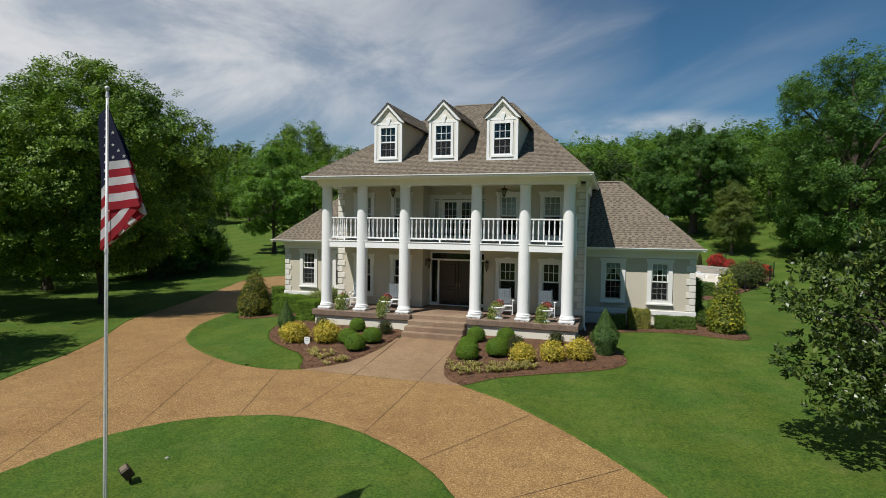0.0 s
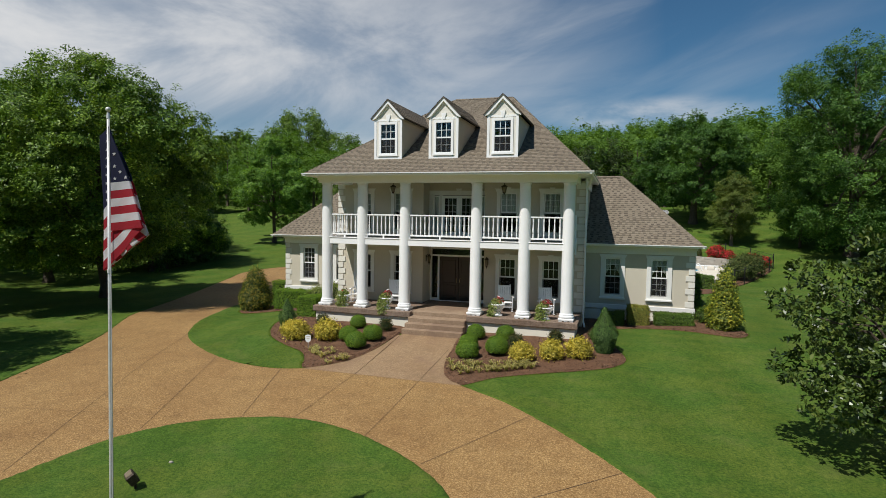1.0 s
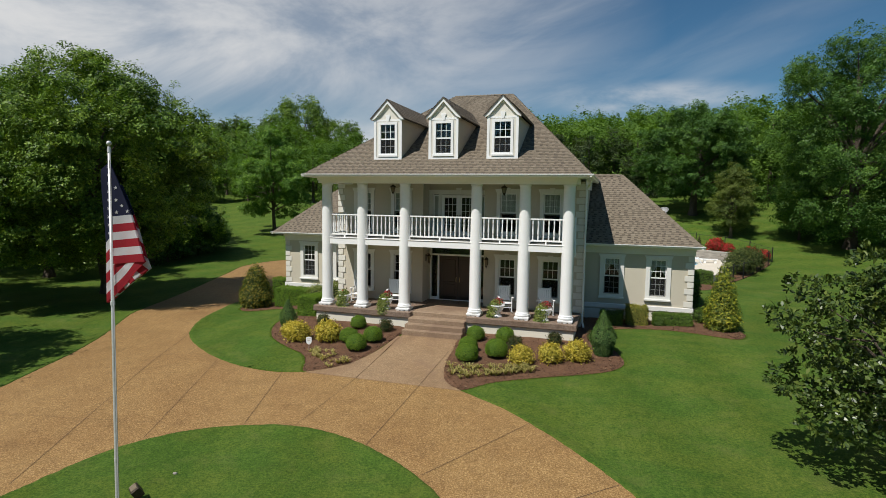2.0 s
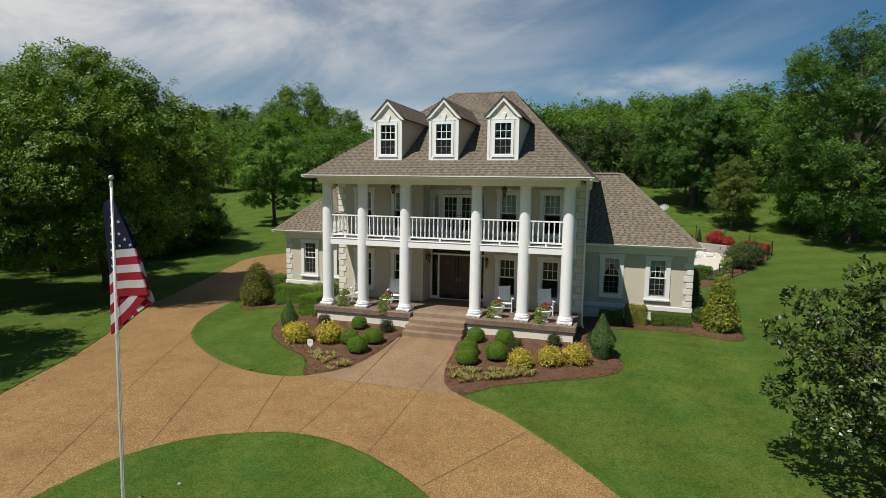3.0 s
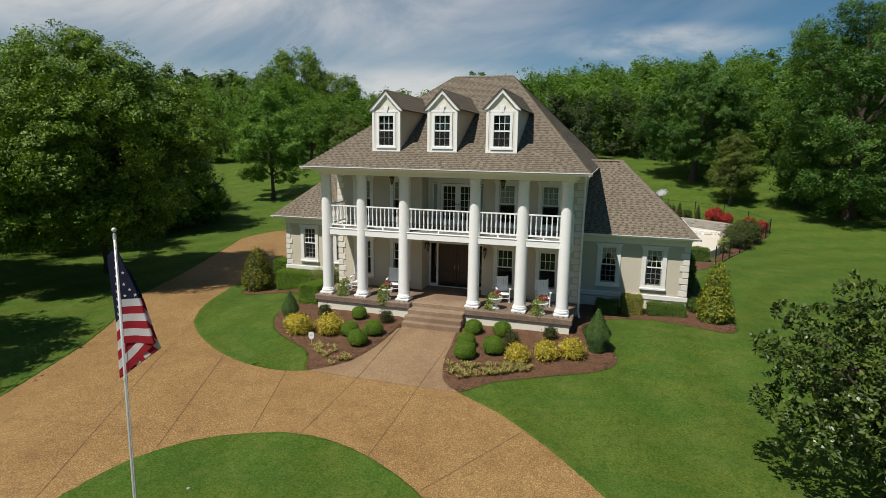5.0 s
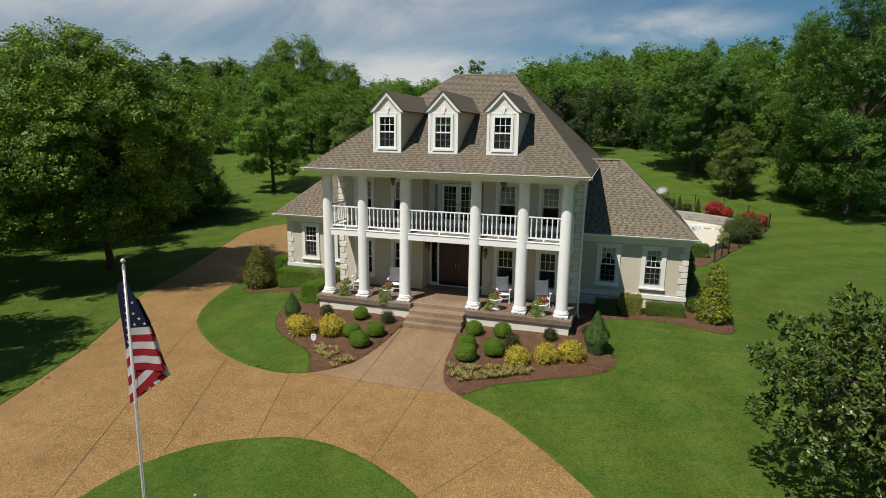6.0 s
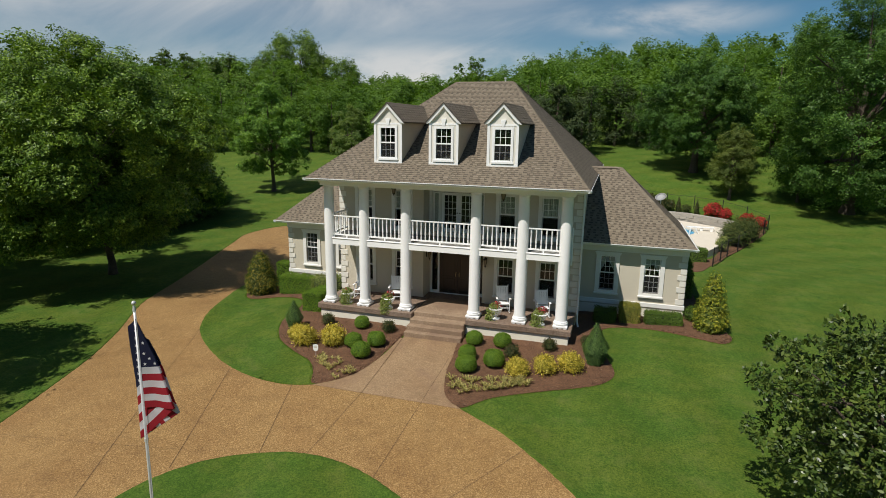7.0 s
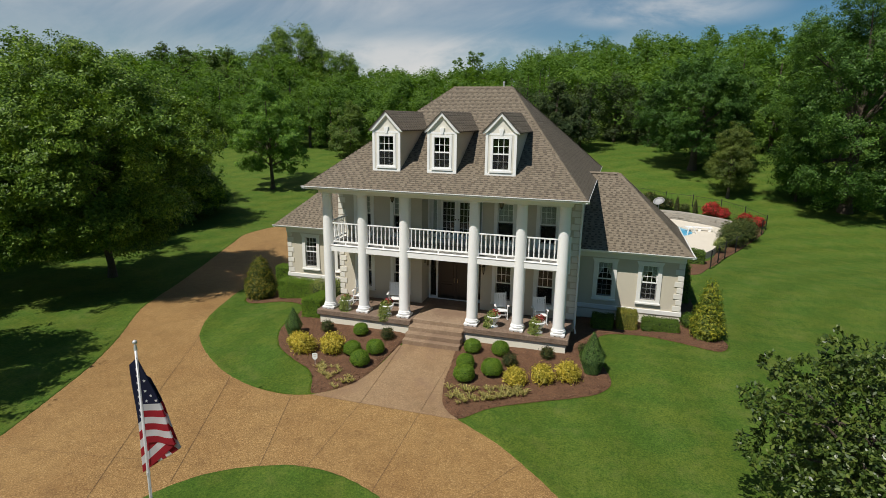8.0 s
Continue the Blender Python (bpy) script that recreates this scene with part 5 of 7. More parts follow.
# ---- trees and shrubs ----


PROFILES = {
    "dome": ((0.0, 0.66), (0.1, 0.9), (0.3, 1.0), (0.55, 0.93), (0.72, 0.76), (0.86, 0.52), (0.95, 0.3), (1.0, 0.08)),
    "ovate": ((0.0, 0.5), (0.12, 0.86), (0.32, 1.0), (0.55, 0.93), (0.75, 0.72), (0.9, 0.42), (1.0, 0.1)),
    "round": ((0.0, 0.45), (0.15, 0.82), (0.4, 1.0), (0.65, 0.94), (0.83, 0.7), (0.94, 0.4), (1.0, 0.12)),
    "high": ((0.0, 0.5), (0.15, 0.74), (0.35, 0.92), (0.55, 1.0), (0.74, 0.86), (0.88, 0.6), (0.96, 0.34), (1.0, 0.1)),
    "full": ((0.0, 0.6), (0.15, 0.88), (0.4, 1.0), (0.65, 0.96), (0.82, 0.8), (0.93, 0.56), (1.0, 0.3)),
}


def crown_points(rng, lobes, n, shell=0.55):
    """Points and outward directions in the outer part of overlapping rounded lobes (centre, radii)."""
    vol = np.array([l[1][0] * l[1][1] + l[1][0] * l[1][2] for l in lobes])
    pick = rng.choice(len(lobes), n, p=vol / vol.sum())
    c = np.array([l[0] for l in lobes])[pick]
    r = np.array([l[1] for l in lobes])[pick]
    d = sphere_dirs(rng, n)
    s = 1 - (1 - shell) * rng.random(n) ** 1.6
    lump = 1 + 0.13 * np.sin(d[:, 0] * 6 + pick * 1.7) * np.sin(d[:, 1] * 5 + pick) + 0.1 * np.sin(d[:, 2] * 8 + pick * 2.3)
    return c + d * r * (s * lump)[:, None], d


def crown_of(rng, h, r, low, profile, boughs, sprays, leaves, bough, spray, leaf, lean=(0.0, 0.0), fill=0.5, ragged=0.13, toss=1.0):
    """A crown grown in three steps: boughs within an uneven outline, sprays over each bough, leaves over each spray. Returns vertices, faces and the boughs' centres."""
    ts, rs = np.array(PROFILES[profile]).T
    grid = np.linspace(0, 1, 200)
    weight = np.interp(grid, ts, rs) ** 1.2 + 0.04
    t = np.clip(rng.choice(grid, boughs, p=weight / weight.sum()) + rng.normal(0, 0.01, boughs), 0, 1)
    a, ph = rng.uniform(0, 2 * np.pi, boughs), rng.uniform(0, 6.28, 3)
    wob = 1 + ragged * (np.sin(2 * a + ph[0] + 4 * t) + 0.7 * np.sin(5 * a + ph[1] - 7 * t) + 0.5 * np.sin(9 * a + ph[2] + 11 * t)) + rng.normal(0, 0.35 * ragged, boughs)
    size = bough * rng.uniform(0.65, 1.3, boughs)
    R = np.maximum(r * np.interp(t, ts, rs) * wob - 0.6 * size, 0.05) * (1 - (1 - fill) * rng.random(boughs) ** 1.5)
    c = np.stack([np.cos(a) * R + lean[0], np.sin(a) * R + lean[1], low + 0.35 * size + (h - low - 0.8 * size) * t], 1)
    el = -0.3 + 1.45 * t + rng.normal(0, 0.2, boughs)
    ax = np.stack([np.cos(a) * np.cos(el), np.sin(a) * np.cos(el), np.sin(el)], 1)
    side = np.stack([-np.sin(a), np.cos(a), 0 * a], 1)
    top = np.cross(ax, side)
    n = boughs * sprays
    q = sphere_dirs(rng, n) * (0.6 + 0.4 * rng.random((n, 1)) ** 0.6)
    ax, side, top, big = (np.repeat(v, sprays, 0) for v in (ax, side, top, size[:, None]))
    off = (ax * q[:, :1] + side * q[:, 1:2] * 0.85 + top * q[:, 2:] * 0.8) * big
    p = np.repeat(c, sprays, 0) + off
    p[:, 2] = np.maximum(p[:, 2], low - 0.3)
    way = off / big * 0.75 + ax * 0.15 + np.array([0, 0, 0.65]) + rng.normal(0, 0.4 * toss, (n, 3))
    reach = spray * rng.uniform(0.6, 1.3, (n, 1))
    p, way, reach = (np.repeat(v, leaves, 0) for v in (p, way, reach))
    p = p + sphere_dirs(rng, len(p)) * rng.random((len(p), 1)) ** 0.5 * reach * np.array([1.0, 1.0, 0.75])
    v, f = leaf_fan(rng, p, way, leaf, leaf * 0.85, 0.2, 0.55 * toss)
    v = v.reshape(-1, 4, 3)[:, :3].reshape(-1, 3)
    return v, np.arange(len(v)).reshape(-1, 3), c


def wood(rng, bm, lobes, h, tr, low, lean=(0.0, 0.0)):
    """Trunk and limbs reaching into the lobes."""
    tilt = rng.normal(0, 0.03, 2) * h + np.array(lean)
    top = Vector((tilt[0], tilt[1], h * 0.8))
    mid = Vector((tilt[0] * 0.15, tilt[1] * 0.15, max(low * 1.05, h * 0.2)))
    tube(bm, [(0, 0, -0.4), (0, 0, 0.15), (0.02, 0, 0.8), mid, top], [tr * 1.7, tr * 1.35, tr, tr * 0.85, tr * 0.12], 10)
    for c, r in lobes[1:]:
        start = mid.lerp(top, rng.uniform(0.0, 0.5))
        end = Vector(c) * 0.95
        bend = start.lerp(end, 0.5) + Vector((0, 0, 0.25 * (end - start).length * (0.6 if end.z > start.z else 0.2)))
        t = tr * rng.uniform(0.28, 0.45)
        tube(bm, [start, start.lerp(bend, 0.6), bend, end], [t, t * 0.75, t * 0.55, t * 0.15], 6)


def tree(name, label, seed, at, h, r, low, tr, profile, leaf_kind, boughs, sprays, leaves, bough, spray, leaf, lean=(0.0, 0.0), fill=0.5, ragged=0.13, group="", turn=0.0):
    """A broadleaf tree: trunk with limbs, and a crown of leaves."""
    rng = np.random.default_rng(seed)
    t = thing(name, label, "tree", group, at, turn)
    v, f, c = crown_of(rng, h, r, low, profile, boughs, sprays, leaves, bough, spray, leaf, lean, fill, ragged)
    bm = bmesh.new()
    wood(rng, bm, [(p, (1, 1, 1)) for p in c[:26]], h, tr, low, lean)
    part("trunk", bm, "bark", t, "grey-brown bark")
    mesh_part("crown", fast_mesh("crown", v, f, leaf_kind), None, t)
    return t


def on_ground(x, y, dz=-0.05):
    return (x, y, ground_z(x, y) + dz)


BY_DRIVE, ON_LAWN = "trees beside the drive", "lawn trees"
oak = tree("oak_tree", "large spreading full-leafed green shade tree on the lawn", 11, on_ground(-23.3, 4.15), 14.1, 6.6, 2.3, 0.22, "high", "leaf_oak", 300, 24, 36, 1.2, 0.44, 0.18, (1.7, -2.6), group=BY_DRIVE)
maple = tree("maple_tree", "bright yellow-green maple behind the large shade tree", 23, on_ground(-32.0, 17.5), 12.0, 5.2, 0.8, 0.34, "dome", "leaf_maple", 150, 22, 26, 1.25, 0.46, 0.21, group=BY_DRIVE)
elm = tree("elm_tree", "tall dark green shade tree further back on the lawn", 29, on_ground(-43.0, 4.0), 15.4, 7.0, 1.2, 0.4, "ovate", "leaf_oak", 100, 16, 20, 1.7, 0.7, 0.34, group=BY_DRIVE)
for src, x, y, turn, s in ((elm, -33.0, 8.0, 230, 0.8), (elm, -38.5, 24.0, 80, 0.8), (elm, -48.0, 18.0, 200, 1.12), (elm, -53.0, 8.0, 120, 1.08)):
    copy_thing(src, pose(*on_ground(x, y), 0, 0, turn) @ Matrix.Scale(s, 4))
ash = tree("ash_tree", "green ash tree on the lawn beside the drive", 37, on_ground(-19.6, -12.6), 13.0, 4.3, 4.2, 0.28, "ovate", "leaf_bright", 90, 18, 20, 1.2, 0.5, 0.26, group=BY_DRIVE)
copy_thing(ash, pose(*on_ground(-28.0, -7.6), 0, 0, 140) @ Matrix.Scale(0.85, 4))
# two more copies, at or past the view's edge, added to shade the lawn
copy_thing(ash, pose(*on_ground(-33.5, -2.6), 0, 0, 250) @ Matrix.Scale(0.9, 4))
copy_thing(ash, pose(*on_ground(-27.6, -2.2), 0, 0, 60) @ Matrix.Scale(0.98, 4))
lawn_tree = tree("lawn_tree", "young green shade tree with a slender trunk on the lawn", 31, on_ground(-31.7, 34.8), 12.6, 4.8, 2.0, 0.22, "ovate", "leaf_bright", 95, 20, 34, 1.0, 0.38, 0.21, ragged=0.19, group=ON_LAWN)
tree("pear_tree", "dense dark green rounded tree behind the pool", 41, on_ground(15.9, 49.5), 12.8, 7.2, 1.3, 0.42, "round", "leaf_pear", 180, 20, 32, 1.35, 0.46, 0.23, group=ON_LAWN)
cedar = tree("cedar_tree", "small dull olive-green cedar with several stems", 47, on_ground(18.6, 41.0), 7.6, 2.6, 0.9, 0.14, "ovate", "leaf_cedar", 90, 18, 24, 0.7, 0.3, 0.15, group=ON_LAWN)
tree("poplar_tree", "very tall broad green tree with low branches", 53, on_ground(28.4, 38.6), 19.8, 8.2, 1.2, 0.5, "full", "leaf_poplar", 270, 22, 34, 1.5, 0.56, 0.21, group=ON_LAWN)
copy_thing(lawn_tree, pose(*on_ground(24.8, 41.0), 0, 0, 120) @ Matrix.Scale(0.55, 4))
tree("sapling", "small pale sage-green tree at the edge of the woods", 59, on_ground(-30.5, 53.0), 8.0, 3.4, 0.4, 0.14, "ovate", "leaf_sage", 60, 16, 22, 0.9, 0.4, 0.25, group=ON_LAWN)
juniper = tree("juniper", "dark blackish-green juniper at the edge of the woods", 63, on_ground(-1.2, 56.5), 9.8, 3.6, 0.5, 0.2, "ovate", "leaf_dark", 70, 18, 24, 0.9, 0.36, 0.25, group=ON_LAWN)
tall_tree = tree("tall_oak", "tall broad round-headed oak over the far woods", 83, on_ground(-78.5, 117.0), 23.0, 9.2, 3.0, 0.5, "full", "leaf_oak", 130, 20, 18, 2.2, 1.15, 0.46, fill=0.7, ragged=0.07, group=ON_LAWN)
copy_thing(tall_tree, pose(*on_ground(-65.5, 117.0), 0, 0, 140) @ Matrix.Scale(0.75, 4))
tree("thin_tree", "tall thin-crowned tree standing over the woods", 67, on_ground(-22.5, 93.0), 16.0, 3.0, 8.0, 0.2, "round", "leaf_far", 20, 16, 16, 1.1, 0.4, 0.4, ragged=0.3, group=ON_LAWN)

pine = tree("pine_tree", "tall feathery-topped dull green pine over the far woods", 88, on_ground(-82.4, 95.0), 16.6, 3.6, 2.5, 0.3, "ovate", "leaf_pine", 70, 12, 13, 1.5, 0.55, 0.46, fill=0.6, ragged=0.24, group="pines on the skyline")
for x, y, turn, s in ((-103.0, 96.0, 90, 1.1), (-76.0, 97.0, 200, 0.97), (-70.5, 96.0, 310, 0.92), (-88.5, 97.0, 20, 0.95), (-98.0, 98.0, 260, 1.04)):
    copy_thing(pine, pose(*on_ground(x, y), 0, 0, turn) @ Matrix.Scale(s, 4))

# the magnolia close to the drive


def rosettes(rng, lobes, count, per, length, width):
    """Broad leaves standing in whorls at the twig ends of a crown."""
    c, d = crown_points(rng, lobes, count, 0.62)
    c, d = np.repeat(c, per, 0), np.repeat(d, per, 0)
    n = len(c)
    way = d * 0.55 + rng.normal(0, 0.62, (n, 3)) + np.array([0, 0, 0.12])
    way /= np.linalg.norm(way, axis=1, keepdims=True)
    up = d + np.array([0, 0, 0.9]) + rng.normal(0, 0.3, (n, 3))
    side = np.cross(way, up)
    side /= np.linalg.norm(side, axis=1, keepdims=True) + 1e-9
    nrm = np.cross(side, way)
    L = length * rng.uniform(0.7, 1.25, (n, 1))
    c = c + rng.normal(0, 0.035, (n, 3))
    mid = c + way * L * 0.55 + nrm * L * 0.08
    w, end = side * L * (width / length) * 0.5, c + way * L * 0.8 + nrm * L * 0.05
    v = np.stack([c, mid - way * L * 0.25 + w * 0.85, mid + w, end + w * 0.6, c + way * L, end - w * 0.6, mid - w, mid - way * L * 0.25 - w * 0.85], 1).reshape(-1, 3)
    return v, np.arange(8 * n).reshape(n, 8)


rng = np.random.default_rng(61)
mag = thing("magnolia", "glossy dark green magnolia with large leathery leaves", "tree", "", on_ground(14.2, -8.0))
lobes = [((0.2, 0.0, 2.8), (2.4, 2.4, 2.2)), ((-3.05, -0.4, 3.75), (0.5, 0.45, 0.33)), ((-2.4, -0.3, 3.5), (0.75, 0.65, 0.42)), ((-2.6, 0.3, 4.4), (0.42, 0.4, 0.33)), ((-1.9, 0.2, 4.25), (0.8, 0.7, 0.45)),
         ((-1.24, 0.5, 4.9), (0.45, 0.5, 0.5)), ((-0.6, 0.3, 4.5), (1.0, 0.9, 0.7)), ((-2.4, 0.0, 2.3), (0.9, 0.9, 0.6)), ((-1.8, -0.6, 1.65), (0.9, 0.9, 0.6)), ((0.0, -1.6, 2.6), (1.6, 1.4, 1.3)),
         ((0.8, -1.2, 3.8), (1.2, 1.2, 0.9)), ((2.0, 0.3, 3.0), (1.6, 1.6, 1.5)), ((0.0, 1.8, 2.6), (1.6, 1.4, 1.4)), ((0.5, -1.2, 1.25), (1.5, 1.3, 0.75)), ((1.2, 0.6, 4.3), (1.2, 1.1, 0.9)), ((0.4, 1.0, 1.45), (1.7, 1.5, 0.8))]
bm = bmesh.new()
wood(rng, bm, lobes, 5.2, 0.13, 0.8)
part("trunk", bm, "bark", mag, "grey bark")
v, f = rosettes(rng, lobes, 3300, 11, 0.135, 0.06)
mesh_part("crown", fast_mesh("crown", v, f, "leaf_magnolia"), None, mag)


def far_woods(name, label, spots, material, seed, grain=(40, 9, 9), leaf=0.5, skirt=0.03):
    """A stand of far trees, crowns and stems in one mesh; each spot is x, y, height, radius."""
    rng = np.random.default_rng(seed)
    V = []
    bm = bmesh.new()
    for x, y, h, r in spots:
        z = ground_z(x, y)
        low = h * rng.uniform(skirt * 0.5, skirt * 1.5)
        shape = ("round", "full", "full", "ovate")[rng.integers(4)]
        v, f, c = crown_of(rng, h, r, low, shape, grain[0], grain[1], grain[2], 0.34 * r, 0.19 * r, leaf, ragged=0.12, toss=0.4)
        V.append(v + np.array([x, y, z]))
        tube(bm, [(x, y, z - 0.5), (x, y, z + h * 0.3), (x, y, z + h * 0.75)], [0.3, 0.22, 0.05], 5)
    V = np.concatenate(V)
    t = thing(name, label, "woods")
    tagged(t, kind="stuff")
    mesh_part("crowns", fast_mesh("crowns", V, np.arange(len(V)).reshape(-1, 3), material), None, t)
    part("stems", bm, "bark", t)
    return t


def in_sector(x, y):
    """Whether a spot lies in the broad sector of woods behind the house."""
    return -1.6 < (x - 7.3) / (y + 22.7) < 0.5


rnd = random.Random(5)
front, slope, ridge, brush = [], [], [], []
x = -75.0
while x < 60:
    y = 58 + 3 * math.sin(x * 0.11) + rnd.uniform(-2, 2) + (5 if 5 < x < 25 else 0)
    (brush if -7 < x < 15 else front).append((x, y, rnd.uniform(7.5, 11.0) * (0.92 if -7 < x < 15 else 1.0), rnd.uniform(3.2, 4.8)))
    x += rnd.uniform(3.0, 5.0)
for row, (y0, gap) in enumerate(((66, 5.5), (75, 6.0), (86, 6.5), (99, 7.5), (114, 8.5), (131, 9.5), (150, 10.5), (170, 11.5), (190, 12.0), (212, 13.0))):
    x = -150.0 - row * 12
    while x < 60 + row * 10:
        y = y0 + rnd.uniform(-4, 4)
        if in_sector(x, y):
            (slope if row < 4 else ridge).append((x, y, (rnd.uniform(9.0, 13.5) + 0.15 * row) * (1 + 0.22 * (1 - step01(-0.7, -0.45, (x - 7.3) / (y + 22.7))) + 0.07 * step01(0.1, 0.2, (x - 7.3) / (y + 22.7))), rnd.uniform(3.4, 5.6) + 0.12 * row))
        x += rnd.uniform(gap * 0.7, gap * 1.3)
far_woods("woods_edge", "dense green woodland edge behind the lawn", front, "leaf_far", 71, (40, 11, 13), 0.4)
far_woods("cedar_brush", "dark evergreen brush along the woodland edge", brush, "leaf_dark", 77, (46, 13, 15), 0.3)
far_woods("woods_slope", "mixed green woods climbing the slope", slope, "leaf_far", 70, (30, 8, 7), 0.6, 0.15)
far_woods("wooded_hill", "wooded hillside in full green leaf", ridge, "leaf_far", 72, (28, 7, 7), 0.76, 0.3)
west = [(-58 - rnd.random() * 24, rnd.uniform(-30, 62), rnd.uniform(11, 16), rnd.uniform(4.5, 6.5)) for k in range(34)]
far_woods("woods_west", "tall trees bordering the lawn to the west", west, "leaf_far", 73, (30, 8, 8), 0.7)
east = [(52 + rnd.random() * 26, rnd.uniform(-10, 60), rnd.uniform(13, 19), rnd.uniform(5, 6.5)) for k in range(26)]
far_woods("woods_east", "tall trees bordering the lawn to the east", east, "leaf_far", 74, (34, 8, 8), 0.8)
# unseen trees added behind the camera so the window glass mirrors something dark
south = [(-75 + 6.2 * k + rnd.uniform(-2, 2), -78 + rnd.uniform(-9, 9), rnd.uniform(19, 25), rnd.uniform(5, 6.5)) for k in range(25)]
far_woods("woods_south", "unseen tall trees added across the lawn to darken window reflections", south, "leaf_far", 76, (26, 7, 7), 1.1)
under = [(-31.6 + rnd.uniform(-0.8, 0.8), 15.5 + k * 1.6, rnd.uniform(8.0, 10.0) - 0.9 * k, rnd.uniform(2.1, 2.7)) for k in range(6)]
far_woods("thicket", "leafy green thicket beside the drive", under, "leaf_pear", 75, (40, 14, 14), 0.22)


WAIST = {"cone": (0.2, 0.82), "egg": (0.25, 0.6), "drop": (0.4, 1.05)}


def shrub_mesh(seed, form, sx, sz, n, leaf, width, material, rough=0.03):
    """A clipped or loose shrub: close leaves over a dark core; form is ball, box, cone or loose."""
    rng = np.random.default_rng(seed)
    if form == "box":
        m = np.array([sx[0] / 2, sx[1] / 2, sz / 2])
        q = rng.uniform(-1, 1, (n, 3))
        areas = np.array([m[1] * m[2], m[0] * m[2], m[0] * m[1]])
        ax = rng.choice(3, n, p=areas / areas.sum())
        sgn = rng.choice((-1.0, 1.0), n)
        q[np.arange(n), ax] = sgn
        d = np.zeros((n, 3))
        d[np.arange(n), ax] = sgn
        q = np.sign(q) * (1 - (1 - np.abs(q)) ** 1.0)
        p = q * m
        p += np.sin(p[:, [1, 2, 0]] * 7 + seed) * 0.02
        p[:, 2] += m[2]
    elif form in WAIST:
        t = 1 - np.sqrt(rng.random(n))
        a = rng.uniform(0, 2 * np.pi, n)
        k, power = WAIST[form]
        low = 0.5 if form == "drop" else 0.64
        prof = np.where(t < k, low + (1 - low) * t / k, (1 - (np.maximum(t, k) - k) / (1 - k)) ** power)
        rr = sx / 2 * prof * (1 + 0.09 * np.sin(a * 5 + t * 14))
        p = np.stack([np.cos(a) * rr, np.sin(a) * rr, t * sz], 1)
        d = np.stack([np.cos(a), np.sin(a), np.full(n, 0.45)], 1)
    else:
        d = sphere_dirs(rng, n)
        d[:, 2] = np.where(d[:, 2] < -0.55, -d[:, 2], d[:, 2])
        lump = 1 + (0.16 if form == "loose" else 0.03) * np.sin(d[:, 0] * 5 + seed) * np.sin(d[:, 1] * 6 + 2) + (0.1 if form == "loose" else 0.02) * np.sin(d[:, 2] * 9 + seed)
        p = d * np.array([sx / 2, sx / 2, sz / 2]) * lump[:, None] * (1 - (0.35 if form == "loose" else 0.1) * rng.random(n))[:, None]
        p[:, 2] += sz * 0.46
    p += rng.normal(0, rough, (n, 3))
    v, f = leaf_fan(rng, p, d * 1.0 + np.array([0, 0, 0.35]), leaf, width, -0.4 if form == "loose" else 0.0, 1.2 if form == "loose" else 0.8)
    return fast_mesh("foliage", v, f, material)


# solid dark filling added inside a shrub, so nothing shows through the leaves
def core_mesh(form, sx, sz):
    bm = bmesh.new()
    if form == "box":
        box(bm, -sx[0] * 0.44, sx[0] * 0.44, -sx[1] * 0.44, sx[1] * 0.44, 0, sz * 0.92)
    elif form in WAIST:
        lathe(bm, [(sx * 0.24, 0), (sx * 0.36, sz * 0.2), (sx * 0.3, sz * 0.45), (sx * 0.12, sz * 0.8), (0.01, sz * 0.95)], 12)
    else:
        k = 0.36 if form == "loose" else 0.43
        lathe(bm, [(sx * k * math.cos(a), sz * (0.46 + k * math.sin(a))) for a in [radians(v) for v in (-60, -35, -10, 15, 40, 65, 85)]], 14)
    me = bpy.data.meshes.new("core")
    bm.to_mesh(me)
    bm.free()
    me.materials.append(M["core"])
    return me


def shrub(name, label, spots, form, sx, sz, n, leaf, width, material, group="", seed=1, rough=0.03):
    """One shrub and its like in several spots (x, y, scale)."""
    x, y, s = spots[0]
    t = thing(name, label, "shrub", group, on_ground(x, y, 0.0), 0)
    mesh_part("foliage", shrub_mesh(seed, form, sx, sz, n, leaf, width, material, rough), None, t)
    mesh_part("core", core_mesh(form, sx, sz), None, t, "solid dark core in place of inner shade")
    for k, (x2, y2, s2) in enumerate(spots[1:]):
        turn = 0 if form == "box" else 67 * (k + 1)
        copy_thing(t, pose(*on_ground(x2, y2, 0.0), 0, 0, turn) @ Matrix.Scale(s2, 4))
    t.scale = (s, s, s)
    return t


shrub("boxwood", "clipped round green boxwood in the mulch bed", [(-3.35, -0.75, 0.92), (-2.9, -2.55, 1.0), (-2.0, -2.2, 1.03), (-2.2, -3.3, 1.06), (2.0, -0.95, 0.98), (2.05, -2.3, 0.98), (2.25, -3.25, 1.1), (3.2, -2.55, 1.12), (3.2, -0.85, 1.0)], "ball", 0.74, 0.66, 6500, 0.045, 0.03, "leaf_box", "clipped boxwoods", 3, 0.018)
shrub("euonymus", "rounded golden-yellow variegated shrub in the bed", [(-5.05, -2.9, 1.0), (-5.65, -2.45, 0.78), (-3.85, -2.55, 1.05), (4.2, -2.95, 0.86), (5.2, -2.5, 0.9), (6.12, -2.12, 0.94)], "loose", 0.96, 0.76, 3400, 0.1, 0.045, "leaf_yellow", "golden shrubs", 5, 0.075)
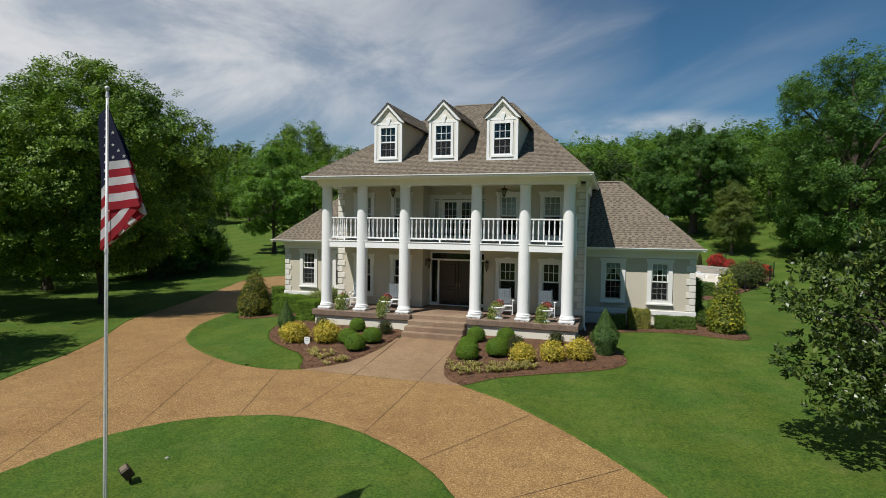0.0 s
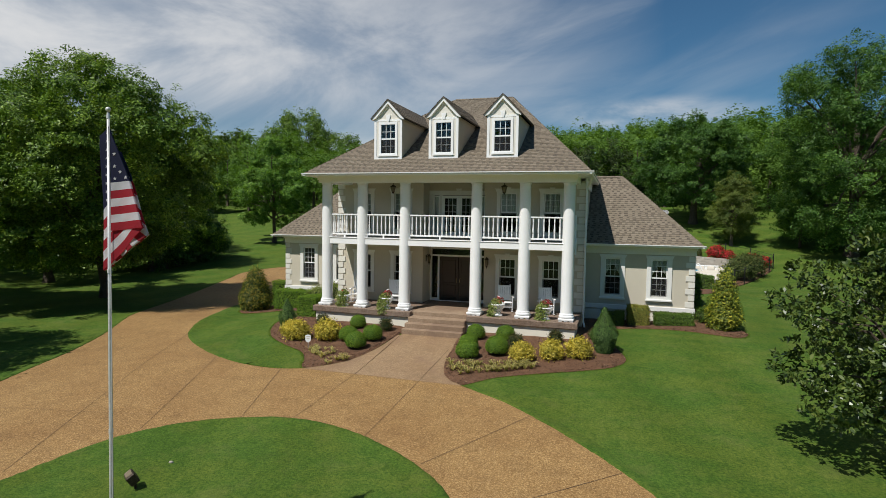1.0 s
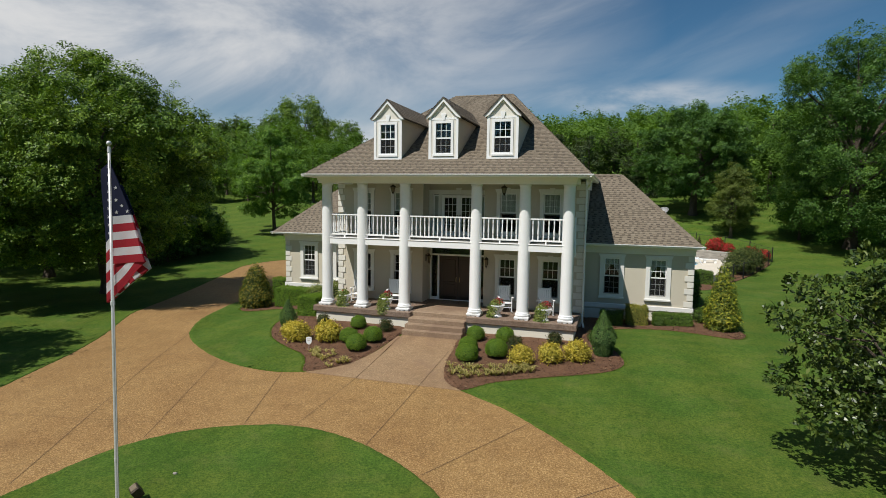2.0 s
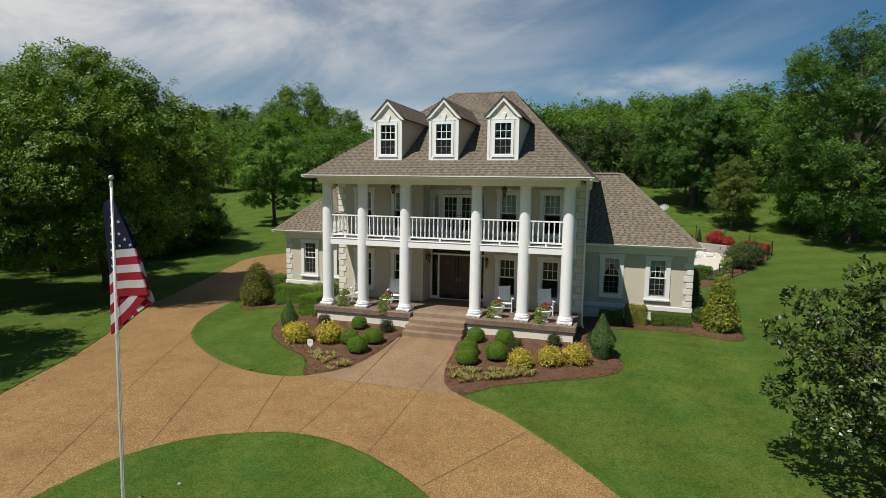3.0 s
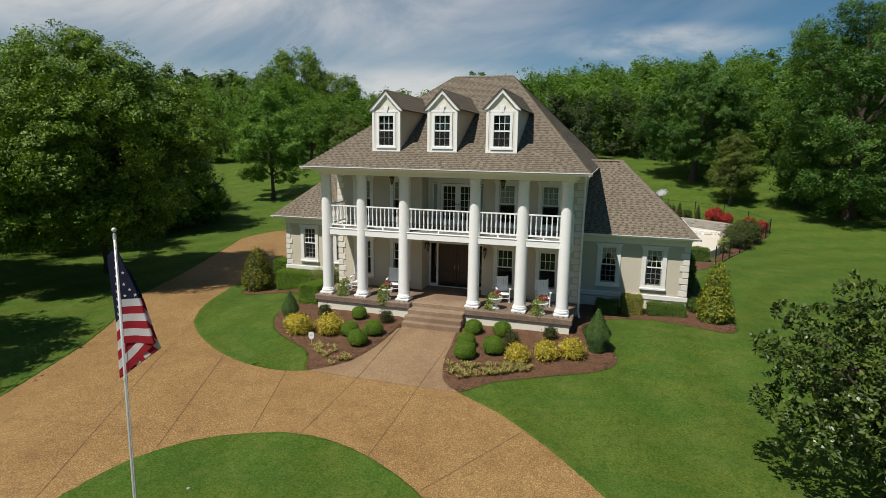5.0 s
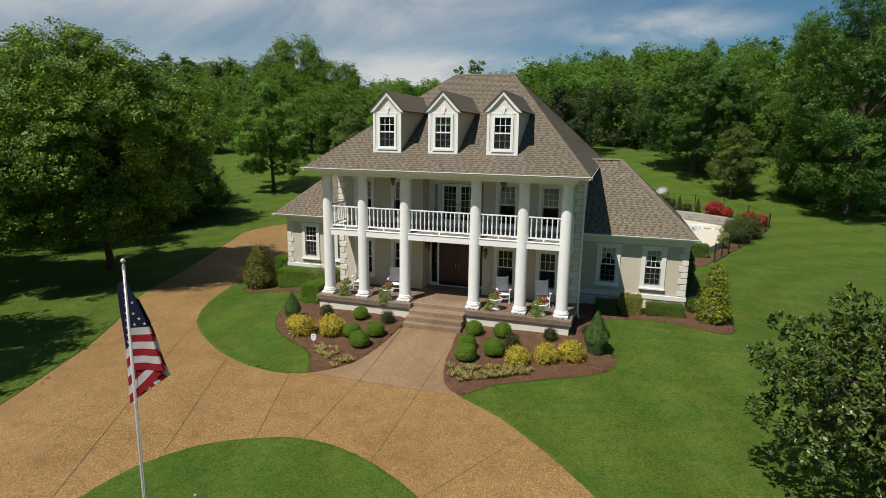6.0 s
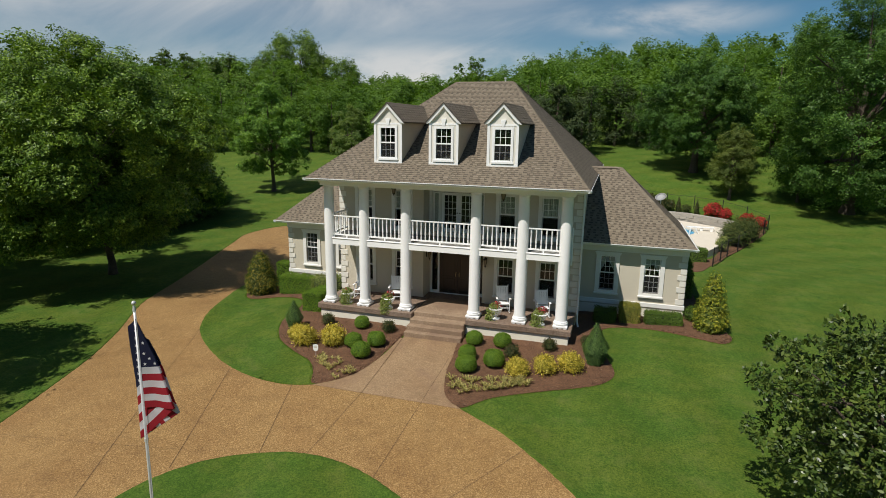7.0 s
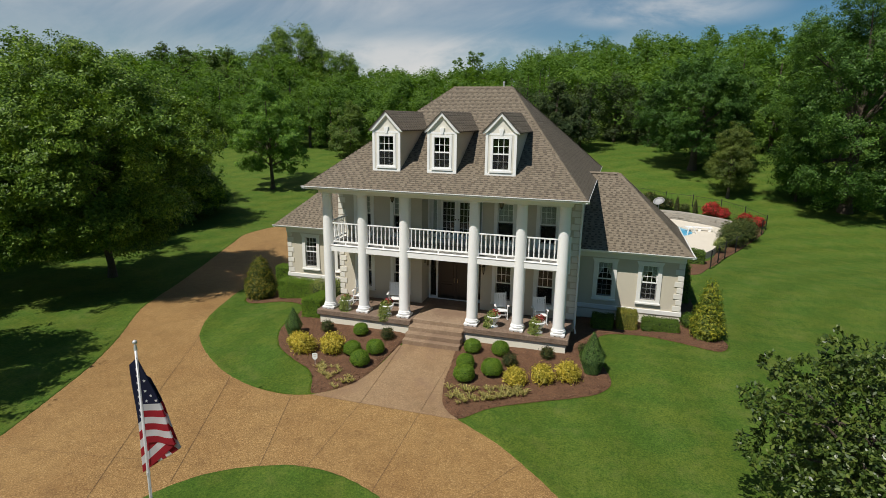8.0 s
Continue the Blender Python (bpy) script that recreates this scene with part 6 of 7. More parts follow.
shrub("dwarf_spruce", "small conical green dwarf spruce in the bed", [(7.0, -1.25, 1.0), (-6.35, -1.6, 0.78)], "drop", 0.95, 1.78, 8000, 0.075, 0.024, "leaf_conifer", "dwarf spruces", 7, 0.025)
shrub("arborvitae", "conical golden-green arborvitae beside the house corner", [(11.78, 3.4, 1.0)], "cone", 1.22, 2.75, 7500, 0.13, 0.05, "leaf_gold", "", 9, 0.1)
shrub("false_cypress", "tall rounded green-gold evergreen beside the drive", [(-11.8, 3.7, 1.0)], "egg", 1.62, 2.45, 9000, 0.13, 0.055, "leaf_cypress", "", 12, 0.09)
shrub("dark_shrub", "small dull green-bronze shrub by the porch base", [(3.75, -1.7, 1.0), (5.15, -0.65, 0.9), (-2.0, -0.85, 0.95), (-5.0, -0.9, 0.95), (6.6, 0.2, 0.8)], "loose", 0.62, 0.62, 1300, 0.08, 0.03, "leaf_dull", "dark shrubs", 14, 0.04)
shrub("square_hedge", "clipped block-shaped green hedge at the wing wall", [(8.35, 3.95, 1.0)], "box", (0.85, 0.85), 0.85, 6500, 0.07, 0.04, "leaf_olive", "wing hedges", 16)
shrub("low_hedge", "low clipped green hedge along the wing wall", [(9.85, 3.85, 1.0)], "box", (1.55, 0.7), 0.5, 7000, 0.07, 0.04, "leaf_hedge", "wing hedges", 17)
shrub("shaded_hedge", "dark clipped yew hedge at the wing wall", [(7.25, 3.8, 1.0)], "box", (0.95, 0.8), 0.6, 4200, 0.07, 0.03, "leaf_hedge", "wing hedges", 18)
shrub("clipped_hedge", "clipped broad green hedge beside the west wing", [(-9.4, 3.85, 1.0)], "box", (2.0, 0.9), 0.98, 12000, 0.065, 0.04, "leaf_box", "west hedges", 19)
shrub("step_hedge", "clipped green hedge beside the porch", [(-6.55, 0.75, 1.0), (-6.6, 1.75, 0.9)], "box", (0.95, 0.9), 0.95, 8000, 0.065, 0.04, "leaf_box", "west hedges", 20)
shrub("tall_hedge", "tall dark laurel at the east side wall", [(11.2, 8.8, 0.8), (11.25, 10.3, 0.95)], "box", (0.8, 1.5), 1.75, 3400, 0.12, 0.06, "leaf_hedge", "east side shrubs", 21, 0.06)
shrub("side_hedge", "small clipped green hedge at the west wing corner", [(-11.5, 5.8, 1.0)], "box", (0.8, 0.8), 1.4, 6000, 0.07, 0.04, "leaf_box", "west hedges", 24)
shrub("corner_shrub", "small rounded dark green shrub at the house corner", [(11.15, 4.5, 1.0)], "loose", 0.75, 0.75, 1500, 0.08, 0.035, "leaf_hedge", "", 38, 0.03)
shrub("feathery_shrub", "loose feathery light green shrub beside the porch", [(-6.55, 2.7, 1.0), (-7.6, 3.1, 0.85)], "loose", 1.3, 1.5, 1700, 0.16, 0.03, "leaf_trail", "feathery shrubs", 22, 0.09)


def striped_clumps(name, spots, seed, leaves=17, size=0.92):
    """Low clumps of arching striped leaves."""
    rng = np.random.default_rng(seed)
    for k, (x, y) in enumerate(spots):
        if k == 0:
            V, F = [], []
            for i in range(leaves):
                a, ln = rng.random() * 6.28, rng.uniform(0.14, 0.26)
                d, s = np.array([math.cos(a), math.sin(a)]), np.array([-math.sin(a), math.cos(a)])
                pts = [(0.02, 0.0, 0.008), (0.5 * ln, 0.75 * ln, 0.014), (ln, 0.7 * ln, 0.002)]
                b = len(V)
                for r, z, w in pts:
                    V += [(*(d * r + s * w), z), (*(d * r - s * w), z)]
                F += [(b, b + 1, b + 3, b + 2), (b + 2, b + 3, b + 5, b + 4)]
            first = tagged(new(name, fast_mesh(name, V, F, "leaf_striped")), "low clump of cream-striped lily-turf in mulch", "plant", "lily-turf edging")
            first.matrix_basis = pose(*on_ground(x, y, 0.04), 0, 0, 0)
        else:
            copy_thing(first, pose(*on_ground(x, y, 0.04), 0, 0, rng.random() * 360) @ Matrix.Scale(size * rng.uniform(0.75, 1.2), 4))


rr = random.Random(9)


def scattered(a, b, depth, n):
    """Plan points strewn along a line from a to b, in a band that narrows from depth to a quarter of it."""
    out = []
    for k in range(n):
        t = (k + rr.random()) / n
        off = rr.random() * depth * (1 - 0.75 * t)
        out.append((a[0] + (b[0] - a[0]) * t - 0.42 * off, a[1] + (b[1] - a[1]) * t + 0.9 * off))
    return out


striped_clumps("lily_turf", scattered((2.3, -5.15), (4.75, -3.7), 1.35, 46), 1, 28, 0.95)
striped_clumps("lily_turf", [(-2.1 - 1.75 * t + 0.62 * w, -4.95 + 1.3 * t + 0.78 * w) for t, w in ((rr.random(), rr.uniform(-0.42, 0.4)) for k in range(38))], 2, 15, 0.8)

# ---- things on and by the porch ----


def rocking_chair():
    """A white wooden rocking chair, facing -y."""
    t = thing("rocking_chair", "white painted wooden rocking chair on the porch", "chair", "porch rocking chairs")
    part("seat", boxes((-0.27, 0.27, -0.26, 0.24, 0.40, 0.43), bevel=0.01), "white", t)
    b = part("backrest", boxes((-0.25, 0.25, 0.235, 0.26, 1.05, 1.13), bevel=0.008), "white", t)
    part("lower_rail", boxes((-0.25, 0.25, 0.235, 0.26, 0.47, 0.52)), "white", b)
    for k in range(6):
        x = -0.2 + 0.08 * k
        part("slat", boxes((x - 0.036, x + 0.036, 0.24, 0.255, 0.52, 1.05)), "white", b)
    b.matrix_basis = Matrix.Translation((0, 0.24, 0.43)) @ pose(0, 0, 0, -12) @ Matrix.Translation((0, -0.24, -0.43))
    for s in (-1, 1):
        part("back_post", tube(bmesh.new(), [(s * 0.27, 0.22, 0.1), (s * 0.27, 0.25, 0.45), (s * 0.27, 0.4, 1.16)], 0.022, 8), "white", t)
        part("front_leg", tube(bmesh.new(), [(s * 0.27, -0.24, 0.08), (s * 0.27, -0.24, 0.66)], 0.022, 8), "white", t)
        part("armrest", boxes((s * 0.3 - 0.045, s * 0.3 + 0.045, -0.32, 0.28, 0.66, 0.69), bevel=0.01), "white", t)
        part("rocker", tube(bmesh.new(), [(s * 0.27, -0.42, 0.075), (s * 0.27, -0.2, 0.03), (s * 0.27, 0.1, 0.02), (s * 0.27, 0.4, 0.06), (s * 0.27, 0.58, 0.13)], 0.02, 8), "white", t)
    part("stretcher", boxes((-0.27, 0.27, -0.25, -0.23, 0.22, 0.25)), "white", t)
    part("stretcher", boxes((-0.27, 0.27, 0.21, 0.23, 0.22, 0.25)), "white", t)
    return t


chair = rocking_chair()
chair.matrix_basis = pose(2.7, 1.55, FLOOR_Z, 0, 0, 20)
for x, y, turn in ((4.52, 1.5, 18), (-2.6, 1.5, 14), (-4.4, 1.4, 8)):
    copy_thing(chair, pose(x, y, FLOOR_Z, 0, 0, turn))


def planter(seed, red):
    """A white urn with trailing greenery and flowers."""
    rng = np.random.default_rng(seed)
    t = thing("flower_urn", "white urn planter with red flowers and trailing greenery" if red > 100 else "white urn planter with trailing greenery", "planter", "porch urns")
    part("urn", lathe(bmesh.new(), [(0.17, 0), (0.18, 0.04), (0.11, 0.08), (0.09, 0.14), (0.15, 0.2), (0.22, 0.3), (0.245, 0.39), (0.27, 0.405), (0.27, 0.44), (0.23, 0.442), (0.22, 0.39), (0.05, 0.38)], 20), "white", t, "white moulded urn", True)
    d = sphere_dirs(rng, 300)
    d[:, 2] = np.abs(d[:, 2])
    p = d * np.array([0.24, 0.24, 0.2]) * rng.uniform(0.5, 1, (300, 1)) + np.array([-0.04, 0, 0.44])
    trail = rng.uniform(0, 1, 520)
    a = rng.normal(-2.6, 0.5, 520)
    q = np.stack([np.cos(a) * (0.22 + 0.14 * trail ** 0.5), np.sin(a) * (0.22 + 0.12 * trail ** 0.5), 0.46 - 0.6 * trail], 1) + rng.normal(0, 0.035, (520, 3))
    v, f = leaf_fan(rng, np.concatenate([p, q]), np.concatenate([d, np.stack([np.cos(a), np.sin(a), 0.3 + 0 * a], 1)]), 0.075, 0.045, 0.5)
    mesh_part("greenery", fast_mesh("greenery", v, f, "leaf_trail"), None, t, "pale trailing leaves")
    d = sphere_dirs(rng, red)
    d[:, 2] = np.abs(d[:, 2])
    p = d * np.array([0.2, 0.18, 0.2]) + np.array([0.05, 0, 0.5])
    v, f = leaf_fan(rng, p, d, 0.06, 0.055)
    mesh_part("flowers", fast_mesh("flowers", v, f, "flower_porch"), None, t, "red blossoms")
    return t


for k, (x, y, red) in enumerate(((2.6, 0.4, 60), (4.6, 0.3, 130), (-2.45, 0.22, 110), (-4.6, 0.35, 12))):
    planter(80 + k, red).matrix_basis = pose(x, y, FLOOR_Z, 0, 0, 20 * k) @ Matrix.Scale(1.18, 4)


def hanging_lantern(x, y, z):
    t = thing("hanging_lantern", "dark bronze hanging porch lantern with pale glass", "lamp", "porch lanterns", (x, y, z))
    part("canopy", lathe(bmesh.new(), [(0.07, -0.03), (0.07, 0)], 14), "bronze", t)
    part("chain", tube(bmesh.new(), [(0, 0, -0.03), (0, 0, -0.16)], 0.012, 6), "bronze", t)
    part("shade", lathe(bmesh.new(), [(0.055, -0.36), (0.09, -0.22)], 6), "lamp_glass", t, "pale lantern glass")
    part("cage", lathe(bmesh.new(), [(0.1, -0.22), (0.11, -0.2), (0.03, -0.15), (0.01, -0.15)], 6), "bronze", t)
    part("finial", lathe(bmesh.new(), [(0.005, -0.44), (0.02, -0.41), (0.05, -0.37), (0.058, -0.36)], 8), "bronze", t)
    return t


for x in (-2.6, 2.6):
    hanging_lantern(x, 1.3, 6.5).scale = (1.35, 1.35, 1.5)


def wall_lantern(x, y, z):
    t = thing("wall_lantern", "dark bronze wall lantern beside the front door", "lamp", "entrance lanterns", (x, y, z))
    part("back_plate", boxes((-0.05, 0.05, -0.03, -0.001, -0.16, 0.16), bevel=0.01), "bronze", t)
    part("arm", tube(bmesh.new(), [(0, -0.03, 0.08), (0, -0.1, 0.2), (0, -0.17, 0.18)], 0.012, 6), "bronze", t)
    part("shade", lathe(bmesh.new(), [(0.05, -0.2), (0.085, 0.08)], 6, (0, -0.17)), "lamp_glass", t, "pale lantern glass")
    part("cap", lathe(bmesh.new(), [(0.105, 0.08), (0.1, 0.1), (0.02, 0.19), (0.005, 0.22)], 6, (0, -0.17)), "bronze", t)
    part("tail", lathe(bmesh.new(), [(0.005, -0.34), (0.02, -0.28), (0.055, -0.2)], 6, (0, -0.17)), "bronze", t)
    return t


wall_lantern(1.66, WALL_Y, 2.82)
wall_lantern(-1.5, 2.85, 2.82).matrix_basis = pose(-1.5, 2.85, 2.82, 0, 0, 90)

# yard sign on a stake
sign = thing("yard_sign", "small white shield-shaped yard sign on a stake", "sign", "", on_ground(-4.0, -3.8, 0.0), 18)
sign.scale = (0.82, 0.82, 0.9)
part("stake", tube(bmesh.new(), [(0, 0, -0.1), (0, 0, 0.45)], 0.012, 6), "aluminium", sign)
part("plate", prism(bmesh.new(), [(-0.13, 0.4), (-0.1, 0.33), (0, 0.28), (0.1, 0.33), (0.13, 0.4), (0.13, 0.6), (0, 0.63), (-0.13, 0.6)], "y", -0.025, -0.012), "white", sign, "white shield plate")
part("print_bar", boxes((-0.09, 0.09, -0.028, -0.0255, 0.52, 0.55), (-0.07, 0.07, -0.028, -0.0255, 0.45, 0.475)), "stucco", sign, "pale unreadable lettering bars")

# ---- flagpole, flag and its light ----
POLE = Vector((0.40, -16.6, ground_z(0.4, -16.6)))
POLE_TOP = Vector((0.53, -16.58, 6.32))
pole = thing("flagpole", "slender silver aluminium flagpole on the grass island", "flagpole")


def along_pole(k):
    return POLE.lerp(POLE_TOP, k)


part("shaft", tube(bmesh.new(), [along_pole(k) for k in (-0.03, 0.3, 0.6, 1.0)], [0.03, 0.028, 0.025, 0.019], 14), "aluminium", pole, "", True)
for k in (0.38, 0.7):
    part("collar", tube(bmesh.new(), [along_pole(k - 0.004), along_pole(k + 0.004)], 0.031, 14), "aluminium", pole)
part("base_collar", lathe(bmesh.new(), [(0.12, -0.05), (0.12, 0.03), (0.07, 0.08), (0.045, 0.1)], 16, (0, 0)), "aluminium", pole).location = POLE
ball = bmesh.new()
bmesh.ops.create_uvsphere(ball, u_segments=16, v_segments=10, radius=0.034, matrix=Matrix.Translation(POLE_TOP + Vector((0, 0, 0.075))))
part("ball", ball, "aluminium", pole, "", True)
part("truck", tube(bmesh.new(), [POLE_TOP - Vector((0, 0, 0.05)), POLE_TOP + Vector((0, 0, 0.03))], [0.027, 0.018], 12), "aluminium", pole)
part("rope", tube(bmesh.new(), [along_pole(0.99) + Vector((0.05, -0.03, 0)), along_pole(0.6) + Vector((0.055, -0.03, 0)), along_pole(0.2) + Vector((0.05, -0.03, 0))], 0.006, 5), "white_cloth", pole, "white halyard rope")
FLAG_H, FLAG_L = 1.45, 2.35
FLAG_TOP = along_pole(0.978)
BIAS = radians(70)
HEM = 0.62


def flag_point(u, v):
    """A point of the hanging cloth, folded back on the bias again and again behind its front panel: u from hoist to fly, v down the hoist."""
    a, b, layer = u * FLAG_L, v * FLAG_H, 0
    t, n = (math.cos(BIAS), math.sin(BIAS)), (math.sin(BIAS), -math.cos(BIAS))
    for turn in range(8):
        if a * n[0] + b * n[1] > 1e-6:
            s, d = a * t[0] + b * t[1], a * n[0] + b * n[1]
            a, b = s * t[0] - d * n[0], s * t[1] - d * n[1]
        elif b + HEM * a > FLAG_H + 0.46:
            k = 2 * (b + HEM * a - FLAG_H - 0.46) / (1 + HEM * HEM)
            a, b = a - HEM * k, b - k
        elif a < -0.15:
            a = -0.3 - a
        else:
            break
        layer += 1
    wave = 0.05 * math.sin(4.2 * a + 1.6 * b) * min(1.0, abs(a) * 3) + 0.02 * math.sin(9 * a - 4 * b + layer) * min(1.0, abs(a) * 4)
    out, away = Vector((0.985, 0.17, 0)), Vector((-0.17, 0.985, 0))
    return FLAG_TOP + Vector((0.03, -0.03, 0)) + out * a + away * (0.022 * layer + wave) - Vector((0, 0, b - 0.11 * a))


flag = thing("flag", "red, white and blue striped flag with stars, drooping from the pole", "flag")


def flag_strip(name, u0, u1, v0, v1, material, label=""):
    nu, nv = max(4, int(240 * (u1 - u0))), max(3, int(136 * (v1 - v0)))
    verts = [tuple(flag_point(u0 + (u1 - u0) * i / nu, v0 + (v1 - v0) * j / nv)) for j in range(nv + 1) for i in range(nu + 1)]
    faces = [(j * (nu + 1) + i, j * (nu + 1) + i + 1, (j + 1) * (nu + 1) + i + 1, (j + 1) * (nu + 1) + i) for j in range(nv) for i in range(nu)]
    mesh_part(name, raw_mesh(name, verts, faces, material), None, flag, label, True)


for k in range(13):
    flag_strip("stripe", 0.4 if k < 7 else 0.0, 1.0, k / 13, (k + 1) / 13, "red_cloth" if k % 2 == 0 else "white_cloth", "red stripe" if k % 2 == 0 else "white stripe")
flag_strip("canton", 0.0, 0.4, 0.0, 7 / 13, "blue_cloth", "dark blue canton")
for j in range(9):
    for i in range(6 if j % 2 == 0 else 5):
        u, v = 0.4 * (i + (0.5 if j % 2 == 0 else 1.0)) / 6, (7 / 13) * (j + 0.6) / 9.2
        c = flag_point(u, v)
        if (flag_point(u + 0.014, v) - flag_point(u - 0.014, v)).length < 0.024 * FLAG_L or (flag_point(u, v + 0.022) - flag_point(u, v - 0.022)).length < 0.038 * FLAG_H:
            continue  # lost in a fold
        du, dv2 = (flag_point(u + 0.01, v) - c).normalized(), (flag_point(u, v + 0.01) - c).normalized()
        nr = du.cross(dv2).normalized()
        bm = bmesh.new()
        rings = [[bm.verts.new(c + nr * side + (du * math.sin(k * math.pi / 5) - dv2 * math.cos(k * math.pi / 5)) * (0.027 if k % 2 == 0 else 0.011)) for k in range(10)] for side in (-0.005, 0.005)]
        for k in range(10):
            bm.faces.new((rings[0][k], rings[0][(k + 1) % 10], rings[1][(k + 1) % 10], rings[1][k]))
        bm.faces.new(rings[0])
        bm.faces.new(rings[1])
        part("star", bm, "white_cloth", flag)
spot = thing("flag_light", "small box-shaped weathered bronze ground spotlight in the grass", "lamp", "", on_ground(-2.2, -13.7, 0.0), -35)
spot.scale = (1.35, 1.35, 1.35)
part("stake", tube(bmesh.new(), [(0, 0, -0.1), (0, 0, 0.12)], 0.02, 8), "bronze", spot)
hb = part("head", boxes((-0.11, 0.11, -0.07, 0.07, 0, 0.17), bevel=0.012), "bronze", spot, "tilted box lamp head")
hb.matrix_basis = Matrix.Translation((0, 0, 0.1)) @ pose(0, 0, 0, 32)
lens = part("lens", boxes((-0.09, 0.09, -0.05, 0.05, 0.171, 0.178)), "lamp_glass", spot)
lens.matrix_basis = hb.matrix_basis.copy()

# ---- pool terrace beyond the east wing ----
DECK_H = 0.55
TERRACE = curve_through([(11.0, 16.8), (13.2, 19.0), (14.6, 21.5), (15.6, 24.5), (16.6, 27.5), (16.9, 29.5), (16.6, 31.0), (16.0, 31.8), (14.2, 33.5), (13.0, 34.3), (9.5, 35.0), (7.5, 30.0), (8.0, 20.0)], 6, True)


def terrace():
    t = thing("pool_terrace", "pale cream concrete terrace round a blue swimming pool", "terrace")
    bm = bmesh.new()
    n = len(TERRACE)
    pool = [(10.9 + 3.1 * math.cos(2 * math.pi * k / 40), 28.3 + 3.1 * math.sin(2 * math.pi * k / 40)) for k in range(40)]
    vs, _, fs, *_ = delaunay_2d_cdt([Vector(p) for p in TERRACE + pool], [(i, (i + 1) % n) for i in range(n)] + [(n + i, n + (i + 1) % 40) for i in range(40)], [], 0, 1e-5)
    bv = [bm.verts.new((p.x, p.y, DECK_H)) for p in vs]
    for f in fs:
        c = sum((vs[i] for i in f), Vector((0, 0))) / len(f)
        if inside(TERRACE, c.x, c.y) and not inside(pool, c.x, c.y):
            bm.faces.new([bv[i] for i in f])
    ext = bmesh.ops.extrude_edge_only(bm, edges=[e for e in bm.edges if len(e.link_faces) == 1])
    for v in ext["geom"]:
        if isinstance(v, bmesh.types.BMVert):
            v.co.z -= 0.9
    part("paving", bm, "pool_deck", t, "pale cream paving")
    part("pool_shell", prism(bmesh.new(), [(10.9 + (x - 10.9) * 1.01, 28.3 + (y - 28.3) * 1.01) for x, y in pool], "z", -0.3, DECK_H - 0.12), "pool_tile", t, "blue pool water")
    part("diving_board", boxes((13.4, 15.6, 28.7, 29.1, DECK_H + 0.28, DECK_H + 0.34), (14.5, 14.7, 28.75, 29.05, DECK_H, DECK_H + 0.28), (15.3, 15.5, 28.75, 29.05, DECK_H, DECK_H + 0.28)), "white", t, "white diving board")
    for y in (27.3, 27.7):
        part("ladder_rail", tube(bmesh.new(), [(13.5, y, DECK_H - 0.2), (13.6, y, DECK_H + 0.5), (13.9, y, DECK_H + 0.56), (14.2, y, DECK_H)], 0.03, 8), "white", t, "white pool ladder rail")
    return t


terrace()
stones = thing("retaining_wall", "curved dry grey-tan stone retaining wall behind the terrace", "wall")
rng = random.Random(4)
arc = curve_through([(17.4, 29.6), (17.0, 31.2), (16.3, 32.0), (14.5, 33.8), (13.2, 34.6), (9.4, 35.4)], 30)
stone_me = []
for k in range(5):
    bm = boxes((-0.5, 0.5, -0.5, 0.5, -0.5, 0.5), bevel=0.07)
    for v in bm.verts:
        v.co += Vector((rng.uniform(-0.06, 0.06), rng.uniform(-0.06, 0.06), rng.uniform(-0.06, 0.06)))
    me = bpy.data.meshes.new("stone")
    bm.to_mesh(me)
    bm.free()
    me.materials.append(M["stone"])
    stone_me.append(me)
total = 0.0
for a, b in zip(arc, arc[1:]):
    total += (Vector(b) - Vector(a)).length
for row in range(4):
    s = -0.2 * (row % 2)
    while s < total:
        w = rng.uniform(0.35, 0.75)
        d, k = max(0.0, s + w / 2), 0
        while k < len(arc) - 2 and d > (Vector(arc[k + 1]) - Vector(arc[k])).length:
            d -= (Vector(arc[k + 1]) - Vector(arc[k])).length
            k += 1
        a, b = Vector(arc[k]), Vector(arc[k + 1])
        p = a.lerp(b, min(1.0, d / (b - a).length))
        ang = math.degrees(math.atan2(b.y - a.y, b.x - a.x))
        o = mesh_part("stone", rng.choice(stone_me), None, stones)
        o.matrix_basis = pose(p.x, p.y, DECK_H - 0.05 + 0.2 * row + 0.1, 0, 0, ang) @ Matrix.Diagonal((w, 0.4 + rng.uniform(-0.04, 0.06), 0.2, 1))
        s += w
shrub("azalea", "round azalea covered in red blossom above the stone wall", [(16.3, 34.7, 0.8), (17.2, 34.1, 0.6), (18.7, 32.1, 0.68), (19.6, 31.6, 0.6)], "loose", 2.0, 1.6, 2400, 0.16, 0.13, "flower_red", "red azaleas", 31, 0.09)
shrub("terrace_shrub", "loose dark green shrub beside the terrace", [(16.6, 25.4, 1.02), (17.7, 27.3, 1.0), (14.0, 35.6, 0.42)], "loose", 2.3, 1.9, 4200, 0.15, 0.05, "leaf_terrace", "terrace shrubs", 32, 0.12)
shrub("round_hedge", "clipped round hedge at the terrace edge", [(13.0, 18.4, 1.0)], "box", (1.2, 1.2), 0.9, 2400, 0.1, 0.06, "leaf_hedge", "", 33)
shrub("spiky_shrub", "spiky bronze-tinted shrub above the stone wall", [(11.7, 36.2, 1.0), (12.5, 36.0, 0.9), (10.8, 36.4, 1.1)], "loose", 1.1, 1.3, 700, 0.35, 0.05, "leaf_dull", "", 34, 0.08)
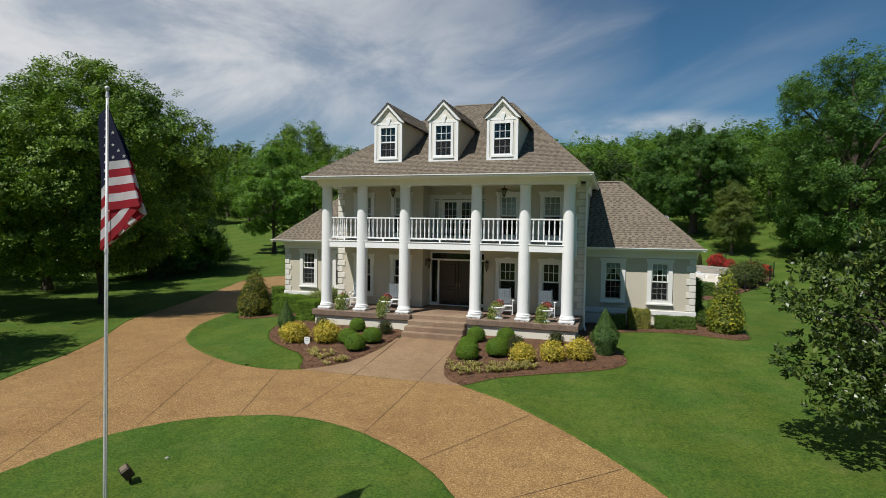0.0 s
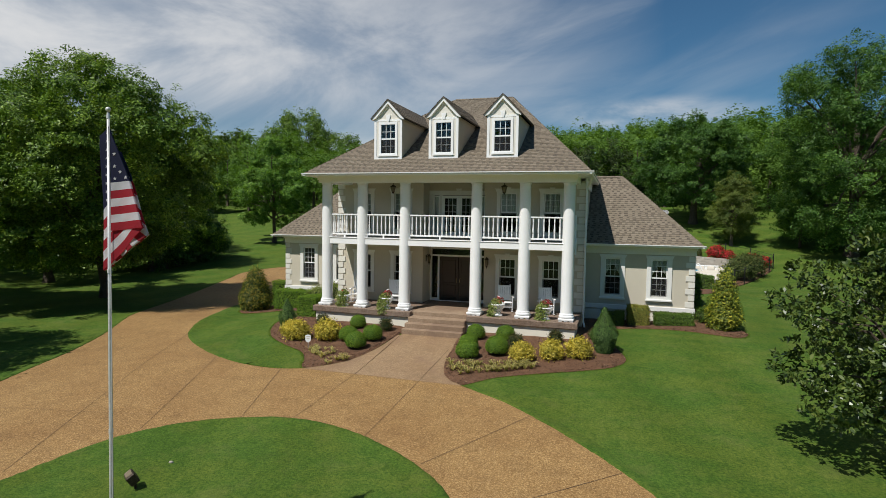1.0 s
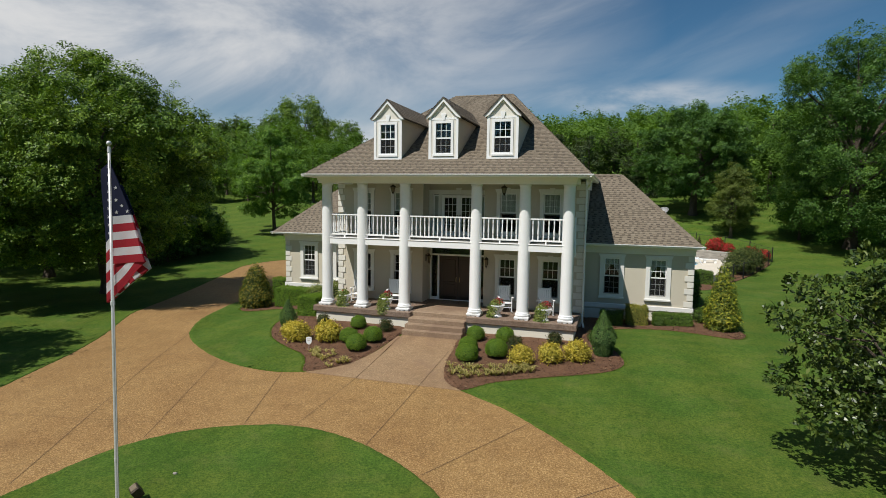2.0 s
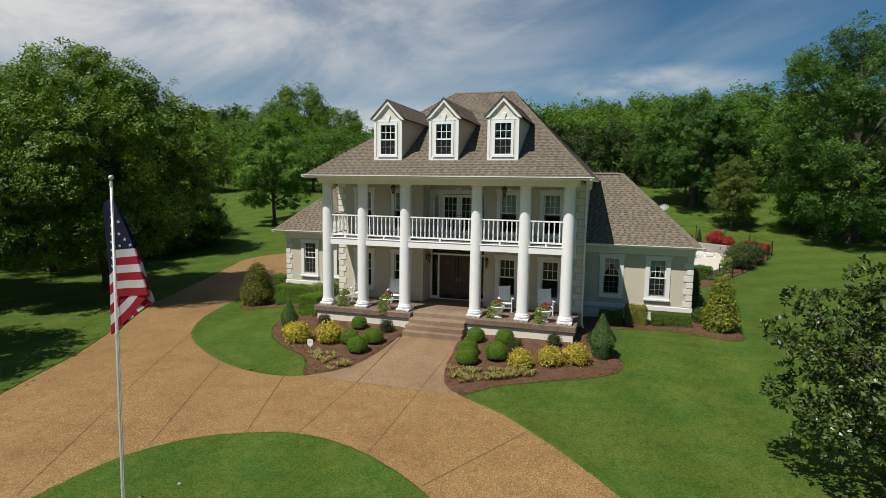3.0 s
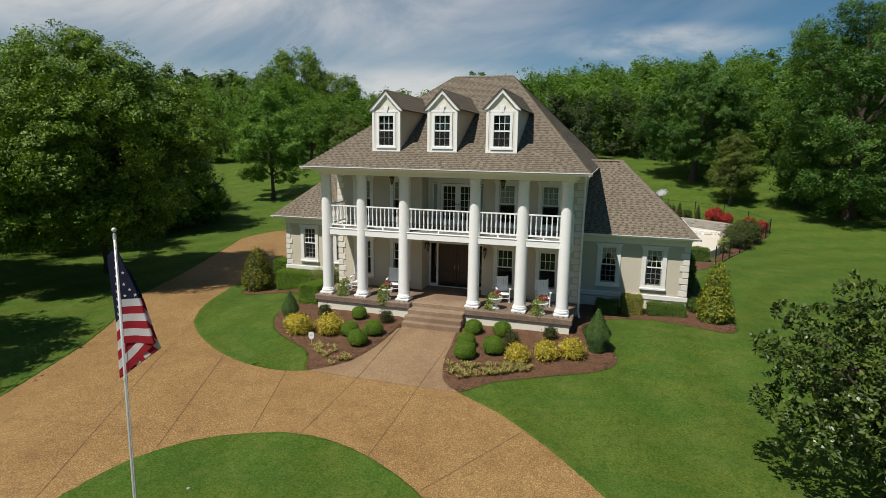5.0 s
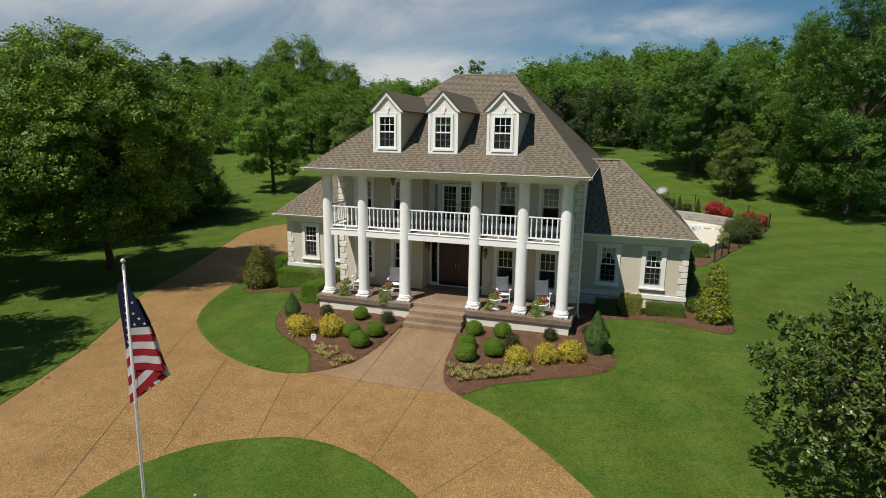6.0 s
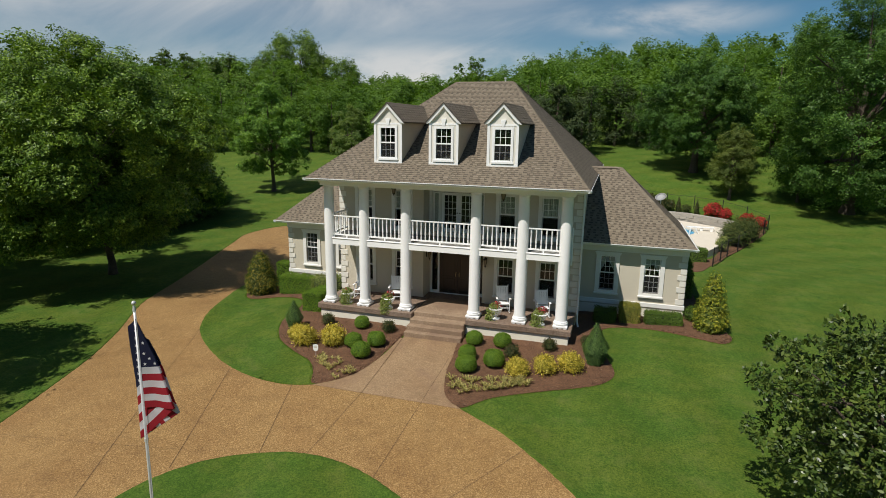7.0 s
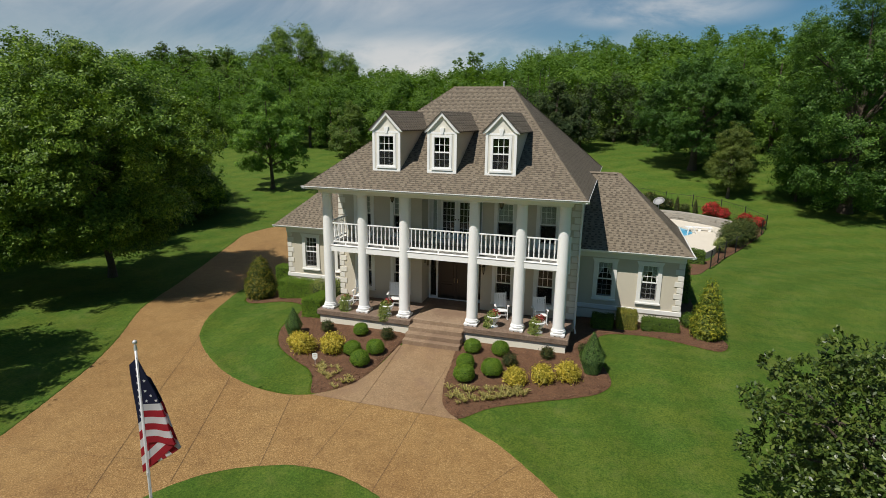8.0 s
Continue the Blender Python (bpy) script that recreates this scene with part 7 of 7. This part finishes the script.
shrub("yucca", "spiky yellow-green yucca at the terrace edge", [(15.3, 22.9, 1.0)], "loose", 1.0, 1.3, 240, 0.5, 0.04, "leaf_trail", "", 35, 0.05)
shrub("column_evergreen", "narrow dark green evergreen above the stone wall", [(13.3, 35.7, 0.8), (14.9, 35.2, 0.75)], "cone", 0.55, 1.9, 1500, 0.14, 0.04, "leaf_dull", "narrow evergreens", 36, 0.04)
paved("mulch_bed", curve_through([(11.9, 14.5), (12.9, 14.8), (13.7, 16.8), (14.7, 19.0), (15.3, 20.9), (17.5, 25.4), (19.9, 30.4), (19.2, 32.4), (18.0, 31.5), (17.3, 28.3), (15.2, 23.0), (14.2, 19.8), (12.6, 18.2), (11.8, 16.5)], 4, True), 0.012, "mulch", "reddish-brown mulch bed between terrace and fence", "flower bed", 0.6, 0.05, 0.3)
fence = thing("iron_fence", "black iron fence round the pool terrace", "fence")
fl = [(13.8, 16.7), (14.6, 18.9), (15.4, 21.1), (16.5, 23.4), (17.6, 25.6), (18.6, 27.7), (19.5, 29.4), (20.2, 31.2), (19.0, 34.0), (17.3, 36.2), (14.9, 37.4), (12.4, 38.0), (9.8, 38.2)]
for k, (a, b) in enumerate(zip(fl, fl[1:])):
    za, zb = ground_z(*a), ground_z(*b)
    part("post", tube(bmesh.new(), [(*a, za - 0.1), (*a, za + 1.3)], 0.04, 6), "iron", fence)
    for h in (0.2, 1.15):
        part("rail", tube(bmesh.new(), [(*a, za + h), (*b, zb + h)], 0.015, 5), "iron", fence)
    for j in range(1, 10):
        p = Vector((*a, za)).lerp(Vector((*b, zb)), j / 10)
        part("picket", tube(bmesh.new(), [p + Vector((0, 0, 0.12)), p + Vector((0, 0, 1.18))], 0.004, 4), "iron", fence)
dish = thing("satellite_dish", "grey satellite dish on a mast behind the east wing roof", "dish", "", (9.87, 12.2, 0))
part("mast", tube(bmesh.new(), [(0, 0, 0.0), (0, 0, 5.1)], 0.03, 8), "aluminium", dish)
dd = part("reflector", lathe(bmesh.new(), [(0.02, 0.0), (0.17, 0.022), (0.31, 0.07), (0.32, 0.07), (0.17, 0.036), (0.02, 0.015)], 24), "dish_grey", dish, "shallow grey reflector", True)
dd.matrix_basis = pose(0, -0.05, 5.12, 38, 0, -28)
part("feed_arm", tube(bmesh.new(), [(0, -0.05, 5.0), (0.05, -0.5, 5.05), (0.08, -0.55, 5.25)], 0.015, 6), "aluminium", dish)

pebble = tagged(part("stone", lathe(bmesh.new(), [(0.02, -0.03), (0.055, 0.0), (0.05, 0.03), (0.02, 0.045)], 7), "stone"), "small pale stone lying in the grass", "stone")
pebble.matrix_basis = pose(*on_ground(-2.32, -12.58, 0.0), 8, 5, 20) @ Matrix.Diagonal((1.0, 0.7, 0.8, 1))

# ---- grass edges and bark chips ----


def grass_field():
    """Blades of grass hanging over the edges of drive and beds, in one mesh."""
    rng = np.random.default_rng(91)
    keep = []
    for loop, count in ((ISLAND, 420), (OUTER, 260), (BED_EAST, 200), (BED_WEST, 200)):
        q = np.array(loop)
        nxt = np.roll(q, -1, 0)
        near = (np.abs(q[:, 0]) < 17) & (q[:, 1] > -20) & (q[:, 1] < 7)
        for a, b in zip(q[near], nxt[near]):
            ln = np.hypot(*(b - a))
            if ln > 3:
                continue
            k = int(ln * count)
            p = a + (b - a) * rng.random((k, 1)) + rng.normal(0, 0.055, (k, 2))
            ok = ~mask(p, OUTER) | mask(p, ISLAND)
            for poly in (BED_EAST, BED_WEST, WALK, APRON):
                ok &= ~mask(p, poly)
            ok &= ~((np.abs(p[:, 0]) < 11) & (p[:, 1] > -0.1) & ((p[:, 1] > 4.5) | (np.abs(p[:, 0]) < 6.2)))
            keep.append(p[ok])
    p = np.concatenate(keep)
    n = len(p)
    z = np.array([ground_z(x, y) for x, y in p]) - 0.02
    a = rng.uniform(0, 2 * np.pi, n)
    h, w = rng.uniform(0.02, 0.05, n), rng.uniform(0.006, 0.013, n)
    s = np.stack([np.cos(a), np.sin(a), 0 * a], 1) * w[:, None]
    lean = np.stack([rng.normal(0, 0.5, n), rng.normal(0, 0.5, n), np.ones(n)], 1) * h[:, None]
    base = np.stack([p[:, 0], p[:, 1], z], 1)
    verts = np.stack([base - s, base + s, base + lean + s * 0.4, base + lean - s * 0.4], 1).reshape(-1, 3)
    me = fast_mesh("grass", verts, np.arange(4 * n).reshape(n, 4), "grass")
    return tagged(new("grass", me), "short green grass blades fringing the drive and beds", "grass", kind="stuff")


def mask(p, poly):
    """Which of the plan points lie inside an outline."""
    q = np.array(poly)
    hit = np.zeros(len(p), bool)
    for (xi, yi), (xj, yj) in zip(q, np.roll(q, 1, 0)):
        if yi == yj:
            continue
        hit ^= ((yi > p[:, 1]) != (yj > p[:, 1])) & (p[:, 0] < (xj - xi) * (p[:, 1] - yi) / (yj - yi) + xi)
    return hit


grass_field()


def bark_chips():
    """Shredded bark lying loose over the beds, in one mesh."""
    rng = np.random.default_rng(17)
    keep = []
    for poly, n in ((BED_WEST, 24000), (BED_EAST, 26000)):
        q = np.array(poly)
        p = rng.uniform(q.min(0), q.max(0), (n, 2))
        keep.append(p[mask(p, poly) & ~((np.abs(p[:, 0]) < 5.95) & (p[:, 1] > -0.25))])
    p = np.concatenate(keep)
    n = len(p)
    z = np.array([ground_z(x, y) + 0.006 + 0.07 * (0.6 + 0.4 * noise.noise((x * 1.3, y * 1.3, 3))) for x, y in p]) + rng.uniform(-0.01, 0.012, n)
    v, f = leaf_fan(rng, np.stack([p[:, 0], p[:, 1], z], 1), np.tile((0.0, 0.0, 1.0), (n, 1)), 0.085, 0.03, 0.0, 0.8)
    return tagged(new("bark_chips", fast_mesh("bark_chips", v, f, "bark_chip")), "loose shredded brown bark over the beds", "mulch", kind="stuff")


bark_chips()

# ---- the lowest shingles of the front slope, one by one ----
TAB_MESH = {}
for at, u, v, nrm, w, lift in PIECES:
    if w not in TAB_MESH:
        e = EXPOSE + 0.05
        TAB_MESH[w] = raw_mesh("shingle", [(0, 0, -0.004), (w - 0.006, 0, -0.004), (0, 0, 0.02), (w - 0.006, 0, 0.02), (0, e, 0.002), (w - 0.006, e, 0.002)], [(0, 1, 3, 2), (2, 3, 5, 4)], "shingle_piece")
    ob = mesh_part("shingle", TAB_MESH[w], None, main_roof)
    ob.matrix_basis = Matrix.Translation(at) @ Matrix((u, v, nrm)).transposed().to_4x4()
